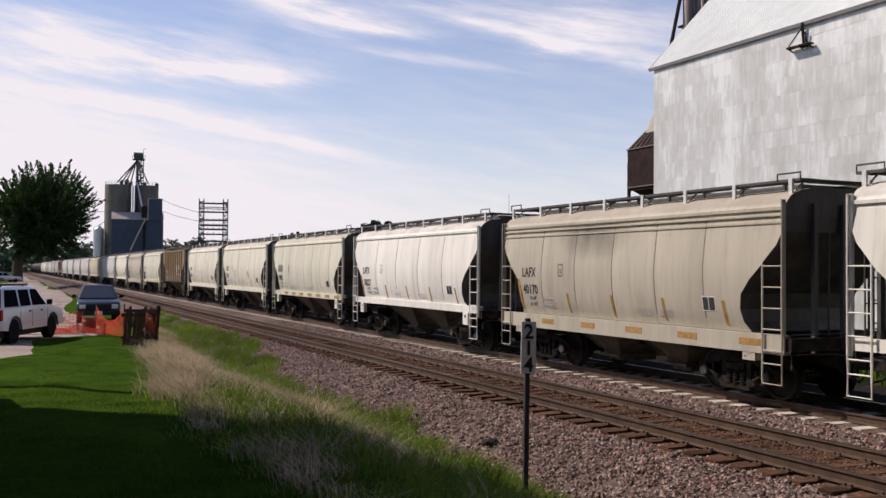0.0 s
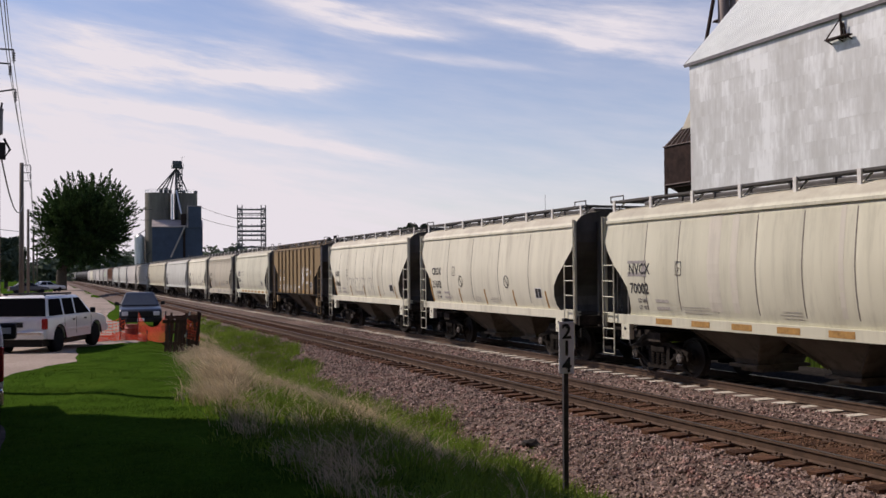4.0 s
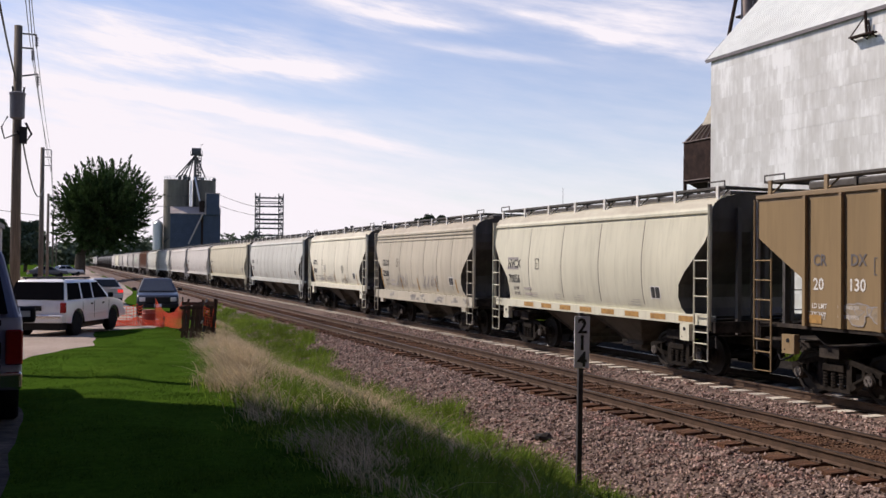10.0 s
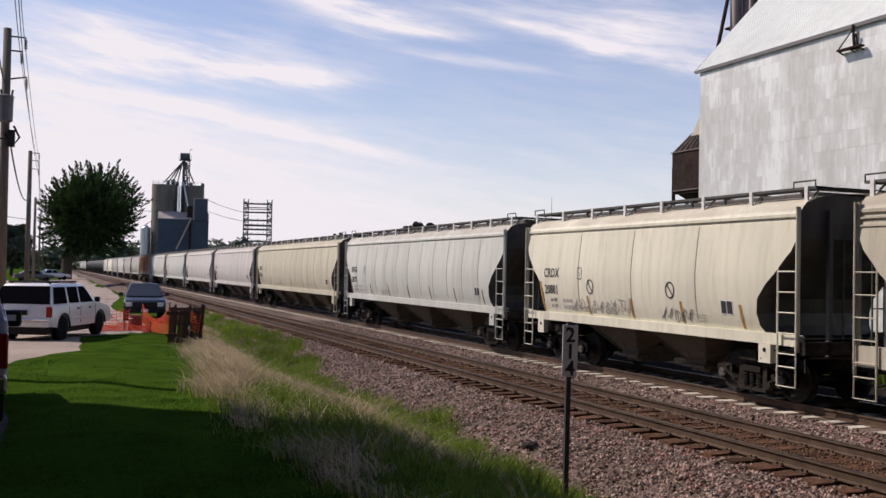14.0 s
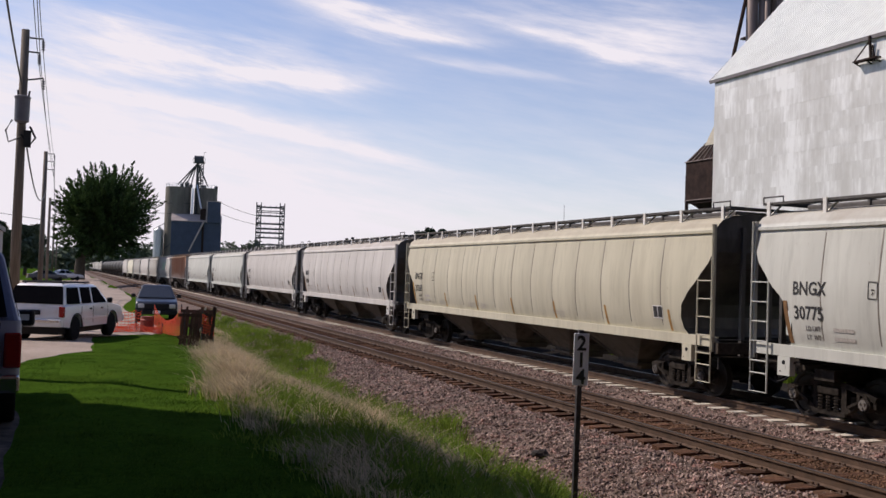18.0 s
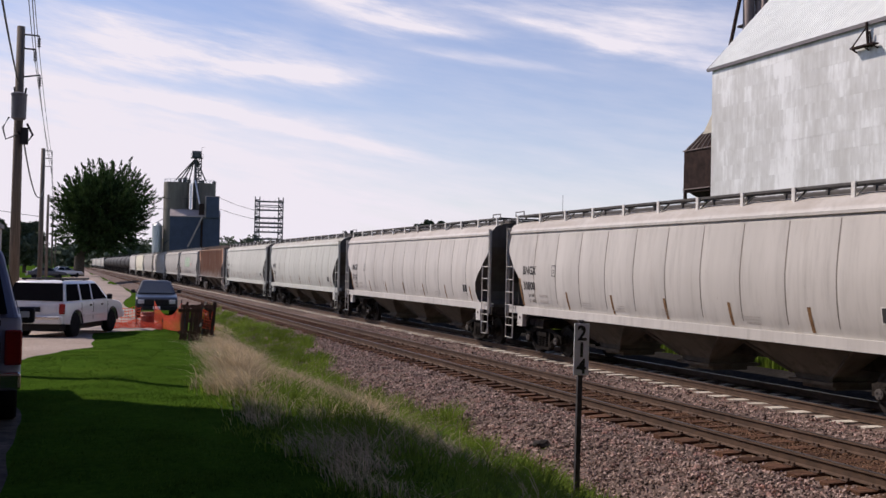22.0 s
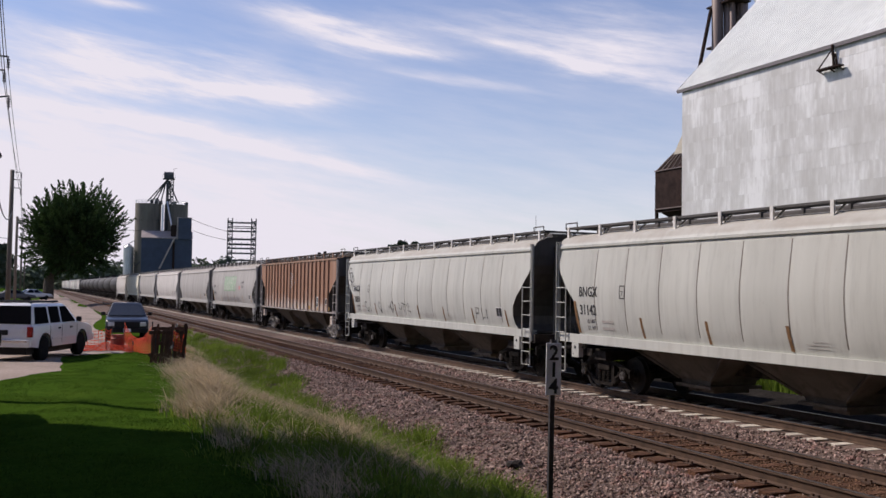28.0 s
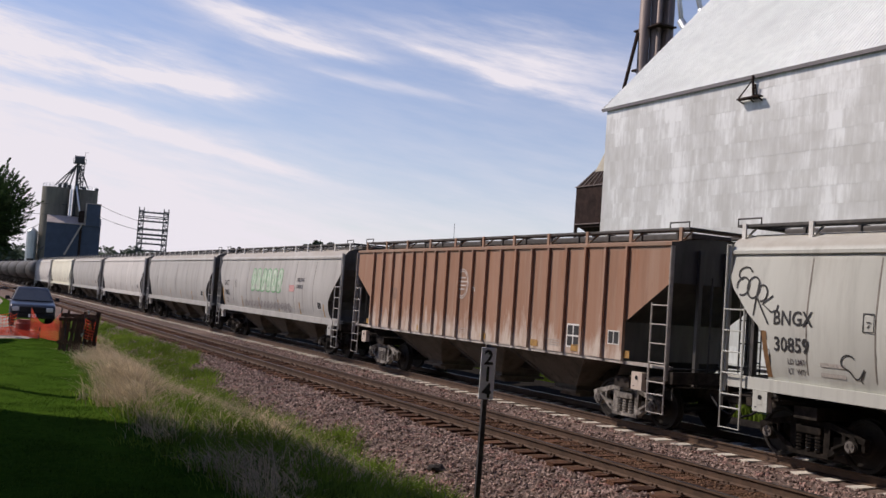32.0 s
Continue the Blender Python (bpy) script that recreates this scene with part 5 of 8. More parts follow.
def car_art():
    """Graffiti and marks that single cars carry."""
    c = [q[0] for q in CARS]
    for text, z in (("231500", 1.75), ("54500", 1.58)):
        side_text(c[6], text, 11.1 / 2 - 2.5, z, 0.13, "ribbed", PALE)
    ornate(c[6], -1.78, 1.72, 0.62, 1.25)
    scribble(c[6], -2.38, 2.62, 0.5, 0.2, 4, 4, M["inkwhite"], 0.022, "ribbed")
    scribble(c[6], -2.36, 2.38, 0.56, 0.2, 4, 41, M["inkwhite"], 0.022, "ribbed")
    scribble(c[6], -3.32, 2.45, 0.2, 0.3, 1, 14, M["inkwhite"], 0.022, "ribbed")
    scribble(c[6], -2.36, 1.92, 0.55, 0.16, 5, 5, M["inkwhite"], 0.02, "ribbed")
    bubble_letters(c[6], 3.1, 1.47, 1.65, 0.46, 3, 6)
    bubble_letters(c[6], 1.25, 1.46, 1.75, 0.44, 5, 7)
    bubble_letters(c[6], -3.35, 1.5, 0.62, 0.46, 2, 8)
    bm = bmesh.new()
    patch(bm, -4.04, -3.92, 1.42, 2.1, "ribbed", 0.009)
    part("reflector_strip", bm, M["yellow"], c[6], "orange upright reflector")
    bm = bmesh.new()
    patch(bm, -1.12, -0.72, 1.7, 1.82, "ribbed", 0.009)
    part("sticker", bm, M["inkwhite"], c[6], "white paper sticker")
    scribble(c[8], 2.6, 1.5, 1.4, 0.6, 4, 9, M["inkfaint"], 0.025)
    scribble(c[8], -0.6, 1.5, 1.6, 0.6, 4, 10, M["inkfaint"], 0.025)
    scribble(c[9], 2.9, 1.5, 2.3, 0.36, 7, 11, M["inkfaint"], 0.02)
    scribble(c[9], -1.2, 1.47, 1.2, 0.34, 5, 12, M["trim"], 0.016)
    angular_tag(c[9], 1.0, 1.5, 1.1, 0.4, 3, 77)
    tall_tag(c[15], 8.3, 2.48)
    for y, f in ((5.95, 1), (4.3, 0.8)):
        loop_tag(c[15], y, 1.56, f, 0.72)
    bm = bmesh.new()
    for pts in (((3.2, 1.72), (3.15, 1.86), (3.0, 1.8), (2.85, 2.02), (2.68, 2.06), (2.55, 1.88), (2.62, 1.74), (2.85, 1.76), (2.98, 1.9), (2.8, 1.6)),
                ((2.0, 2.0), (1.95, 1.8), (1.8, 1.76), (1.62, 1.92)), ((1.7, 2.02), (1.4, 1.96), (1.25, 1.98)), ((1.5, 1.96), (1.46, 1.64)),
                ((1.2, 1.9), (1.05, 2.02), (0.92, 1.9), (1.1, 1.72), (0.8, 1.72), (0.84, 1.64)),
                ((-5.0, 1.62), (-5.05, 2.0), (-5.25, 1.96), (-5.22, 1.82), (-5.06, 1.8)), ((-5.45, 1.95), (-5.48, 1.66), (-5.66, 1.68)), ((-5.8, 1.95), (-5.82, 1.64))):
        stroke(bm, pts, 0.026, "round", 0.011)
    tagged(part("graffiti", bm, M["ink"], c[15], "loose black angular spray strokes"), kind="stuff")
    tall_letters(c[17], 2.6, 2.3, 4.4, 0.95, 6)
    for text, z in (("BUILDING", 2.78), ("AMERICA", 2.5)):
        side_text(c[17], text, -3.6, z, 0.22, "round", M["trim"])
    bm = bmesh.new()
    patch(bm, -3.35, -2.7, 2.35, 2.62, "round", 0.009)
    part("emblem", bm, M["brake_fade"], c[17], "faded pink shield emblem")
    r = random.Random(23)
    for y, w in ((3.6, 0.5), (1.2, 1.3), (-0.3, 0.4), (-1.6, 0.9), (-3.4, 0.7), (-4.6, 0.5)):
        bm = bmesh.new()
        for k in range(5):
            a = y - w * r.random()
            z = 1.02 + 0.2 * r.random()
            plate(bm, [(-1.535, a, z), (-1.535, a - w * r.uniform(0.2, 0.5), z + r.uniform(-.02, .02)), (-1.535, a - w * r.uniform(0.2, 0.5), z + 0.1), (-1.535, a + 0.05, z + 0.09)], 0.0015, (1, 0, 0))
        tagged(part("grime_smear", fix(bm), mat("grey_smear", (0.3, 0.285, 0.26), 0.9, spread=0.3, grain=6), c[8], "grey smear on the skirt"), kind="stuff")
    angular_tag(c[5], 2.75, 1.55, 3.9, 0.75, 8, 31)
    scribble(c[17], 3.6, 1.5, 6.5, 0.35, 14, 18, M["inkfaint"], 0.06)
    bm = bmesh.new()
    for r in (0.42, 0.36):
        stroke(bm, [(0.56 + r * 0.8 * math.cos(2 * PI * k / 20), 2.95 + r * math.sin(2 * PI * k / 20)) for k in range(21)], 0.03, "ribbed", 0.011)
    for k, w in enumerate((0.18, 0.26, 0.22, 0.14)):
        stroke(bm, [(0.56 - w, 3.12 - k * 0.11), (0.56 + w, 3.12 - k * 0.11)], 0.045, "ribbed", 0.011)
    stroke(bm, [(0.0, 2.86), (-0.12, 2.84), (-0.16, 2.75)], 0.05, "ribbed", 0.011)
    part("emblem", bm, mat("worn_white_paint", (0.56, 0.5, 0.45), 0.9, spread=0.2, grain=9), c[16], "worn white round emblem")
    # chalky bogies, a four-square data panel and amber tags of the red car, amber tags of the brown one
    for q in c[16].children_recursive:
        if q.name.startswith("side_frame"):
            q.material_slots[0].link = "OBJECT"
            q.material_slots[0].material = M["paletruck"]
    bm = bmesh.new()
    for dy in (0, 0.24):
        for dz in (0, 0.26):
            patch(bm, -5.06 + dy, -4.86 + dy, 1.58 + dz, 1.8 + dz, "ribbed", 0.012)
    dp = part("data_panel", bm, M["ink"], c[16], "four black data squares")
    bm = bmesh.new()
    patch(bm, -5.1, -4.58, 1.54, 2.1, "ribbed", 0.008)
    part("panel_border", bm, M["inkwhite"], dp, "white border")
    for car, ys, z in ((c[16], (6.9, 3.1, -0.7, -3.2, -4.9, -6.7), 1.46), (c[6], (3.9, 1.2, -1.75, -3.95), 1.46)):
        bm = bmesh.new()
        for y in ys:
            patch(bm, y - 0.2, y + 0.12, z, z + 0.16, "ribbed", 0.012)
        tagged(part("reflector_tag", bm, M["yellow"], car, "faded amber tags"), kind="stuff")


car_art()


def pale_bands():
    """Upright repainted bands and rust weeps on single cars."""
    pale = car_paint("repaint", (0.66, 0.63, 0.54), amount=0.15)
    for car, y0, y1 in ((CARS[3][0], 1.1, 1.5), (CARS[3][0], 0.55, 0.75), (CARS[3][0], -2.3, -2.18)):
        bm = bmesh.new()
        patch(bm, y0, y1, 1.6, 3.68, "round", 0.003)
        part("repaint_band", bm, pale, car)
    # a soft soot smudge: dark film that thins out to its edges
    film = mat("soot_film", (0.07, 0.06, 0.052), 0.9, spread=0.2)
    nt = film.node_tree
    N, L = nt.nodes.new, nt.links.new
    tc, mp, gr, no, ml = N("ShaderNodeTexCoord"), N("ShaderNodeMapping"), N("ShaderNodeTexGradient"), N("ShaderNodeTexNoise"), N("ShaderNodeMath")
    gr.gradient_type = "SPHERICAL"
    mp.inputs["Location"].default_value, mp.inputs["Scale"].default_value = (0, -1.0, -1.9), (0, 2, 2)
    L(tc.outputs["Generated"], mp.inputs[0])
    L(mp.outputs[0], gr.inputs[0])
    no.inputs["Scale"].default_value, no.inputs["Detail"].default_value = 3.0, 6.0
    m2 = N("ShaderNodeMapping")
    m2.inputs["Scale"].default_value = (1, 1, 0.15)
    L(tc.outputs["Object"], m2.inputs[0])
    L(m2.outputs[0], no.inputs["Vector"])
    ml.operation = "MULTIPLY"
    L(gr.outputs[1], ml.inputs[0])
    L(no.outputs[0], ml.inputs[1])
    tr, mx = N("ShaderNodeBsdfTransparent"), N("ShaderNodeMixShader")
    L(ml.outputs[0], mx.inputs[0])
    L(tr.outputs[0], mx.inputs[1])
    L(nt.nodes["Principled BSDF"].outputs[0], mx.inputs[2])
    L(mx.outputs[0], nt.nodes["Material Output"].inputs[0])
    bm = bmesh.new()
    patch(bm, -0.9, 2.6, 2.0, 3.68, "round", 0.004)
    part("soot_smudge", bm, film, CARS[1][0], "soft dark soot smudge")


pale_bands()


def sill_stripes():
    """Amber reflector bars on the side sills, paint-outs and round stencils of some cars."""
    c = CARS
    for i, n in ((1, 5), (3, 7), (7, 8)):
        car, _, L = c[i]
        for k in range(n):
            bm = bmesh.new()
            y = L / 2 - 2.2 - (L - 3.4) * k / (n - 1)
            z0, x = (1.12, -1.536) if i == 1 else (1.25, -1.506)
            plate(bm, [(x, y, z0), (x, y - 0.62, z0), (x, y - 0.62, z0 + 0.13), (x, y, z0 + 0.13)], 0.004, (1, 0, 0))
            part("sill_reflector", fix(bm), M["yellow"], car, "amber reflector bar")
    for i in (3, 7):
        car, _, L = c[i]
        bm = bmesh.new()
        patch(bm, L / 2 - 1.95, L / 2 - 1.18, 2.37, 2.75, "round", 0.004)
        part("paint_out", bm, M["inkfaint"], car, "grey painted-out patch behind the mark")
    for i in (4, 9):
        car, _, L = c[i]
        for y in (1.9, -1.6):
            bm = bmesh.new()
            pts = [(y + 0.16 * math.cos(2 * PI * k / 16), 2.2 + 0.18 * math.sin(2 * PI * k / 16)) for k in range(17)]
            stroke(bm, pts, 0.03, "round", 0.012)
            stroke(bm, [(y - 0.1, 2.08), (y + 0.1, 2.32)], 0.03, "round", 0.013)
            tagged(part("round_stencil", bm, M["ink"], car, "crossed-out round stencil"), kind="stuff")


sill_stripes()

# ---------------------------------------------------------------- grain building beside the track
def grain_building():
    b = thing("grain_building", "tall weathered galvanized grain building with a gable roof", "building", pose(33.4, 43.4, 0))
    Ln, Wd, H = 46.0, 16.0, 14.15
    bm = bmesh.new()
    plate(bm, [(0.02, 0, -0.4), (Wd, 0, -0.4), (Wd, 0, H), (Wd / 2, 0, H + 8.1), (0.02, 0, H)], 0.2, (0, -1, 0))
    plate(bm, [(0.02, -Ln, -0.4), (Wd, -Ln, -0.4), (Wd, -Ln, H), (Wd / 2, -Ln, H + 8.1), (0.02, -Ln, H)], 0.2, (0, 1, 0))
    box(bm, 0.02, 0.2, -Ln + 0.2, -0.2, -0.4, H)
    box(bm, Wd - 0.2, Wd, -Ln + 0.2, -0.2, -0.4, H)
    part("wall", fix(bm), M["tin"], b, "grey galvanized wall")
    # sheets: courses of overlapping galvanized panels
    hs, wsh = 0.81, 2.42
    cols = int(Ln / wsh)
    me = {}
    for r in range(18):
        z0 = -0.4 + r * hs
        z1 = min(z0 + hs + 0.015, H)
        if z1 - z0 < 0.2:
            continue
        y = -rnd.uniform(0, 0.3)
        for c in range(cols):
            yy1 = -c * wsh - (0.5 * wsh if r % 2 else 0.0)
            if r % 2 and c == 0:
                yy1 = 0.0
            elif r % 2:
                yy1 += wsh
            if yy1 < -30:
                continue
            key = round(z1 - z0, 2)
            if key not in me:
                bm = bmesh.new()
                plate(bm, [(-0.005, 0.0, 0), (-0.005, -wsh + 0.002, 0), (0.0, -wsh + 0.002, key), (0.0, 0.0, key)], 0.006, (1, 0, 0))
                me[key] = mesh_of("panel", fix(bm), M["tin"])
            p = part("panel", me[key], M["tin"], b)
            p.location = (-rnd.uniform(0.012, 0.014), yy1, z0)
            p.rotation_euler = (0, rnd.uniform(-0.0006, 0.0006), 0)
            p.scale.y = 0.5 if r % 2 and c == 0 else 1.0
    # roof with standing corrugations
    for s in (0, 1):
        bm = bmesh.new()
        ov = 0.14
        n = int((Ln + 0.6) / 0.2)
        x0, z0 = (-ov, H - 0.12) if s == 0 else (Wd + ov, H - 0.12)
        x1, z1 = Wd / 2, H + 8.1 + 0.24
        prev = None
        for i in range(n * 4):
            y = 0.4 - (i // 4) * 0.2 - (0, 0.09, 0.115, 0.175)[i % 4]
            h = (0, 0, 0.045, 0.045)[i % 4]
            cur = [bm.verts.new((x0, y, z0 + h)), bm.verts.new((x1, y, z1 + h))]
            if prev:
                bm.faces.new((prev[0], prev[1], cur[1], cur[0]))
            prev = cur
        part("roof", bm, M["tinroof"], b, "pale corrugated metal roof")
    bm = bmesh.new()
    box(bm, -0.15, -0.09, -Ln, 0.3, H - 0.24, H - 0.06)
    part("fascia", fix(bm), M["trim"], b, "dark metal eave trim")
    bm = bmesh.new()
    bar(bm, (-0.1, 0.36, H - 0.15), (Wd / 2, 0.36, H + 8.05), 0.06, 0.16)
    part("rake_trim", fix(bm), M["trim"], b)
    # small plank platform on a post and one brace under the eave
    yc, zc = -11.0, 13.0
    bm = bmesh.new()
    bar(bm, (-0.08, yc - 0.12, zc - 0.1), (-0.2, yc - 0.12, zc + 1.05), 0.09, 0.09)
    bar(bm, (-0.06, yc - 0.3, zc - 0.1), (-0.2, yc - 0.3, zc + 0.6), 0.06, 0.06)
    bar(bm, (-0.2, yc - 0.1, zc + 0.8), (-0.34, yc + 0.62, zc - 0.02), 0.045, 0.045)
    for y in (yc - 0.62, yc - 0.1, yc + 0.55):
        bar(bm, (-0.03, y, zc - 0.2), (-0.4, y, zc - 0.06), 0.05, 0.05)
    br = part("lamp_bracket", fix(bm), M["rust"], b, "rusty post and brace under the eave")
    for k in range(2):
        bm = bmesh.new()
        box(bm, -0.4 + k * 0.16, -0.26 + k * 0.16, yc - 0.72, yc + 0.66, zc - 0.06, zc + 0.01)
        part("plank", fix(bm), M["rust"], br)
    # hinged rusty loading hood on the end wall
    bm = bmesh.new()
    loft(bm, [[(x0, 0.06, z), (x1, 0.06, z), (x1, y1, z), (x0, y1, z)] for x0, x1, y1, z in
              ((1.2, 3.0, 1.0, 6.3), (0.25, 4.5, 2.8, 7.5), (0.25, 4.5, 2.86, 9.76), (0.55, 3.6, 1.5, 10.7))])
    h = part("loading_hood", fix(bm), M["rust"], b, "dark rusted sheet-metal loading hood")
    battens = [((0.23, 0.06 + 2.8 * f, 9.78), (0.53, 0.06 + 1.44 * f, 10.72)) for f in ((k + 0.3) / 5.6 for k in range(6))]
    for p, q in battens + [((0.21, 0.06, 9.76), (0.21, 2.9, 9.76)), ((0.21, 0.06, 7.5), (0.21, 2.84, 7.5))]:
        bm = bmesh.new()
        bar(bm, p, q, 0.05, 0.06)
        part("hood_batten", fix(bm), M["rustpipe"], h)
    bm = bmesh.new()
    for y in (0.3, 2.8):
        bar(bm, (0.33, y, -0.3), (0.33, y, 9.0), 0.15, 0.15)
        bar(bm, (4.4, y, -0.3), (4.4, y, 9.0), 0.15, 0.15)
    bar(bm, (0.33, 0.3, 5.6), (0.33, 2.8, 6.7), 0.1, 0.1)
    bar(bm, (0.33, 0.3, 7.35), (0.33, 2.8, 7.35), 0.1, 0.1)
    part("hood_leg", fix(bm), M["rust"], h)
    bm = bmesh.new()
    plate(bm, [(0.45, 1.4, 10.6), (0.45, 0.02, 10.6), (0.45, 0.02, 12.1), (0.45, 0.25, 12.1)], 0.4, (1, 0, 0))
    part("hood_gusset", fix(bm), M["cream"], h, "cream sheet gusset")
    return b


def elevator_leg():
    """The bucket elevator's rusted trunking behind the building, with its spouts."""
    b = thing("bucket_elevator", "rusted vertical grain elevator leg with galvanized spouts", "elevator leg", pose(45.7, 54.0, 0))
    for x, y, r in ((-0.75, 0.43, 0.42), (0.0, 0.0, 0.44), (0.72, -0.42, 0.46), (-0.2, -0.5, 0.2), (0.45, -0.75, 0.17)):
        bm = bmesh.new()
        rod(bm, (x, y, -0.4), (x, y, 34), r, 14)
        part("trunking", fix(bm), M["rustpipe"], b, "streaked rusty steel trunking", True)
    for z in (17.5, 20.5, 23.5, 26.5, 29.5):
        bm = bmesh.new()
        box(bm, -0.85, 0.8, -1.3, 1.55, z, z + 0.12)
        part("collar", fix(bm), M["rust"], b)
    bm = bmesh.new()
    pipe(bm, [(-4.6, 2.7, -0.4), (-3.3, 1.9, 10), (-1.15, 0.66, 23.2)], 0.14)
    part("brace", fix(bm), M["rust"], b)
    for k, (x1, y1, z1) in enumerate(((-3.6, -7.9, 21.4), (-3.6, -9.7, 21.7))):
        bm = bmesh.new()
        rod(bm, (-0.2, -1.0 - k * 0.4, 33), (x1, y1 + 1.2, z1 + 0.4), 0.16, 10)
        part("spout", fix(bm), M["galv"], b, "galvanized grain spout", True)
        bm = bmesh.new()
        rod(bm, (x1, y1 + 1.25, z1 + 0.5), (x1, y1 + 0.8, z1 - 0.1), 0.27, 10)
        rod(bm, (x1, y1 + 0.8, z1 - 0.1), (x1, y1 + 0.8, z1 - 0.6), 0.3, 10)
        part("spout_head", fix(bm), M["galv"], b)
    return b


grain_building()
elevator_leg()


# ---------------------------------------------------------------- far elevator, frame, trees
def polar(az, d, z=0.0):
    return Vector((d * math.sin(radians(az)), d * math.cos(radians(az)), z))


CAMZ = 2.52


def far_elevator():
    d = 300.0
    o = polar(6.9, d)
    b = thing("grain_elevator", "distant concrete grain silos with a blue metal annex", "building", Matrix.Translation(o) @ Matrix.Rotation(radians(-6.9), 4, "Z"))

    def X(az):
        return d * math.tan(radians(az - 6.9))

    def Z(el):
        return CAMZ + math.tan(radians(el)) * d

    H = Z(4.77)
    for a0, a1 in ((5.30, 6.76), (6.94, 8.27)):
        bm = bmesh.new()
        r = (X(a1) - X(a0)) / 2
        x = X(a0) + r
        rod(bm, (x, 3, -0.5), (x, 3, H), r, 32)
        si = part("silo", fix(bm), M["concrete"], b, "streaked concrete silo", True)
        si.data.set_sharp_from_angle(angle=radians(40))
        bm = bmesh.new()
        for k in range(18):
            a = 2 * PI * k / 18
            p = Vector((x + (r - 0.15) * math.cos(a), 3 + (r - 0.15) * math.sin(a), H))
            q = Vector((x + (r - 0.15) * math.cos(a + PI / 9), 3 + (r - 0.15) * math.sin(a + PI / 9), H))
            rod(bm, p, p + Vector((0, 0, 1.0)), 0.05, 5)
            rod(bm, p + Vector((0, 0, 1.0)), q + Vector((0, 0, 1.0)), 0.04, 5)
        part("railing", fix(bm), M["galv"], si, "thin roof railing")
    for x, h, r in ((-3.6, 1.5, 0.55), (-2.1, 1.9, 0.7), (-0.9, 1.2, 0.5), (1.1, 1.6, 0.6), (3.2, 1.1, 0.5), (6.6, 0.9, 0.6)):
        bm = bmesh.new()
        rod(bm, (x, 1.6, H - 0.1), (x, 1.6, H + h * 0.7), r, 9)
        rod(bm, (x, 1.6, H + h * 0.7), (x, 1.6, H + h), r * 1.2, 9, 0.1)
        part("roof_vent", fix(bm), M["steel"], b)
    top = Z(2.75)
    bm = bmesh.new()
    box(bm, X(5.73), X(8.52), -4, 0, -0.5, top - 0.1)
    part("annex", fix(bm), M["blue"], b, "dark blue sheet-metal annex")
    bm = bmesh.new()
    for x in steps((X(5.73) + 0.6, X(8.52), 0.9)):
        box(bm, x - 0.05, x + 0.05, -4.05, -4.0, -0.4, top - 0.3)
    tagged(part("sheet_rib", fix(bm), M["blue"], b), kind="stuff")
    bm = bmesh.new()
    plate(bm, [(X(5.71), -4.3, top - 0.1), (X(8.54), -4.3, top - 0.1), (X(8.54), -0.6, Z(3.16)), (X(5.71), -0.6, Z(3.16))], 0.2, (0, 0, 1))
    part("annex_roof", fix(bm), M["pinksheet"], b, "faded sloping annex roof")
    bm = bmesh.new()
    box(bm, X(7.72), X(8.46), -4.6, 1, top - 0.2, Z(3.93))
    ua = part("upper_annex", fix(bm), M["blue"], b, "blue upper headhouse box")
    bm = bmesh.new()
    box(bm, X(7.66), X(7.72), -4.7, 1.1, top - 0.2, Z(3.97))
    box(bm, X(7.72) + 0.004, X(8.48), -4.7, 1.1, Z(3.93) + 0.004, Z(3.97))
    part("corner_trim", fix(bm), M["pinksheet"], ua, "pale corner trim")
    bm = bmesh.new()
    x0, r = X(5.02), (X(5.3) - X(4.73)) / 2
    rod(bm, (x0, 1, -0.5), (x0, 1, Z(2.2)), r, 18)
    rod(bm, (x0, 1, Z(2.2)), (x0, 1, Z(2.42)), r, 18, 0.2)
    part("metal_bin", fix(bm), M["galv"], b, "small galvanized bin")
    bm = bmesh.new()
    bar(bm, (x0 - r, -0.2, Z(2.22)), (X(5.36), -0.2, Z(2.62)), 0.16, 0.16)
    bar(bm, (x0 + r + 0.2, -0.2, -0.5), (X(5.36), -0.2, Z(2.62)), 0.14, 0.14)
    bar(bm, (x0 + r + 0.2, -0.2, Z(1.1)), (X(5.8), -0.2, Z(1.5)), 0.25, 0.25)
    part("bin_ladder", fix(bm), M["steel"], b, "steel ladder and catwalk")
    # leg tower, head house and spouts
    hz = Z(6.26)
    bm = bmesh.new()
    xs, ys = (X(7.13), X(7.4)), (0.0, 1.4)
    for x in xs:
        for y in ys:
            rod(bm, (x, y, 12), (x, y, hz + 0.4), 0.13, 6)
    z, k = H - 4.0, 0
    while z < hz - 0.8:
        for y in ys:
            rod(bm, (xs[k % 2], y, z), (xs[1 - k % 2], y, z + 0.9), 0.07, 5)
            rod(bm, (xs[0], y, z), (xs[1], y, z), 0.07, 5)
        z, k = z + 0.9, k + 1
    rod(bm, (X(7.05), 0.7, 12), (X(7.05), 0.7, hz), 0.28, 8)
    part("leg_tower", fix(bm), M["steel"], b, "steel lattice leg tower")
    bm = bmesh.new()
    rod(bm, (X(6.86), 0.7, hz + 1.05), (X(7.4), 0.7, hz + 1.05), 1.0, 16)
    box(bm, X(6.9), X(7.36), -0.3, 1.7, hz, hz + 0.9)
    hd = part("leg_head", fix(bm), M["steel"], b, "rounded dark leg head")
    bm = bmesh.new()
    box(bm, X(6.8), X(7.48), -0.7, 2.1, hz - 0.25, hz - 0.1)
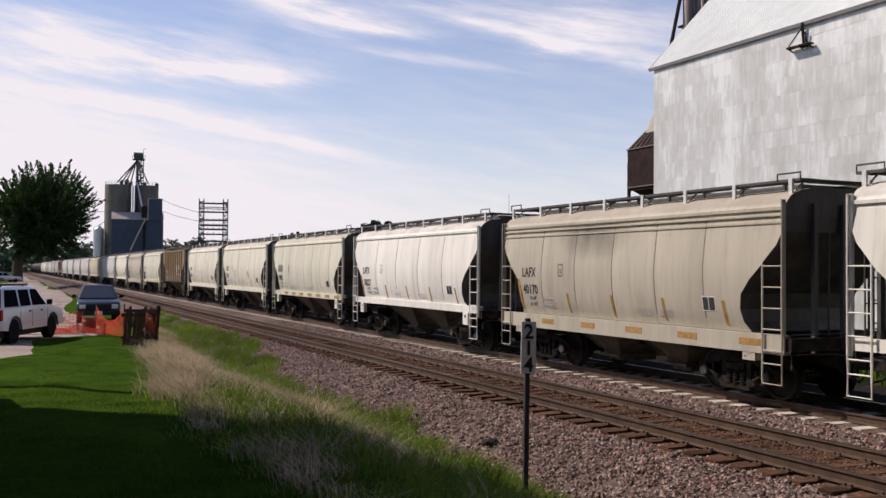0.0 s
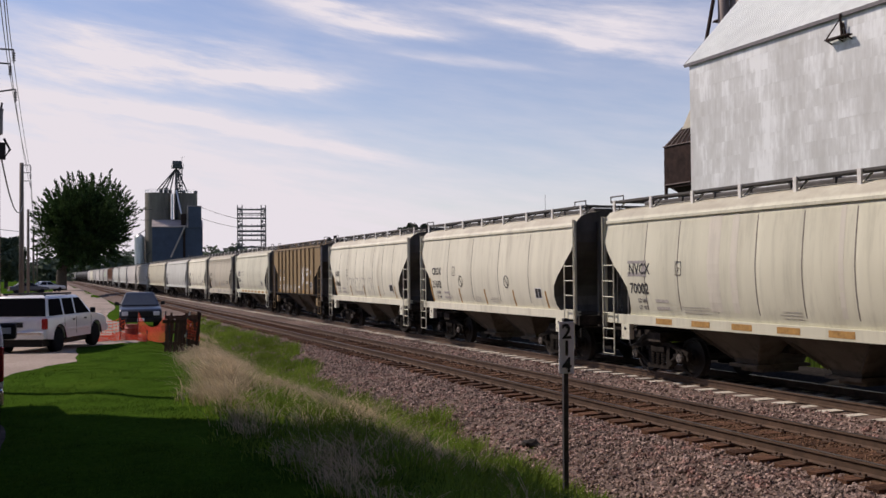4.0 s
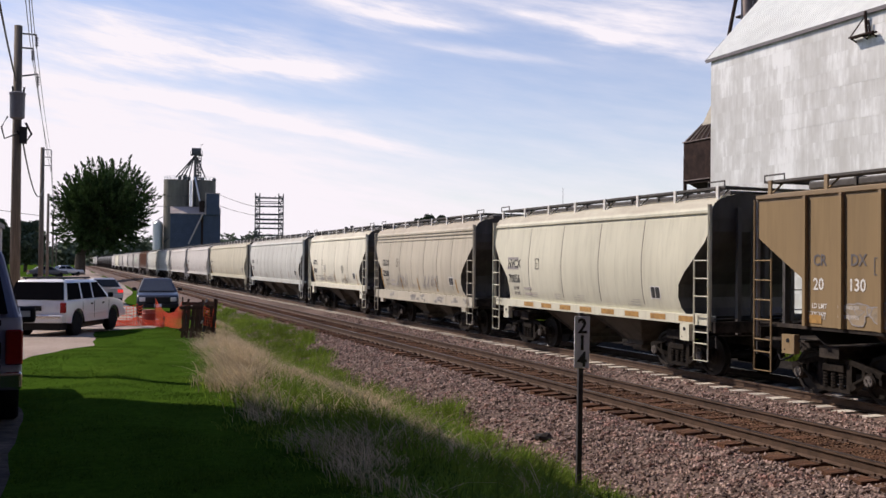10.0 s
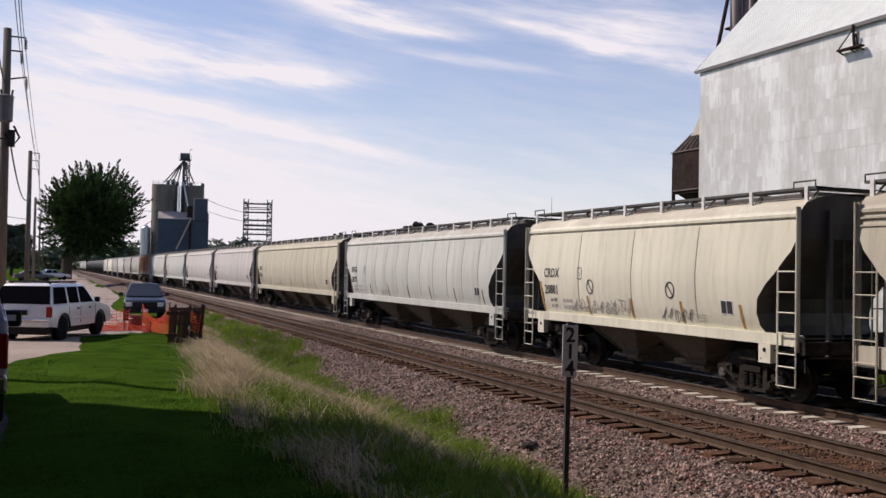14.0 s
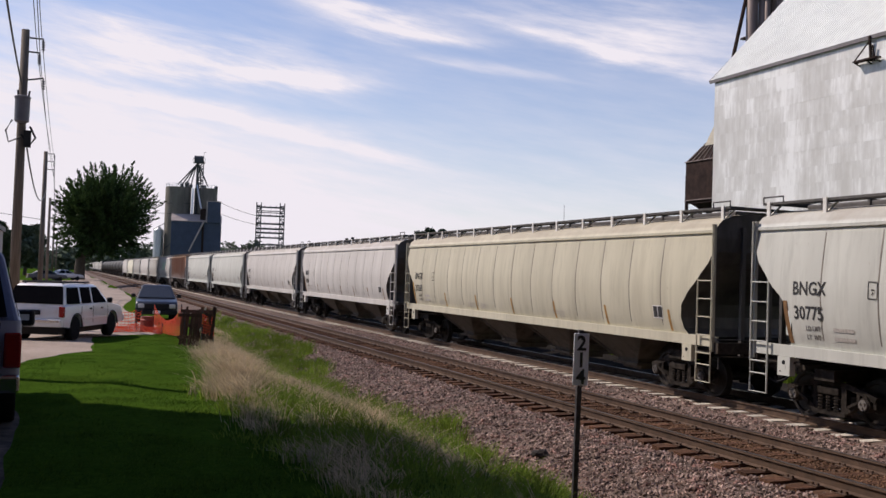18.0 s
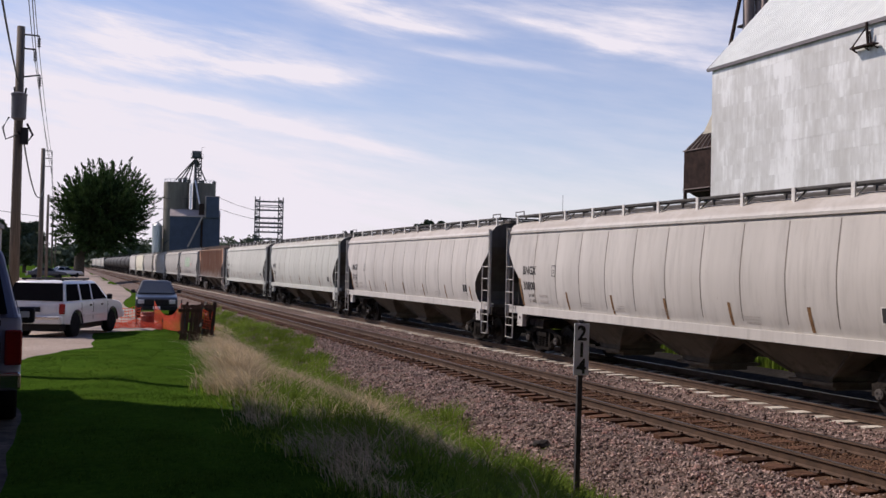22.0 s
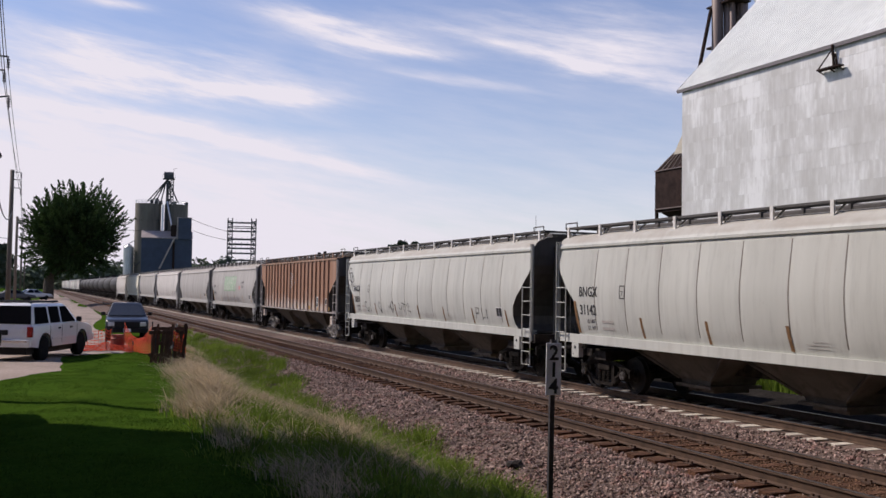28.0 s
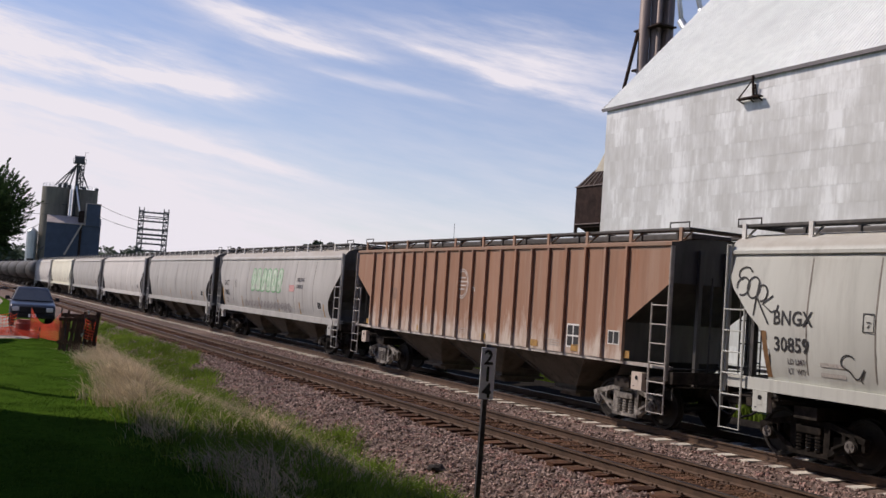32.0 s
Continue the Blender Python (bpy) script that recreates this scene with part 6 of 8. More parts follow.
    for x in (X(6.8), X(7.14), X(7.48)):
        rod(bm, (x, -0.7, hz - 0.1), (x, -0.7, hz + 1.0), 0.05, 5)
    rod(bm, (X(6.8), -0.7, hz + 1.0), (X(7.48), -0.7, hz + 1.0), 0.05, 5)
    rod(bm, (X(7.4), 0.7, hz + 1.9), (X(7.4), 0.7, hz + 3.2), 0.05, 5)
    rod(bm, (X(7.4), 0.7, hz + 3.1), (X(7.56), 0.7, hz + 3.3), 0.05, 5)
    part("head_platform", fix(bm), M["steel"], hd)
    for az, y in ((5.98, 1.0), (6.2, 2.5), (6.45, 1.0), (6.72, 3.0), (7.3, 2.5), (7.67, 1.0)):
        bm = bmesh.new()
        rod(bm, (X(7.0 if az < 7 else 7.15), 0.7, hz - 0.6 - 0.15 * abs(az - 6.8)), (X(az), y, H + 0.7), 0.2, 6)
        part("spout", fix(bm), M["steel"], b, "dark roof spout")
    for pa, pb, r, mt in (((X(7.07), -0.8, Z(4.9)), (X(7.36), -4.9, Z(3.45)), 0.26, M["galv"]), ((X(7.55), -5.0, Z(2.8)), (X(6.75), -5.4, Z(1.0)), 0.26, M["pinksheet"]),
                          ((X(6.85), -1.2, Z(4.7)), (X(6.85), -1.2, Z(3.2)), 0.3, M["sign"]), ((X(7.5), -4.3, Z(2.7)), (X(7.5), -4.3, 0), 0.35, M["rust"])):
        bm = bmesh.new()
        rod(bm, pa, pb, r, 7)
        part("downspout", fix(bm), mt, b, "grain downspout")
    bm = bmesh.new()
    box(bm, X(7.32), X(7.62), -5.4, -4.7, Z(2.85), Z(3.5))
    part("distributor", fix(bm), M["rust"], b, "dark distributor box")


def lattice_frame():
    d = 260.0
    a0, a1 = 10.69, 12.06
    o = polar((a0 + a1) / 2, d)
    b = thing("steel_frame", "dark steel lattice frame carrying wires", "steel tower", Matrix.Translation(o) @ Matrix.Rotation(radians(-11.4), 4, "Z"))
    w = d * math.tan(radians((a1 - a0) / 2))
    H = CAMZ + math.tan(radians(3.95)) * d
    for s in (-1, 1):
        bm = bmesh.new()
        for x in (s * w - 0.6, s * w + 0.6):
            for y in (-0.6, 0.6):
                bar(bm, (x, y, -0.5), (x, y, H + 0.6), 0.26, 0.26)
        z, k = 0.5, 1
        while z < H - 0.4:
            for y in (-0.6, 0.6):
                bar(bm, (s * w - 0.6 * k, y, z), (s * w + 0.6 * k, y, z + 0.9), 0.12, 0.12)
                bar(bm, (s * w - 0.6, y, z + 0.9), (s * w + 0.6, y, z + 0.9), 0.14, 0.14)
            z, k = z + 0.9, -k
        part("post", fix(bm), M["steel"], b, "lattice steel post")
    for el, t in ((3.82, 0.4), (3.6, 0.22), (3.5, 0.22), (3.31, 0.4), (2.84, 0.45), (2.54, 0.5), (2.3, 0.45), (2.01, 0.4), (1.6, 0.4), (1.2, 0.4)):
        bm = bmesh.new()
        z = CAMZ + math.tan(radians(el)) * d
        bar(bm, (-w - 0.6, 0, z), (w + 0.6, 0, z), t, t)
        if t > 0.3:
            for k in range(5):
                x = -w + w * 0.5 * k
                rod(bm, (x, -0.3, z + t / 2 - 0.02), (x, -0.3, z + t / 2 + 0.3), 0.08, 5)
        part("crossbeam", fix(bm), M["steel"], b)
    return b, o, H


def wire(name, pts, r, label, sag=0.0, n=10):
    bm = bmesh.new()
    run = [Vector(pts[0])]
    for a, c in zip(pts, pts[1:]):
        a, c = Vector(a), Vector(c)
        for i in range(1, n + 1):
            k = i / n
            run.append(a.lerp(c, k) - Vector((0, 0, sag * 4 * k * (1 - k))))
    pipe(bm, run, r, 5)
    return tagged(part(name, fix(bm), M["wire"]), label, "wire", "overhead wires")


def crown(bm, r, blobs, per, size, seed, flat=1.0):
    """Leaf clumps: small bent quads scattered over the skin of many lobes."""
    g = random.Random(seed)
    for cx, cy, cz, rr in blobs:
        for i in range(max(8, int(per * min(1.0, (rr / (r * 0.22)) ** 2)))):
            v = Vector((g.gauss(0, 1), g.gauss(0, 1), g.gauss(0, 1)))
            if v.length < 0.01:
                continue
            v.normalize()
            k = g.uniform(0.55, 1.12) if g.random() < 0.8 else g.uniform(0.2, 0.8)
            p = Vector((cx, cy, cz)) + Vector((v.x * rr * k, v.y * rr * k, v.z * rr * k * flat))
            s = size * g.uniform(0.6, 1.5)
            q = Euler((g.uniform(-0.9, 0.9), g.uniform(-0.9, 0.9), g.uniform(0, 6.3))).to_matrix()
            a = [bm.verts.new(p + q @ Vector(c)) for c in ((-s, -s * 0.5, 0), (0, -s * 0.65, s * 0.2), (s, 0, -s * 0.1), (0, s * 0.65, s * 0.25))]
            bm.faces.new((a[0], a[1], a[2], a[3]))


def tree(base, H, R, seed, trunk_r, label, leaf, per=260, lobes=34, size=0.32, crown_lo=0.16):
    g = random.Random(seed)
    t = thing("tree", label, "tree", Matrix.Translation(base))
    bm = bmesh.new()
    rod(bm, (0, 0, -0.4), (0.1, 0, H * 0.2), trunk_r * 1.25, 10, trunk_r)
    rod(bm, (0.1, 0, H * 0.2), (0.2, 0.1, H * 0.55), trunk_r, 10, trunk_r * 0.5)
    blobs = []
    for i in range(lobes):
        a = g.uniform(0, 2 * PI)
        k = (i + 0.5) / lobes
        z = H * (crown_lo + 0.08 + (0.86 - crown_lo) * k)
        prof = math.sin(PI * min(1, (k * 0.8 + 0.16))) ** 0.5
        rad = R * prof * g.uniform(0.2, 0.97)
        rr = R * g.uniform(0.12, 0.3)
        blobs.append((rad * math.cos(a), rad * math.sin(a), z, rr))
    for cx, cy, cz, rr in blobs[:lobes:2]:
        z0 = H * g.uniform(0.18, 0.5)
        rod(bm, (0.1, 0, z0), (cx * 0.85, cy * 0.85, max(z0 + 0.3, cz * 0.95)), trunk_r * 0.35, 6, trunk_r * 0.08)
    part("trunk", fix(bm), M["bark"], t, "dark rough trunk and limbs")
    bm = bmesh.new()
    crown(bm, R, blobs, per, size, seed)
    part("crown", bm, leaf, t, "dense green leaves with distance haze in their colour")
    return t


def shade_tree(base, label):
    """A broad dense crown, wider on one side of its trunk, bristling with upswept leafy sprays."""
    g = random.Random(5)
    t = thing("tree", label, "tree", Matrix.Translation(base))
    c, rx, rz = Vector((3.1, 0.0, 9.8)), 6.9, 6.2
    bm = bmesh.new()
    rod(bm, (0, 0, -0.4), (0.15, 0, 3.2), 0.85, 12, 0.66)
    rod(bm, (0.15, 0, 3.2), (1.6, 0.1, 8.0), 0.66, 10, 0.34)
    tips = []
    n = 330
    for i in range(n):
        u = 1 - 2 * (i + 0.5) / n
        a = i * 2.39996 + g.uniform(-0.25, 0.25)
        v = Vector((math.sqrt(1 - u * u) * math.cos(a), math.sqrt(1 - u * u) * math.sin(a), u))
        k = 0.88 + 0.3 * noise.noise(v * 2.6 + Vector((4, 1, 2))) + 0.16 * noise.noise(v * 6.0)
        if v.x < -0.3 and v.z < 0:
            k *= 1.1
        if v.z < 0:
            v = Vector((v.x, v.y, v.z * 1.22))
        tips.append((v, k))
    for v, k in tips[::9]:
        e = c + Vector((v.x * rx, v.y * rx, v.z * rz)) * k * 0.7
        rod(bm, (0.6, 0, g.uniform(3.2, 6.0)), e, 0.2, 6, 0.04)
    part("trunk", fix(bm), M["bark"], t, "dark rough trunk and limbs")
    vs, fs = [], []

    def leaf(p, way, size):
        q = Euler((g.uniform(-0.8, 0.8), g.uniform(-0.8, 0.8), g.uniform(0, 6.3))).to_matrix()
        f, w = (way + q @ Vector((0.5, 0, 0))).normalized() * size, (q @ Vector((0, 1, 0.3))) * size * 0.45
        b = len(vs)
        vs.extend([p - f, p - w, p + f, p + w])
        fs.append((b, b + 1, b + 2, b + 3))

    for v, k in tips:
        out = (v + Vector((0, 0, 0.35)) + Vector((g.gauss(0, 0.2), g.gauss(0, 0.2), g.gauss(0, 0.15)))).normalized()
        root = c + Vector((v.x * rx, v.y * rx, v.z * rz)) * k * 0.68
        reach = g.uniform(1.8, 3.4) + (0.9 if v.x > 0.3 else 0.0)
        for j in range(88):
            f = g.random() ** 0.8
            p = root + out * reach * f + Vector((0, 0, 0.5 * f * f * reach * 0.4))
            e = 0.62 * (1 - f) + 0.1
            p += Vector((g.gauss(0, e), g.gauss(0, e), g.gauss(0, e))) * 0.62
            leaf(p, out + Vector((0, 0, 0.4)), g.uniform(0.14, 0.3))
    for j in range(24000):
        v = Vector((g.gauss(0, 1), g.gauss(0, 1), g.gauss(0, 1))).normalized()
        if v.z < 0:
            v.z *= 1.22
        f = g.uniform(0.35, 0.84) * (0.9 + 0.3 * noise.noise(v * 2.6 + Vector((4, 1, 2))))
        p = c + Vector((v.x * rx, v.y * rx, v.z * rz)) * f
        leaf(p, v, g.uniform(0.2, 0.42))
    me = bpy.data.meshes.new("crown")
    me.from_pydata(vs, [], fs)
    me.materials.append(M["leaf"])
    part("crown", me, M["leaf"], t, "dense green leaves with distance haze in their colour in upswept sprays")


far_elevator()
FRAME, FO, FH = lattice_frame()
wire("power_line", [polar(8.3, 296, 23.4), FO + Vector((-3, 0, FH - 3.2))], 0.07, "thin overhead wires to the steel frame", 0.4)
wire("power_line", [polar(8.3, 296, 20.0), FO + Vector((-3, 0, FH - 5.5))], 0.07, "thin overhead wires to the steel frame", 0.4)
wire("power_line", [polar(3.0, 300, 22.6), polar(8.3, 300, 23.0)], 0.07, "thin overhead wires past the silos", 0.4)
wire("power_line", [polar(3.0, 300, 19.4), polar(8.3, 300, 19.8)], 0.07, "thin overhead wires past the silos", 0.4)
shade_tree(polar(0.81, 150, 0.35), "large full-leaved shade tree beside the lane")


def far_woods():
    """The wooded skyline behind everything, with uneven tops."""
    g = random.Random(11)
    bm = bmesh.new()
    for i in range(400):
        az = g.uniform(-14, 62)
        d = g.uniform(500, 640)
        h = 13 + 4 * noise.noise((az * 0.5, 0, 0)) + g.uniform(-1.5, 1.5)
        if 2.5 < az < 13:
            h += 4.5
        p = polar(az, d)
        for k in range(3):
            rr = g.uniform(3.5, 5.5)
            crown(bm, rr, [(p.x + g.uniform(-6, 6), p.y + g.uniform(-5, 5), h - rr - k * 3.2, rr)], 46, 1.25, i * 7 + k)
    tagged(part("far_woods", bm, M["farleaf"]), "green wooded skyline with haze tinted into its leaves", "trees", kind="stuff")


far_woods()
for az, d, H, R, s in ((20.1, 240, 14.2, 3.4, 3), (20.9, 240, 15.2, 3.8, 4), (21.8, 240, 14.6, 3.6, 6), (-2.0, 190, 9.5, 5, 9), (-3.5, 170, 8.5, 4.5, 10), (-5.0, 170, 9.5, 5, 12)):
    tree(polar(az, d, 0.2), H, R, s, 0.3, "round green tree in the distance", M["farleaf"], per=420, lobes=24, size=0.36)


# ---------------------------------------------------------------- unseen sheds that shade the lawn
def big_shed():
    # out of view; corner and height are set so its shadow fits the lawn
    b = thing("grain_shed", "unseen tall shed put in to cast the lawn's shade", "building", pose(-7.0, 20.2, 0))
    bm = bmesh.new()
    box(bm, -16, 0, -45, 0, 0.2, 17.0)
    part("wall", fix(bm), M["rust"], b)
    bm = bmesh.new()
    prism(bm, [(-16.4, 17.0), (0.15, 17.0), (-8, 20.5)], -40.4, 0.15)
    part("roof", fix(bm), M["tinroof"], b)


def skylight_block():
    """An unseen block added at the photographer's back to hold off skylight."""
    b = thing("grain_shed", "unseen dark block added behind the camera to cut skylight", "building", pose(0, -4.5, 0))
    bm = bmesh.new()
    box(bm, -6.9, 30, -18, 0, 0.2, 24.0)
    part("wall", fix(bm), M["rust"], b)
    bm = bmesh.new()
    box(bm, -6.98, 30.3, -18.3, 0.3, 24.0, 24.4)
    part("roof", fix(bm), M["trim"], b)


big_shed()
skylight_block()


def low_building():
    b = thing("low_building", "low flat-roofed pale metal building with a dark canopy", "building", pose(-4.1, 58, 0))
    bm = bmesh.new()
    box(bm, -16, 0, 0, 16, -0.2, 4.7)
    part("wall", fix(bm), M["wallbrick"], b)
    bm = bmesh.new()
    box(bm, -16.2, 0.15, -0.2, 16.2, 4.7, 5.0)
    part("roof", fix(bm), M["trim"], b)
    bm = bmesh.new()
    box(bm, -16, -0.4, -2.2, -0.02, 3.2, 3.6)
    for x in (-8, -0.6):
        box(bm, x - 0.08, x + 0.08, -2.1, -1.94, -0.2, 3.2)
    part("canopy", fix(bm), M["trim"], b, "dark flat canopy")


low_building()


# ---------------------------------------------------------------- utility poles and wires
def utility_pole(base, H, lean, r, arms=(), can=False):
    p = thing("utility_pole", "weathered wooden utility pole with insulator arms" + (" and a grey transformer" if can else ""), "utility pole",
              Matrix.Translation(base) @ Matrix.Rotation(radians(lean), 4, "Y"), group="utility poles along the lane")
    bm = bmesh.new()
    rod(bm, (0, 0, -0.5), (0, 0, H), r, 14, r * 0.72)
    part("pole", fix(bm), M["pole"], p, "", True)
    tips = []
    for z, w, k in arms:
        bm = bmesh.new()
        bar(bm, (r * 0.6, 0, z), (w, 0, z + k), 0.05, 0.05)
        a = part("arm", fix(bm), M["steel"], p, "steel bracket arm")
        bm = bmesh.new()
        for q in range(4):
            rod(bm, (w, 0, z + k - 0.1 - 0.09 * q), (w, 0, z + k - 0.14 - 0.09 * q), 0.06, 8)
        rod(bm, (w, 0, z + k), (w, 0, z + k - 0.5), 0.02, 6)
        part("insulator", fix(bm), M["can"], a, "grey stacked insulator")
        tips.append(Matrix.Translation(base) @ Matrix.Rotation(radians(lean), 4, "Y") @ Vector((w, 0, z + k - 0.45)))
    if can:
        for s in (0.02,):
            bm = bmesh.new()
            rings = []
            for z, rr in ((H - 3.5, 0.17), (H - 3.45, 0.25), (H - 2.65, 0.26), (H - 2.6, 0.28), (H - 2.55, 0.28), (H - 2.5, 0.16)):
                rings.append([(s + rr * math.cos(2 * PI * i / 16), -0.42 + rr * math.sin(2 * PI * i / 16), z) for i in range(16)])
            loft(bm, rings)
            t = part("transformer", fix(bm), M["can"], p, "grey pole-mounted transformer", False)
        for x in (-0.28, 0.38):
            bm = bmesh.new()
            rod(bm, (s + x * 0.5, -0.42, H - 2.55), (s + x * 0.6, -0.42, H - 2.32), 0.035, 8)
            part("bushing", fix(bm), M["plastic"], t, "black bushing")
        for pts, w in (([(-0.3, -0.3, H - 3.4), (-0.5, -0.3, H - 3.8), (-0.4, -0.2, H - 4.2), (0, -0.2, H - 4.0)], 0.03), ([(0.3, -0.3, H - 3.6), (0.5, -0.3, H - 4.0), (0.3, -0.2, H - 4.3), (0, -0.2, H - 3.9)], 0.04)):
            bm = bmesh.new()
            pipe(bm, pts, w)
            part("lead", fix(bm), M["plastic"], t, "looping black lead")
        bm = bmesh.new()
        box(bm, 0.1, 0.35, -0.35, -0.1, H - 4.35, H - 3.75)
        part("junction_box", fix(bm), M["plastic"], p, "black junction box")
    return tips


P1, P2, P3, P4 = Vector((-1.12, 17.97, 0.55)), polar(-2.5, 38, 0.12), polar(-1.2, 75, 0.15), polar(-0.87, 120, 0.3)
T1 = utility_pole(P1, 10.2, -2.9, 0.16, ((10.0, 0.75, 0.05), (9.5, 0.65, 0.0), (9.0, 0.75, 0.0)))
T2 = utility_pole(P2, 11.0, -0.1, 0.19, ((10.72, 0.62, 0.0), (10.2, 0.5, 0.0), (9.15, 0.68, 0.12)), True)
T3 = utility_pole(P3, 10.6, 0, 0.19, ((10.45, 0.6, 0.0), (9.9, 0.6, 0.0), (9.3, 0.6, 0.0)))
T4 = utility_pole(P4, 10.0, 0, 0.18, ((9.8, 0.6, 0.0), (9.2, 0.6, 0.0), (8.6, 0.6, 0.0)))
for az, d, h in ((-0.6, 165, 9.5), (-0.42, 215, 9.0)):
    utility_pole(polar(az, d, 0.3), h, 0, 0.18, ((h - 0.2, 0.6, 0.0),))
for a, b_, c, d_ in zip(T1, T2, T3, T4):
    wire("power_line", [a, b_, c, d_], 0.012, "thin power lines between utility poles", 0.35, 8)
wire("power_line", [P1 + Vector((-0.4, 0, 8.8)), P2 + Vector((-0.05, -0.2, 8.9))], 0.028, "thick twisted service cable between poles", 0.25)
wire("power_line", [P2 + Vector((0.2, -0.2, 6.7)), P3 + Vector((0.1, 0, 7.6))], 0.03, "thick sagging service cable", 1.2, 14)
wire("power_line", [polar(-14, 60, 7.9), P3 + Vector((0, 0, 5.6))], 0.02, "thin wire crossing to the poles", 0.4)


# ---------------------------------------------------------------- milepost sign
def milepost():
    s = thing("milepost_sign", "grey milepost plate with black numerals on a dark steel post", "sign", pose(5.76, 9.95, -0.42) @ Matrix.Rotation(radians(-6), 4, "Z") @ Matrix.Rotation(radians(0.6), 4, "Y"))
    bm = bmesh.new()
    box(bm, -0.03, 0.03, -0.012, 0.0, 0, 2.37)
    box(bm, -0.03, -0.02, 0.0, 0.035, 0, 2.37)
    part("post", fix(bm), M["signpost"], s)
    bm = bmesh.new()
    box(bm, -0.098, 0.098, -0.03, -0.016, 1.71, 2.33, 0.004)
    pl = part("plate", fix(bm), M["sign"], s, "grey painted plate")
    for ch, z in (("2", 2.13), ("1", 1.93), ("4", 1.73)):
        ob = part("numeral", lettering(ch, 0.25), M["ink"], pl)
        w = max(v.co.x for v in ob.data.vertices) + min(v.co.x for v in ob.data.vertices)
        ob.matrix_local = Matrix.Translation((-w / 2, -0.034, z)) @ Matrix.Rotation(PI / 2, 4, "X")
    bm = bmesh.new()
    for z in (1.78, 2.26):
        rod(bm, (0, -0.036, z), (0, -0.03, z), 0.012, 6)
    tagged(part("bolt", fix(bm), M["steel"], pl), kind="stuff")


milepost()


# ---------------------------------------------------------------- vehicles
def wheel_pair(car, y, half, r, w=0.22):
    for s in (-1, 1):
        bm = bmesh.new()
        n = 20
        rings = [[(s * (half - w + x), y + rr * math.cos(2 * PI * i / n), r + rr * math.sin(2 * PI * i / n)) for i in range(n)]
                 for x, rr in ((0, r * 0.6), (0, r * 0.94), (0.03, r), (w - 0.03, r), (w, r * 0.94), (w, r * 0.62))]
        loft(bm, rings)
        t = part("wheel", fix(bm), M["tyre"], car, "black tyre", True)
        bm = bmesh.new()
        rings = [[(s * (half - 0.05 + x), y + rr * math.cos(2 * PI * i / n), r + rr * math.sin(2 * PI * i / n)) for i in range(n)]
                 for x, rr in ((0.03, r * 0.63), (0.045, r * 0.58), (0.0, r * 0.5), (0.01, r * 0.2), (0.04, r * 0.16))]
        loft(bm, rings)
        part("rim", fix(bm), M["alloy"], t, "silver rim")


def car_body(bm, stations, w):
    """Lower body: rings across the car at stations y, each with sill, belt and deck heights."""
    rings = []
    for y, lo, hi, k in stations:
        h = w * k
        mid = lo + (hi - lo) * 0.45
        rings.append([(-h * 0.93, y, lo), (-h, y, lo + 0.12), (-h, y, mid), (-h * 0.97, y, hi - 0.05), (-h * 0.9, y, hi),
                      (h * 0.9, y, hi), (h * 0.97, y, hi - 0.05), (h, y, mid), (h, y, lo + 0.12), (h * 0.93, y, lo)])
    loft(bm, rings)


def cabin(bm, base, roof, z0, z1, wb, wr):
    """A glasshouse between the belt and the roof, y ranges at both heights, with rounded edges."""
    rings = [[(-wb, base[0], z0), (wb, base[0], z0), (wb, base[1], z0), (-wb, base[1], z0)],
             [(-wr, roof[0], z1 - 0.06), (wr, roof[0], z1 - 0.06), (wr, roof[1], z1 - 0.06), (-wr, roof[1], z1 - 0.06)],
             [(-wr * 0.9, roof[0] + 0.08, z1), (wr * 0.9, roof[0] + 0.08, z1), (wr * 0.9, roof[1] - 0.12, z1), (-wr * 0.9, roof[1] - 0.12, z1)]]
    loft(bm, rings)
    bmesh.ops.bevel(bm, geom=[e for e in bm.edges if e.calc_length() > 0.09 and min(v.co.z for v in e.verts) > z0 + 0.01 or abs(e.verts[0].co.z - e.verts[1].co.z) > 0.2],
                    offset=0.04, segments=2, profile=0.5, affect="EDGES")


def side_panes(car, panes, wb, wr, z0, z1, material):
    for y0a, y1a, y0b, y1b in panes:
        for s in (-1, 1):
            bm = bmesh.new()
            f = lambda z: s * (wb + (wr - wb) * (z - z0) / (z1 - 0.06 - z0) + 0.006)
            za, zb = z0 + 0.03, z1 - 0.09
            plate(bm, [(f(za), y0a, za), (f(za), y1a, za), (f(zb), y1b, zb), (f(zb), y0b, zb)], 0.008, (s, 0, 0))
            part("window", fix(bm), material, car, "dark tinted window")


def hull(top, arches, zb, half, bevel=0.06):
    """A lower body: a side outline with open wheel arches, drawn across the car, its shoulders rounded."""
    bm = bmesh.new()
    pts = list(top)
    for yc, zc, ra in sorted(arches, reverse=True):
        a0 = math.asin((zb - zc) / ra)
        pts += [(yc + ra * math.cos(a0 + (PI - 2 * a0) * i / 12), zc + ra * math.sin(a0 + (PI - 2 * a0) * i / 12)) for i in range(13)]
    n, k = len(pts), len(top)
    sides = [[bm.verts.new((x, y, z)) for y, z in pts] for x in (-half, half)]
    for v in sides:
        bm.faces.new(v)
    for i in range(n):
        j = (i + 1) % n
        bm.faces.new((sides[0][i], sides[0][j], sides[1][j], sides[1][i]))
    bm.edges.ensure_lookup_table()
    edges = []
    for v in sides:
        top_verts = set(v[:k])
        edges += [e for e in bm.edges if e.verts[0] in top_verts and e.verts[1] in top_verts]
    bmesh.ops.bevel(bm, geom=edges, offset=bevel, segments=3, profile=0.5, affect="EDGES")
    return fix(bm)


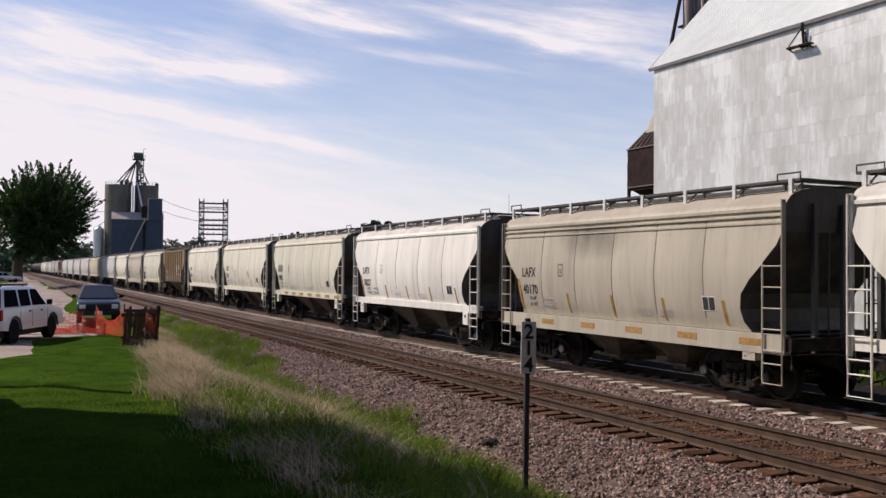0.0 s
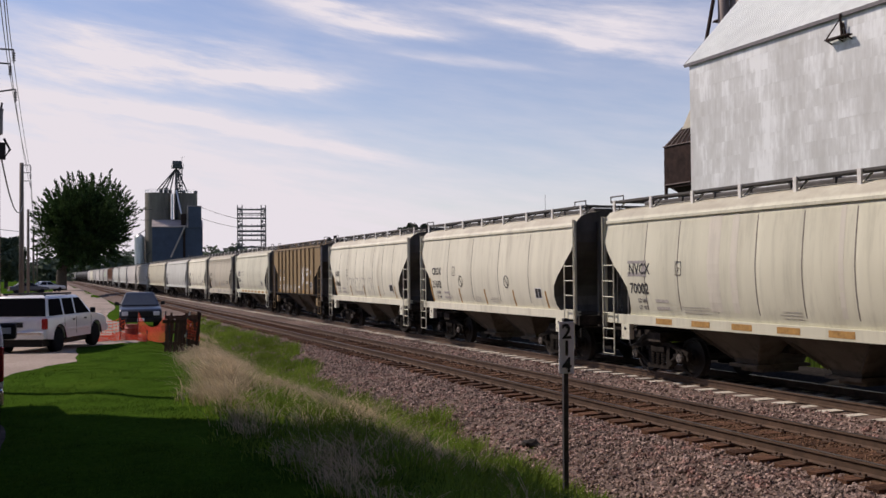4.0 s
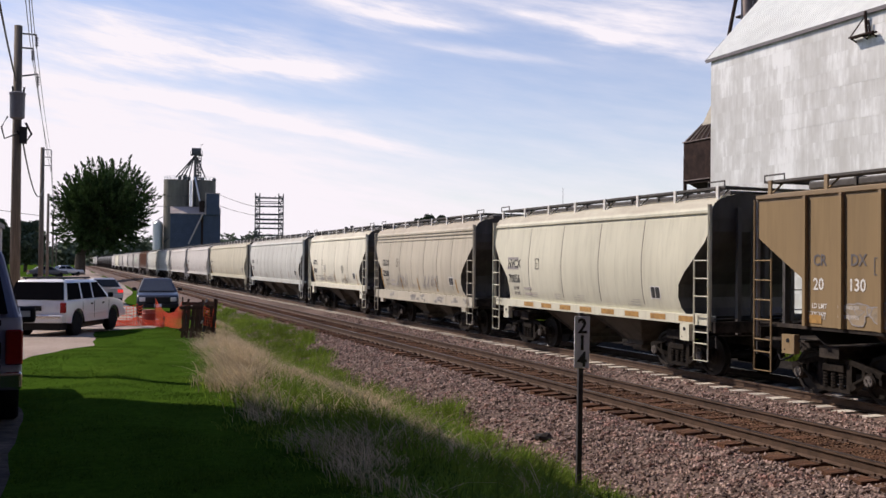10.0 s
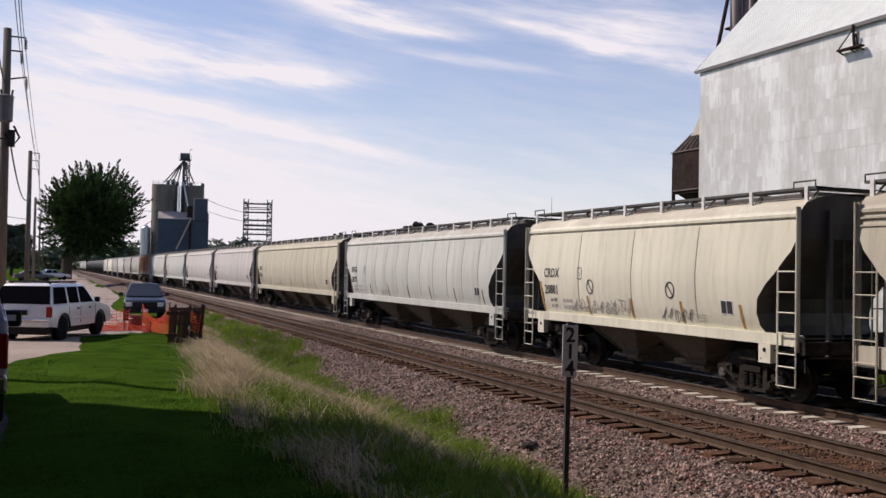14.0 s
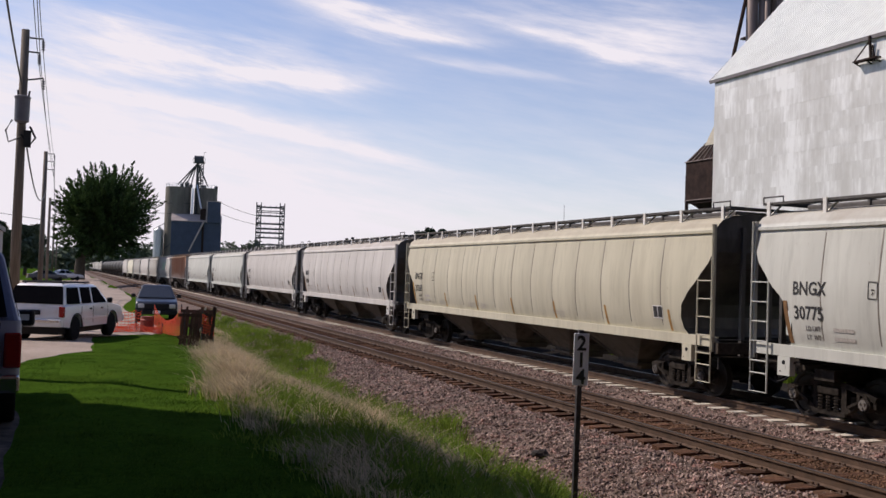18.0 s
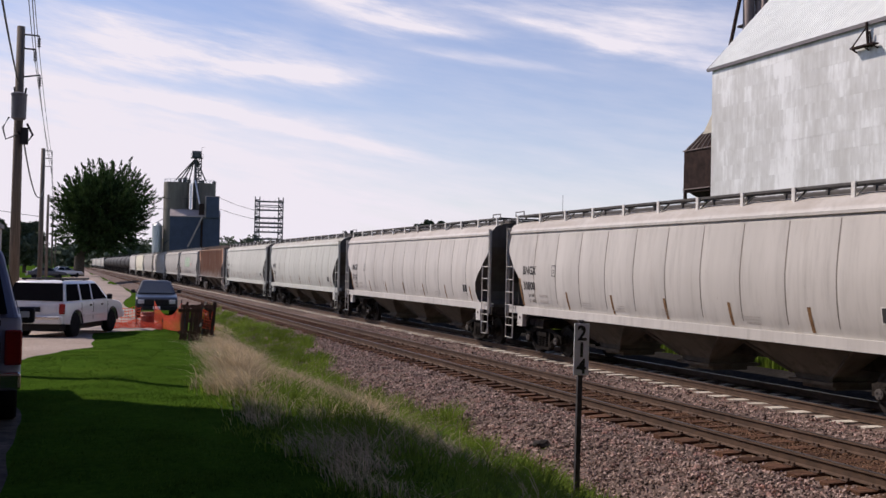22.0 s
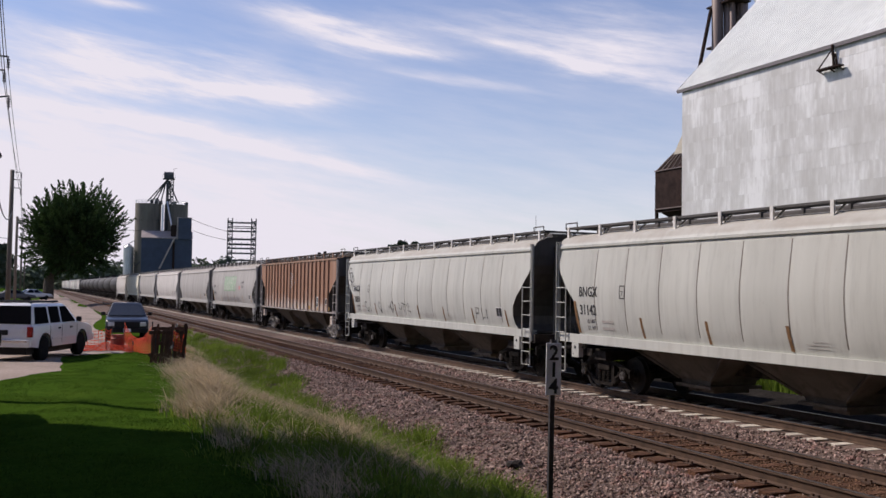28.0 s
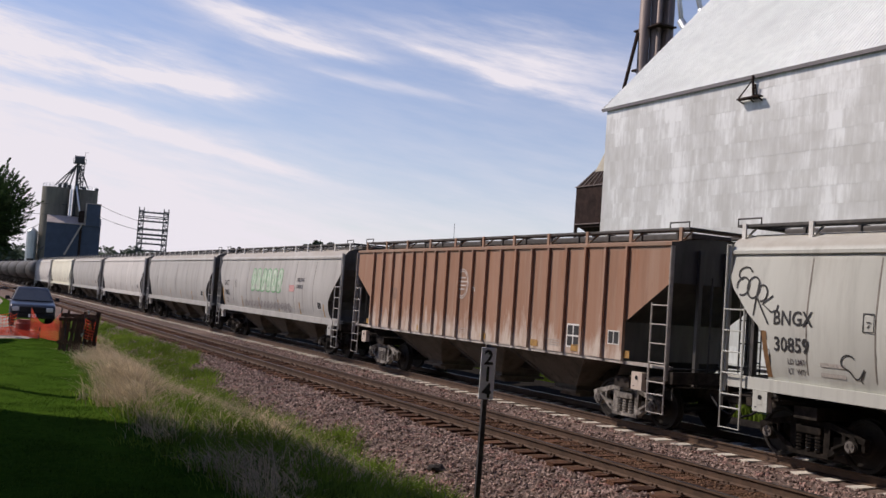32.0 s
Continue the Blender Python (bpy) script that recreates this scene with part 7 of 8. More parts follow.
def rounded(ob, angle=38):
    for p in ob.data.polygons:
        p.use_smooth = True
    ob.data.set_sharp_from_angle(angle=radians(angle))
    return ob


def compact_suv(m):
    c = thing("parked_suv", "white four-door compact sport utility vehicle parked on gravel", "car", m)
    rounded(part("body", hull([(-2.2, 0.45), (-2.27, 0.6), (-2.27, 0.95), (-2.2, 1.08), (1.05, 1.07), (1.3, 1.05), (1.95, 0.98), (2.17, 0.9), (2.26, 0.74), (2.24, 0.45)],
                              [(-1.36, 0.36, 0.42), (1.36, 0.36, 0.42)], 0.4, 0.86), M["white"], c))
    bm = bmesh.new()
    # reaches low so the box also fills in the dark shade below
    box(bm, -0.7, 0.7, -2.2, 2.1, 0.22, 0.62)
    part("underbody", fix(bm), M["plastic"], c, "dark underbody, set low to deepen the shade beneath")
    bm = bmesh.new()
    cabin(bm, (-2.2, 1.15), (-1.98, 0.35), 1.06, 1.66, 0.83, 0.71)
    rounded(part("cab", fix(bm), M["white"], c))
    side_panes(c, ((-2.02, -1.1, -1.86, -1.1), (-0.96, -0.26, -0.96, -0.26), (-0.14, 0.88, -0.14, 0.3)), 0.83, 0.71, 1.06, 1.66, M["privacy"])
    bm = bmesh.new()
    plate(bm, [(-0.8, -2.2, 1.09), (0.8, -2.2, 1.09), (0.7, -2.0, 1.6), (-0.7, -2.0, 1.6)], 0.012, (0, -1, 0))
    part("rear_window", fix(bm), M["privacy"], c, "dark tailgate window")
    bm = bmesh.new()
    plate(bm, [(-0.74, 1.13, 1.1), (0.74, 1.13, 1.1), (0.6, 0.42, 1.54), (-0.6, 0.42, 1.54)], 0.012, (0, 0.5, 0.85))
    part("windscreen", fix(bm), M["blueglass"], c)
    for y0, lab in ((-2.4, "rear"), (2.22, "front")):
        bm = bmesh.new()
        box(bm, -0.86, 0.86, y0, y0 + 0.16, 0.44, 0.66, 0.03)
        part("bumper", fix(bm), M["white"], c)
        bm = bmesh.new()
        box(bm, -0.8, 0.8, y0 - 0.02 if y0 < 0 else y0 + 0.1, y0 + 0.1 if y0 < 0 else y0 + 0.18, 0.58, 0.64)
        part("bumper_strip", fix(bm), M["chrome"] if y0 < 0 else M["plastic"], c)
    for s in (-1, 1):
        bm = bmesh.new()
        box(bm, s * 0.8 - 0.07, s * 0.8 + 0.07, -2.3, -2.18, 0.72, 1.02, 0.015)
        part("tail_light", fix(bm), M["taillight"], c, "red tail light")
        bm = bmesh.new()
        box(bm, s * 0.98 - 0.1, s * 0.98 + 0.06, 0.78, 0.88, 1.08, 1.24, 0.03)
        part("mirror", fix(bm), M["plastic"], c, "black door mirror")
        for y in (-0.45, 0.42):
            bm = bmesh.new()
            box(bm, s * 0.86 - 0.01, s * 0.86 + 0.014, y, y + 0.14, 0.9, 0.95)
            part("door_handle", fix(bm), M["plastic"], c)
        for y in (-0.18, -1.02, 0.95):
            bm = bmesh.new()
            box(bm, s * 0.862 - 0.004, s * 0.862 + 0.004, y - 0.006, y + 0.006, 0.5, 1.0)
            part("door_gap", fix(bm), M["plastic"], c)
        for yw in (-1.36, 1.36):
            bm = bmesh.new()
            pipe(bm, [(s * 0.858, yw + 0.425 * math.cos(PI * i / 12), 0.38 + 0.425 * math.sin(PI * i / 12)) for i in range(13)], 0.022)
            part("wheel_arch", fix(bm), M["plastic"], c, "dark wheel arch lip")
        bm = bmesh.new()
        box(bm, s * 0.865 - 0.01, s * 0.865 + 0.01, -0.9, 0.9, 0.6, 0.68, 0.008)
        part("side_moulding", fix(bm), M["white"], c)
    bm = bmesh.new()
    for s in (-1, 1):
        rod(bm, (s * 0.56, -1.85, 1.71), (s * 0.56, 0.1, 1.71), 0.03, 6)
    for y in (-1.7, -0.2):
        rod(bm, (-0.56, y, 1.71), (0.56, y, 1.71), 0.025, 6)
        for s in (-1, 1):
            rod(bm, (s * 0.56, y, 1.63), (s * 0.56, y, 1.71), 0.03, 6)
    part("roof_rack", fix(bm), M["plastic"], c, "black roof rack")
    bm = bmesh.new()
    box(bm, -0.19, 0.19, -2.315, -2.28, 0.78, 0.92)
    part("plate_recess", fix(bm), M["plastic"], c)
    wheel_pair(c, -1.36, 0.835, 0.37)
    wheel_pair(c, 1.36, 0.835, 0.37)
    return c


def fullsize_suv(m):
    c = thing("parked_suv", "white and blue full-size sport utility vehicle seen from behind in shade", "car", m)
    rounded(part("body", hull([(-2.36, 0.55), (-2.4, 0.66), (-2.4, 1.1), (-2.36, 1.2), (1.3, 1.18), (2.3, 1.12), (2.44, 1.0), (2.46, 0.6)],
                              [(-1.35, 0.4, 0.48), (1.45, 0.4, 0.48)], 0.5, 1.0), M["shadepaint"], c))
    bm = bmesh.new()
    cabin(bm, (-2.38, 1.2), (-2.0, 0.5), 1.18, 1.92, 0.97, 0.8)
    # the cab's pale blue is made darker to look shaded
    part("cab", fix(bm), mat("pale_blue_paint", (0.17, 0.18, 0.26), 0.45, coat=0.1, spread=0.05), c, "pale blue upper body, darkened in colour for shade")
    side_panes(c, ((-2.1, -0.6, -1.85, -0.6), (-0.5, 0.85, -0.5, 0.4)), 0.97, 0.8, 1.18, 1.92, M["blueglass"])
    bm = bmesh.new()
    plate(bm, [(-0.86, -2.37, 1.22), (0.86, -2.37, 1.22), (0.74, -2.07, 1.8), (-0.74, -2.07, 1.8)], 0.012, (0, -1, 0))
    part("rear_window", fix(bm), M["blueglass"], c, "large dark tailgate window")
    for z0, z1, mt, nm in ((0.76, 0.93, M["plastic"], "tailgate_stripe"), (0.66, 0.7, M["navy"], "tailgate_line"), (1.1, 1.16, M["navy"], "belt_stripe")):
        bm = bmesh.new()
        box(bm, -0.8, 0.8, -2.43, -2.39, z0, z1)
        part(nm, fix(bm), mt, c)
    for s in (-1, 1):
        bm = bmesh.new()
        box(bm, s * 0.92 - 0.08, s * 0.92 + 0.085, -2.46, -2.3, 0.7, 1.06, 0.02)
        part("tail_light", fix(bm), M["taillight"], c, "tall red tail light")
    for s in (-1, 1):
        bm = bmesh.new()
        box(bm, s * 1.08 - 0.12, s * 1.08 + 0.12, 0.72, 0.84, 0.97, 1.19, 0.04)
        bar(bm, (s * 0.93, 0.8, 1.06), (s * 1.05, 0.8, 1.08), 0.05, 0.05)
        q = part("mirror", fix(bm), M["plastic"], c, "big black door mirror")
        bm = bmesh.new()
        box(bm, s * 1.08 - 0.06, s * 1.08 + 0.05, 0.708, 0.718, 1.05, 1.13)
        # the pale lens colour replaces a bright reflection in the mirror
        part("mirror_glass", fix(bm), M["lamp"], q, "mirror glass with a bright reflection in its colour")
    bm = bmesh.new()
    box(bm, -1.0, 1.0, -2.62, -2.42, 0.46, 0.64, 0.03)
    part("bumper", fix(bm), M["chrome"], c, "chrome step bumper")
    bm = bmesh.new()
    box(bm, -0.7, -0.3, -1.2, -0.2, 0.25, 0.5, 0.05)
    box(bm, -0.06, 0.06, -2.3, 2.0, 0.34, 0.46)
    part("underbody", fix(bm), M["under"], c)
    wheel_pair(c, -1.35, 0.98, 0.39, 0.26)
    wheel_pair(c, 1.45, 0.98, 0.39, 0.26)
    return c


def pickup(m):
    c = thing("pickup_truck", "dark blue pickup truck parked nose-on behind orange netting", "truck", m)
    rounded(part("body", hull([(-2.6, 0.5), (-2.6, 1.1), (-0.9, 1.1), (0.9, 1.08), (1.05, 1.06), (2.2, 0.99), (2.42, 0.93), (2.5, 0.82), (2.5, 0.5)],
                              [(-1.6, 0.36, 0.43), (1.7, 0.36, 0.43)], 0.48, 0.89, 0.09), M["navy"], c))
    bm = bmesh.new()
    cabin(bm, (-0.9, 1.0), (-0.7, 0.3), 1.06, 1.66, 0.86, 0.64)
    part("cab", fix(bm), M["navy"], c)
    bm = bmesh.new()
    plate(bm, [(-0.77, 1.0, 1.1), (0.77, 1.0, 1.1), (0.6, 0.37, 1.56), (-0.6, 0.37, 1.56)], 0.012, (0, 0.65, 0.75))
    part("windscreen", fix(bm), M["skyglass"], c, "windscreen with reflected sky in its base colour")
    side_panes(c, ((-0.6, 0.72, -0.6, 0.25),), 0.86, 0.64, 1.06, 1.66, M["blueglass"])
    bm = bmesh.new()
    box(bm, -0.5, 0.5, 2.46, 2.55, 0.6, 0.88, 0.02)
    g = part("grille", fix(bm), M["plastic"], c, "black grille")
    for s in (-1, 1):
        bm = bmesh.new()
        box(bm, s * 0.66 - 0.13, s * 0.66 + 0.13, 2.42, 2.54, 0.68, 0.86, 0.02)
        part("headlight", fix(bm), M["lamp"], c, "clear headlight")
        bm = bmesh.new()
        box(bm, s * 1.0 - 0.09, s * 1.0 + 0.09, 0.72, 0.82, 1.1, 1.26, 0.03)
        bar(bm, (s * 0.84, 0.78, 1.12), (s * 0.93, 0.78, 1.16), 0.04, 0.04)
        part("mirror", fix(bm), M["plastic"], c)
    bm = bmesh.new()
    box(bm, -0.88, 0.88, 2.48, 2.64, 0.4, 0.58, 0.03)
    part("bumper", fix(bm), M["plastic"], c)
    bm = bmesh.new()
    box(bm, -0.15, 0.15, 2.64, 2.655, 0.44, 0.58)
    part("front_plate", fix(bm), M["sign"], c)
    wheel_pair(c, -1.6, 0.87, 0.35)
    wheel_pair(c, 1.7, 0.87, 0.35)
    return c


def sedan(m, paint, label, name="parked_car", lens=M["taillight"]):
    c = thing(name, label, "car", m, group="cars along the lane")
    bm = bmesh.new()
    car_body(bm, [(-2.2, 0.45, 0.9, 0.93), (-1.2, 0.35, 0.95, 1.0), (0.9, 0.35, 0.93, 1.0), (2.1, 0.4, 0.8, 0.93), (2.25, 0.45, 0.7, 0.85)], 0.88)
    part("body", fix(bm), paint, c)
    bm = bmesh.new()
    cabin(bm, (-1.6, 1.0), (-0.9, 0.25), 0.93, 1.42, 0.82, 0.6)
    part("cab", fix(bm), paint, c)
    side_panes(c, ((-1.25, -0.3, -0.85, -0.3), (-0.2, 0.7, -0.2, 0.25)), 0.82, 0.6, 0.93, 1.42, M["blueglass"])
    bm = bmesh.new()
    plate(bm, [(-0.72, -1.61, 0.98), (0.72, -1.61, 0.98), (0.56, -0.98, 1.34), (-0.56, -0.98, 1.34)], 0.012, (0, -0.5, 0.86))
    part("rear_window", fix(bm), M["blueglass"], c)
    for s in (-1, 1):
        bm = bmesh.new()
        box(bm, s * 0.66 - 0.14, s * 0.66 + 0.14, -2.24, -2.17, 0.66, 0.82, 0.015)
        part("tail_light", fix(bm), lens, c, "red tail light")
    bm = bmesh.new()
    plate(bm, [(-0.72, 1.01, 0.98), (0.72, 1.01, 0.98), (0.54, 0.34, 1.34), (-0.54, 0.34, 1.34)], 0.012, (0, 0.5, 0.86))
    part("windscreen", fix(bm), M["blueglass"], c)
    for y in (-2.3, 2.2):
        bm = bmesh.new()
        box(bm, -0.8, 0.8, y, y + 0.12, 0.36, 0.56, 0.03)
        part("bumper", fix(bm), paint, c)
    wheel_pair(c, -1.3, 0.86, 0.32)
    wheel_pair(c, 1.35, 0.86, 0.32)
    return c


compact_suv(pose(0.18, 31.55, 0.29, 0, 0, -24))
fullsize_suv(pose(-1.5, 13.05, 0.72, -0.6, 0, 2.8))
pickup(Matrix.Translation(polar(5.03, 46.0, 0.07)) @ Matrix.Rotation(radians(180 - 4), 4, "Z"))
SILVER = mat("silver_paint", (0.5, 0.5, 0.52), 0.3, 0.5, coat=0.4, spread=0.04)
sedan(Matrix.Translation(polar(0.1, 140, 0.4)) @ Matrix.Rotation(radians(-70), 4, "Z"), SILVER, "silver sedan parked by the utility poles")
sedan(Matrix.Translation(polar(-0.85, 126, 0.4)) @ Matrix.Rotation(radians(-80), 4, "Z"), mat("charcoal_paint", (0.045, 0.047, 0.055), 0.35, coat=0.3, spread=0.05), "dark grey sedan parked by the utility poles")
DRIVEN = sedan(pose(-40, 44, 0.1), SILVER, "silver sedan turning round on the gravel with lit brake lights", "driven_car", M["brake"])


# ---------------------------------------------------------------- board crate and orange netting
def board_crate():
    b = thing("board_crate", "stack of dark weathered upright boards holding orange netting", "crate", Matrix.Translation((3.78, 29.2, 0.22)) @ Matrix.Rotation(radians(-12), 4, "Z"))
    g = random.Random(3)
    for f, y in ((0, 0.0), (1, 0.75)):
        for i in range(8 if f == 0 else 5):
            bm = bmesh.new()
            w = g.uniform(0.075, 0.11)
            x = -0.52 + i * (0.125 if f == 0 else 0.2)
            h = g.uniform(0.98, 1.18)
            plate(bm, [(x, y, 0), (x + w, y, 0), (x + w + 0.1 + g.uniform(-.025, .025), y + 0.05, h), (x + 0.1 + g.uniform(-.025, .025), y + 0.05, h)], 0.03, (0, 1, 0))
            part("board", fix(bm), M["darkwood"], b)
        for z in ((0.2, 0.86) if f == 0 else (0.5, 0.95)):
            bm = bmesh.new()
            box(bm, -0.56, 0.48, y + 0.032, y + 0.09, z, z + 0.1)
            part("rail", fix(bm), M["darkwood"], b)
    # white flecks added for the bright bits that show between the boards
    bm = bmesh.new()
    for i in range(5):
        a = (g.uniform(-0.4, 0.3), -0.02, g.uniform(0.3, 1.1))
        plate(bm, [a, (a[0] + 0.05, -0.02, a[2] + 0.02), (a[0] + 0.06, -0.02, a[2] + 0.09), (a[0] + 0.01, -0.02, a[2] + 0.08)], 0.006, (0, -1, 0))
    tagged(part("paper_scrap", fix(bm), M["inkwhite"], b, "white flecks for the bits showing between the boards"), kind="stuff")


def netting(name, pts, z0, z1, label, cell=0.11, sag=0.0, thick=0.012):
    """Strands of plastic safety netting between upright stakes."""
    f = thing(name, label, "fence", group="orange safety netting")
    bm = bmesh.new()
    g = random.Random(8)
    for (xa, ya), (xb, yb) in zip(pts, pts[1:]):
        a, b = Vector((xa, ya, 0)), Vector((xb, yb, 0))
        n = max(2, int((b - a).length / cell))
        d = (b - a).normalized()
        rows = int((z1 - z0) / cell)
        def P(i, j):
            k = i / n
            q = a.lerp(b, k)
            s = sag * 4 * k * (1 - k)
            return Vector((q.x, q.y + 0.05 * math.sin(i * 0.7 + j), land(q.x, q.y) + z0 + (z1 - z0 - s) * j / rows))
        for j in range(rows + 1):
            for i in range(n):
                p, q = P(i, j), P(i + 1, j)
                w = Vector((0, 0, thick))
                bm.faces.new([bm.verts.new(v) for v in (p - w, q - w, q + w, p + w)])
        for i in range(n + 1):
            for j in range(rows):
                p, q = P(i, j), P(i, j + 1)
                w = d * thick * 0.8
                bm.faces.new([bm.verts.new(v) for v in (p - w, p + w, q + w, q - w)])
    tagged(part("net", bm, M["orange"], f, "orange plastic mesh"), kind="stuff")
    for x, y in pts:
        bm = bmesh.new()
        z = land(x, y)
        bar(bm, (x, y + 0.04, z - 0.1), (x, y + 0.04, z + z1 + 0.1), 0.035, 0.035)
        part("stake", fix(bm), M["signpost"], f)


def barrel():
    b = thing("barrel", "dull red plastic barrel beside the netting", "barrel", Matrix.Translation((2.86, 35.6, land(2.86, 35.6))))
    bm = bmesh.new()
    rings = [[(r * math.cos(2 * PI * i / 16), r * math.sin(2 * PI * i / 16), z) for i in range(16)] for z, r in ((0, 0.22), (0.15, 0.23), (0.17, 0.245), (0.2, 0.245), (0.22, 0.23), (0.4, 0.23), (0.42, 0.245), (0.45, 0.245), (0.47, 0.22), (0.58, 0.21))]
    loft(bm, rings)
    part("drum", fix(bm), M["barrel"], b)


barrel()
board_crate()
netting("safety_fence", ((1.8, 36.9), (2.55, 37.0), (2.75, 36.6)), 0.02, 0.78, "thin orange plastic safety netting on stakes", sag=0.1, thick=0.009)
netting("safety_fence", ((3.15, 36.3), (3.75, 33.0), (3.5, 29.8)), 0.05, 1.0, "sagging orange plastic netting before the truck", 0.085, 0.5, 0.014)
# extra low net that supplies the orange tint on the ground
netting("safety_fence", ((1.55, 35.3), (2.5, 35.6), (3.3, 34.6)), 0.0, 0.3, "low orange netting added for the orange tint on the grass", 0.06, 0.1, 0.015)
netting("safety_fence", ((3.9, 28.95), (4.3, 29.3)), 0.5, 1.05, "scrap of orange netting on the crate", 0.08, 0.05)


# ---------------------------------------------------------------- grass, stalks and loose stone
def blades(name, count, area, height, width, material, label, seed, lean=0.35, seg=2, clump=0.0, dens=None, category="grass", way=0.6, droop=0.05):
    """Tapering bent blades rooted in the ground."""
    g = random.Random(seed)
    vs, fs = [], []
    made = tries = 0
    left, cx, cy = 0, 0.0, 0.0
    while made < count and tries < count * 6:
        tries += 1
        if clump and left > 0:          # the next blade of the same tuft
            left -= 1
            x, y = cx + g.gauss(0, clump), cy + g.gauss(0, clump)
        else:
            x, y = area(g)
            if dens and g.random() > dens(x, y):
                continue
            cx, cy, left = x, y, g.randint(14, 44) if clump else 0
            lift = g.uniform(0.75, 1.2)
        made += 1
        z = (max(land(x, y), BH(x, y)) if 6.0 < x < 9 else land(x, y)) - 0.02
        h = height(g, x, y) * (lift if clump else 1.0)
        a = g.uniform(0, 2 * PI)
        w = width * g.uniform(0.6, 1.4)
        la = g.gauss(way + 1.4 * noise.noise((x * 1.1, y * 0.9, 6.0)), 0.95 if droop > 0.1 else 1.2)
        le = h * abs(g.gauss(lean, lean * 0.5))
        if clump and g.random() < 0.7:
            la = math.atan2(y - cy + 0.5 * clump * math.sin(way), x - cx + 0.5 * clump * math.cos(way)) + g.gauss(0, 0.4)
        dx, dy = math.cos(a) * w / 2, math.sin(a) * w / 2
        lx, ly = math.cos(la) * le, math.sin(la) * le
        b = len(vs)
        for k, u, q in ((0.0, 1.0, 0.0), (0.4, 0.85, 0.12), (0.75, 0.6, 0.5)):
            c = h * (k - droop * k * k)
            vs += [(x - dx * u + lx * q, y - dy * u + ly * q, z + c), (x + dx * u + lx * q, y + dy * u + ly * q, z + c)]
        vs.append((x + lx, y + ly, z + h * (1 - droop * 1.15)))
        fs += [(b, b + 1, b + 3, b + 2), (b + 2, b + 3, b + 5, b + 4), (b + 4, b + 5, b + 6)]
    me = bpy.data.meshes.new(name)
    me.from_pydata(vs, [], fs)
    me.materials.append(material)
    return tagged(new(name, me), label, category, kind="stuff")


def dry_left(y):
    return 2.05 + 0.9 * smooth(14, 21, y) + 1.9 * smooth(21, 31, y) + 0.35 * noise.noise((y * 0.45, 0, 0))


def dry_right(y):
    return 5.0 + 0.9 * smooth(22, 34, y) + 0.3 * noise.noise((y * 0.5, 4, 0))


def verge_edge(y):
    return 6.75 + 1.0 * smooth(30, 36, y) + 0.5 * smooth(14, 18, y) - 0.3 * smooth(20, 23, y) + 0.75 * smooth(26, 29, y) + 0.3 * noise.noise((y * 0.6, 9, 0))


def in_band(lo, hi, y0, y1):
    def f(g):
        y = y0 + (y1 - y0) * g.random() ** 1.35
        return g.uniform(lo(y), hi(y)), y
    return f


def dry_density(x, y):
    n = noise.noise((x * 0.8, y * 0.55, 7.0)) * 0.5 + 0.5
    return (0.04 + 0.96 * smooth(0.38, 0.64, n)) * (0.24 + 0.76 * smooth(11, 17, y))


blades("dry_grass", 72000, in_band(dry_left, dry_right, 4.5, 36), lambda g, x, y: g.uniform(0.34, 0.8) * (0.7 + 0.3 * smooth(8, 14, y)) * (0.62 + 0.75 * noise.noise((x * 0.9, y * 0.7, 1.0))) * (1.1 - 0.35 * smooth(3.2, 5.2, x)), 0.0085, M["drygrass"], "tall dry tan grass leaning along the bank", 1, 0.7, clump=0.1, dens=dry_density, way=3.2, droop=0.3)
blades("green_undergrowth", 30000, in_band(lambda y: dry_left(y) - 0.1, dry_right, 4.5, 36), lambda g, x, y: g.uniform(0.15, 0.45) * (0.7 + 0.5 * noise.noise((x * 0.8, y * 0.6, 5.0))), 0.013, M["tallgrass"], "green weeds among the dry grass",  2, 0.6, clump=0.13, droop=0.2)
blades("tall_grass", 52000, in_band(lambda y: dry_right(y) - 0.3, verge_edge, 4.5, 60), lambda g, x, y: g.uniform(0.16, 0.42) * (0.8 + 0.4 * noise.noise((x, y * 0.5, 2.0))), 0.014, M["tallgrass"], "lush green grass along the ballast's edge",  3, 0.5, clump=0.12)
blades("lawn_grass", 130000, in_band(lambda y: lane_edge(y) + 0.05, lambda y: dry_left(y) + 0.15, 7, 34), lambda g, x, y: g.uniform(0.02, 0.055) * (0.85 + 0.5 * noise.noise((x * 1.7, y * 1.7, 3.0))), 0.008, M["blades"], "short mown green lawn", 4, 0.6)
blades("far_bank_grass", 26000, lambda g: (20.1 + 5.5 * g.random() ** 1.6, 8 + 72 * g.random() ** 1.3), lambda g, x, y: g.uniform(0.45, 0.9), 0.05, M["tallgrass"], "tall bright grass beyond the tracks", 5, 0.3)


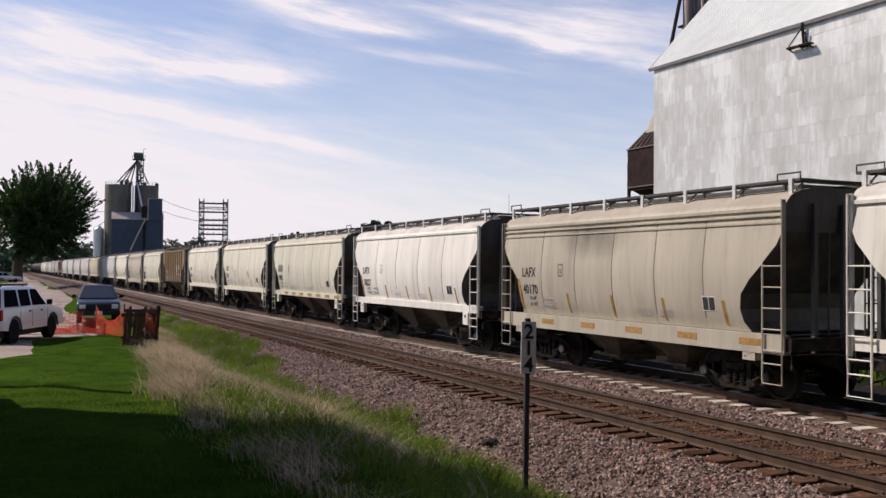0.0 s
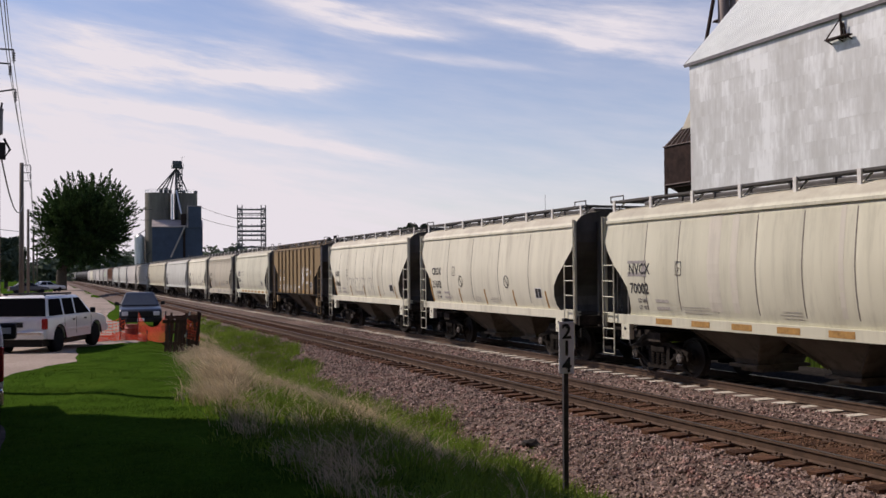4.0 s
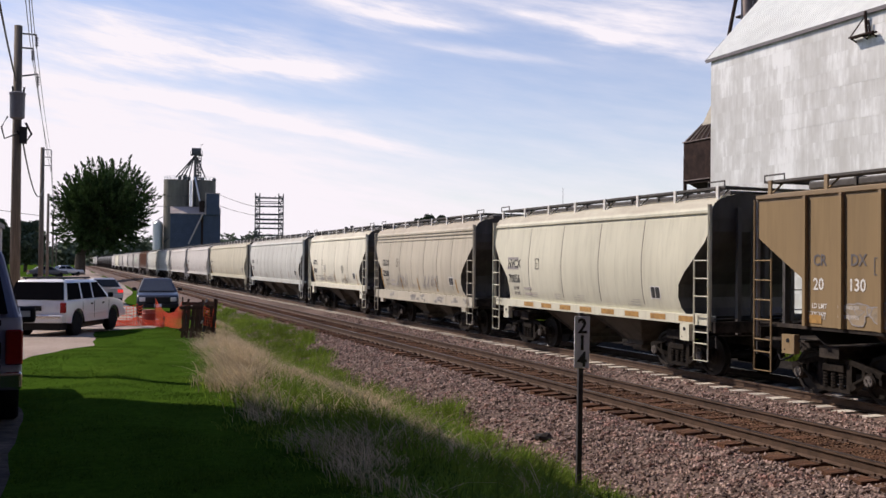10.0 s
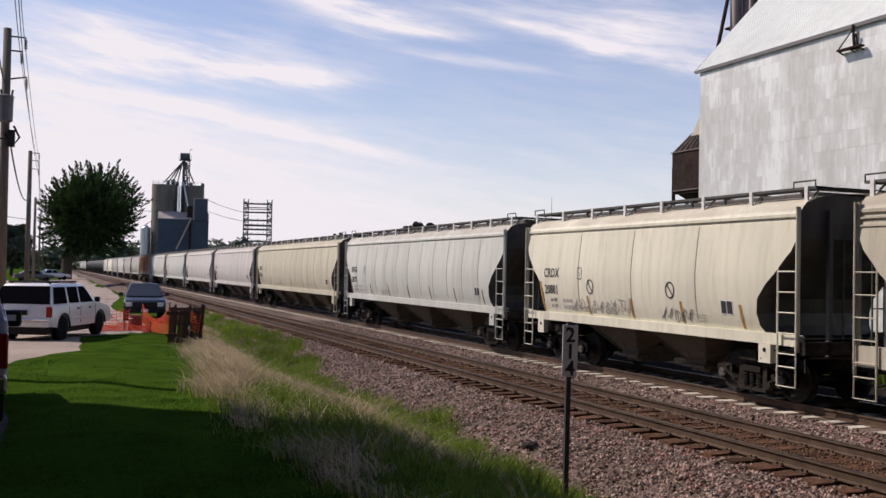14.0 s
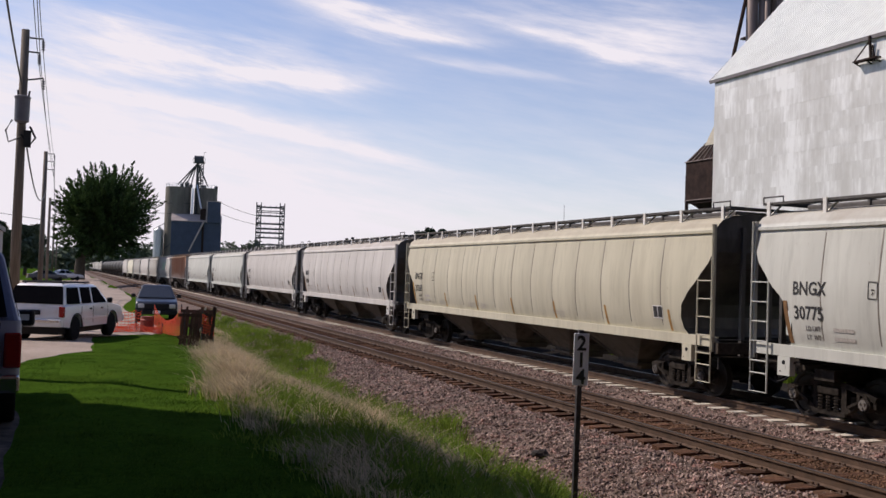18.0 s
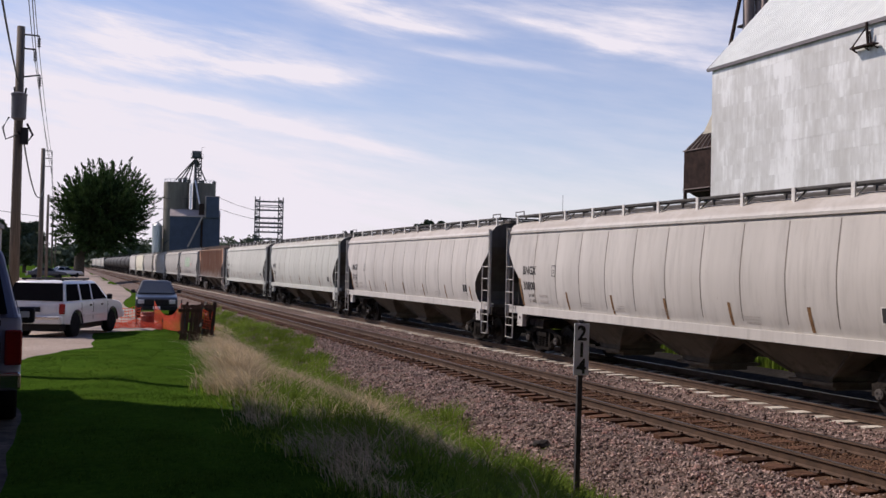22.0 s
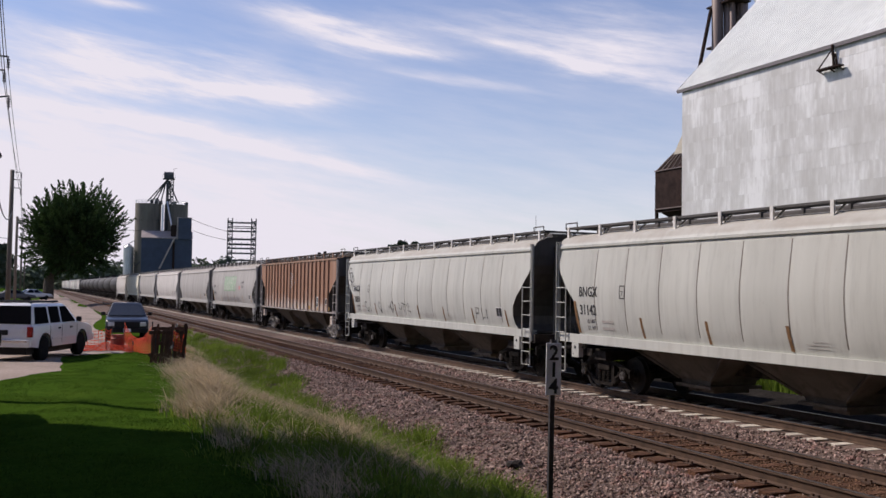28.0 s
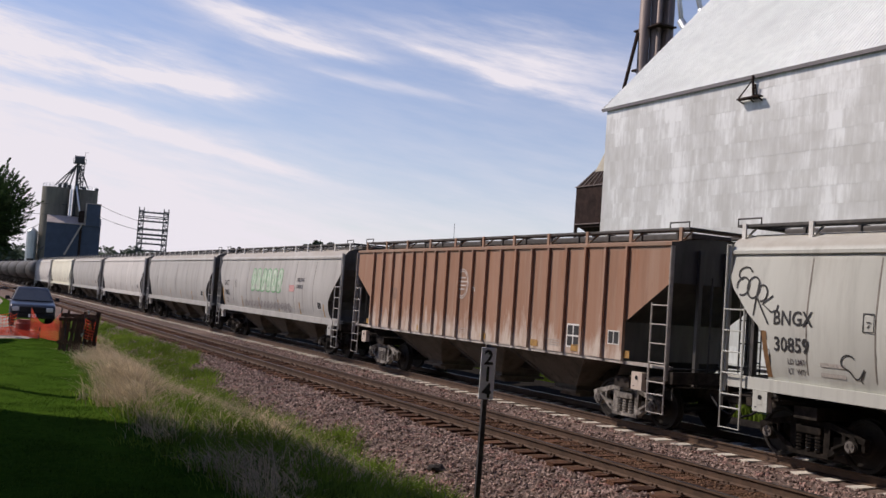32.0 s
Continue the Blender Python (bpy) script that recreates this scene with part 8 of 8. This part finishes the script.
def loose_stones(name, count, area, size, seed, label, height=BH):
    g = random.Random(seed)
    vs, fs = [], []
    for _ in range(count):
        x, y = area(g)
        z = height(x, y) + g.uniform(-0.012, 0.02)
        s = size * g.uniform(0.55, 1.35)
        q = Euler((g.uniform(0, 6), g.uniform(0, 6), g.uniform(0, 6))).to_matrix()
        b = len(vs)
        for v in ((1, 0, 0), (-1, 0.1, 0), (0, 1, 0.1), (0, -1, 0), (0.1, 0, 1), (0, 0, -1)):
            p = q @ Vector([c * s * g.uniform(0.55, 1.1) for c in v])
            vs.append((x + p.x, y + p.y, z + p.z))
        fs += [(b + i, b + j, b + k) for i, j, k in ((0, 2, 4), (2, 1, 4), (1, 3, 4), (3, 0, 4), (2, 0, 5), (1, 2, 5), (3, 1, 5), (0, 3, 5))]
    me = bpy.data.meshes.new(name)
    me.from_pydata(vs, [], fs)
    me.materials.append(M["stone"])
    return tagged(new(name, me), label, "stones", kind="stuff")


def near_y(g, y0=5.5, y1=48):
    return y0 + (y1 - y0) * g.random() ** 1.7


loose_stones("ballast_stones", 42000, lambda g: (g.uniform(6.3, 9.45), near_y(g)), 0.036, 21, "loose pinkish crushed stones on the shoulder")
loose_stones("ballast_stones", 15000, lambda g: (g.uniform(11.9, 13.5), near_y(g)), 0.036, 22, "loose grey crushed stones between the tracks")
loose_stones("ballast_stones", 9000, lambda g: (g.uniform(9.45, 11.8), near_y(g, 5.5, 35)), 0.026, 23, "small stones between the ties")
loose_stones("track_stones", 20000, lambda g: (g.uniform(9.85, 11.36), near_y(g, 5.5, 30)), 0.024, 24, "brown fouled stones between the ties", TH).data.materials[0] = M["brownstone"]


def clod():
    bm = bmesh.new()
    bmesh.ops.create_icosphere(bm, subdivisions=2, radius=0.16)
    for v in bm.verts:
        v.co *= 1 + 0.4 * noise.noise(v.co * 9)
        v.co.z *= 0.55
    ob = tagged(part("rock", bm, M["under"]), "dark lump of rock on the ballast", "rock")
    ob.location = (7.56, 14.2, BH(7.56, 14.2) + 0.03)


clod()


def insect():
    """A dark fly with raised wings that crosses the sky close by."""
    b = thing("insect", "small dark winged insect flying away through the sky", "insect", pose(-1.86, -4.493, 2.55))
    bm = bmesh.new()
    rings = [[(r * math.cos(2 * PI * i / 8), y, r * math.sin(2 * PI * i / 8) - 0.0015) for i in range(8)] for y, r in ((-0.006, 0.0008), (-0.004, 0.002), (-0.001, 0.0026), (0.001, 0.0018), (0.003, 0.0022), (0.005, 0.0012))]
    loft(bm, rings)
    part("body", fix(bm), M["under"], b, "dark rounded body")
    for s in (-1, 1):
        bm = bmesh.new()
        plate(bm, [(s * 0.001, 0.002, 0.0), (s * 0.0055, 0.003, 0.0045), (s * 0.0075, 0.0, 0.007), (s * 0.006, -0.003, 0.0052), (s * 0.002, -0.001, 0.0008)], 0.0003, (0, 0, 1))
        part("wing", fix(bm), M["under"], b, "raised wing")
    return b


INSECT = insect()


def thin_mast(az, d, top, r, label):
    b = thing("signal_mast", label, "mast", Matrix.Translation(polar(az, d, -0.2)))
    bm = bmesh.new()
    rod(bm, (0, 0, -0.1), (0, 0, top), r, 6, r * 0.6)
    part("pole", fix(bm), M["steel"], b)
    if r > 0.05:
        bm = bmesh.new()
        box(bm, -0.2, 0.2, -0.2, 0.2, top - 1.0, top + 0.1)
        part("head", fix(bm), M["plastic"], b)


thin_mast(15.95, 150, 8.3, 0.07, "slim dark signal mast beyond the tracks")
thin_mast(16.3, 150, 8.5, 0.07, "slim dark signal mast beyond the tracks")
thin_mast(29.0, 120, 12.4, 0.045, "thin whip antenna mast beyond the tracks")


# ---------------------------------------------------------------- the train's run
RUN = ((0.0, 0.00), (4.0, 29.00), (8.0, 57.85), (12.0, 86.54), (16.0, 115.09), (20.0, 143.51), (24.0, 171.80), (28.0, 199.97), (32.0, 228.04))


def motions():
    for car, y, L in CARS:
        walk(car, [(t, pose(XB, y - s, 0)) for t, s in RUN])
    # a car drives on to the lot, turns round and leaves again: time, place and heading
    turn = ((0.0, -40, 44, 88), (4.0, -22, 46.5, 86), (7.0, -7.5, 48.8, 84), (8.0, -2.4, 49.6, 84), (8.4, -0.3, 50.2, 78), (8.8, 0.6, 51.0, 58), (9.15, 1.3, 52.6, 34),
            (9.5, 1.8, 54.5, 12), (10.0, 2.0, 56.7, -6), (10.5, 1.55, 58.8, -25), (11.0, 0.7, 60.4, -55), (11.5, -0.25, 60.8, -85), (12.3, -2.0, 59.4, -112),
            (13.0, -4.6, 55.0, -126), (14.0, -9.5, 50.5, -115), (15.0, -16, 47.0, -105), (17.0, -30, 43.5, -100), (32.0, -34, 43.0, -98))
    walk(DRIVEN, [(t, pose(x, y, land(x, y) + 0.03, 0, 0, -h)) for t, x, y, h in turn])
    # the insect rests on the unseen block behind the camera, then flies straight off
    fly = [(0.0, (-1.86, -4.493, 2.55)), (29.5, (-1.86, -4.493, 2.55)), (29.7, (-1.19, -2.67, 2.6)), (29.8, (-0.75, -1.5, 2.62)), (29.9, (-0.3, -0.34, 2.67)), (30.0, (0.131, 0.837, 2.723)),
           (30.1, (0.562, 2.017, 2.836)), (30.2, (1.058, 3.168, 2.846)), (30.3, (1.451, 4.355, 2.839)), (32.0, (9.0, 24.2, 3.2))]
    walk(INSECT, [(t, pose(*p, 0, 0, -20.6)) for t, p in fly])
    n = 376
    for w, off in WHEELS:
        rows = []
        for i in range(n + 1):
            t = 32.0 * i / n
            rows.append((t, Matrix.Translation((0, off, 0.457)) @ Matrix.Rotation(t * 7.2 / 0.457, 4, "X")))
        walk(w, rows)


motions()
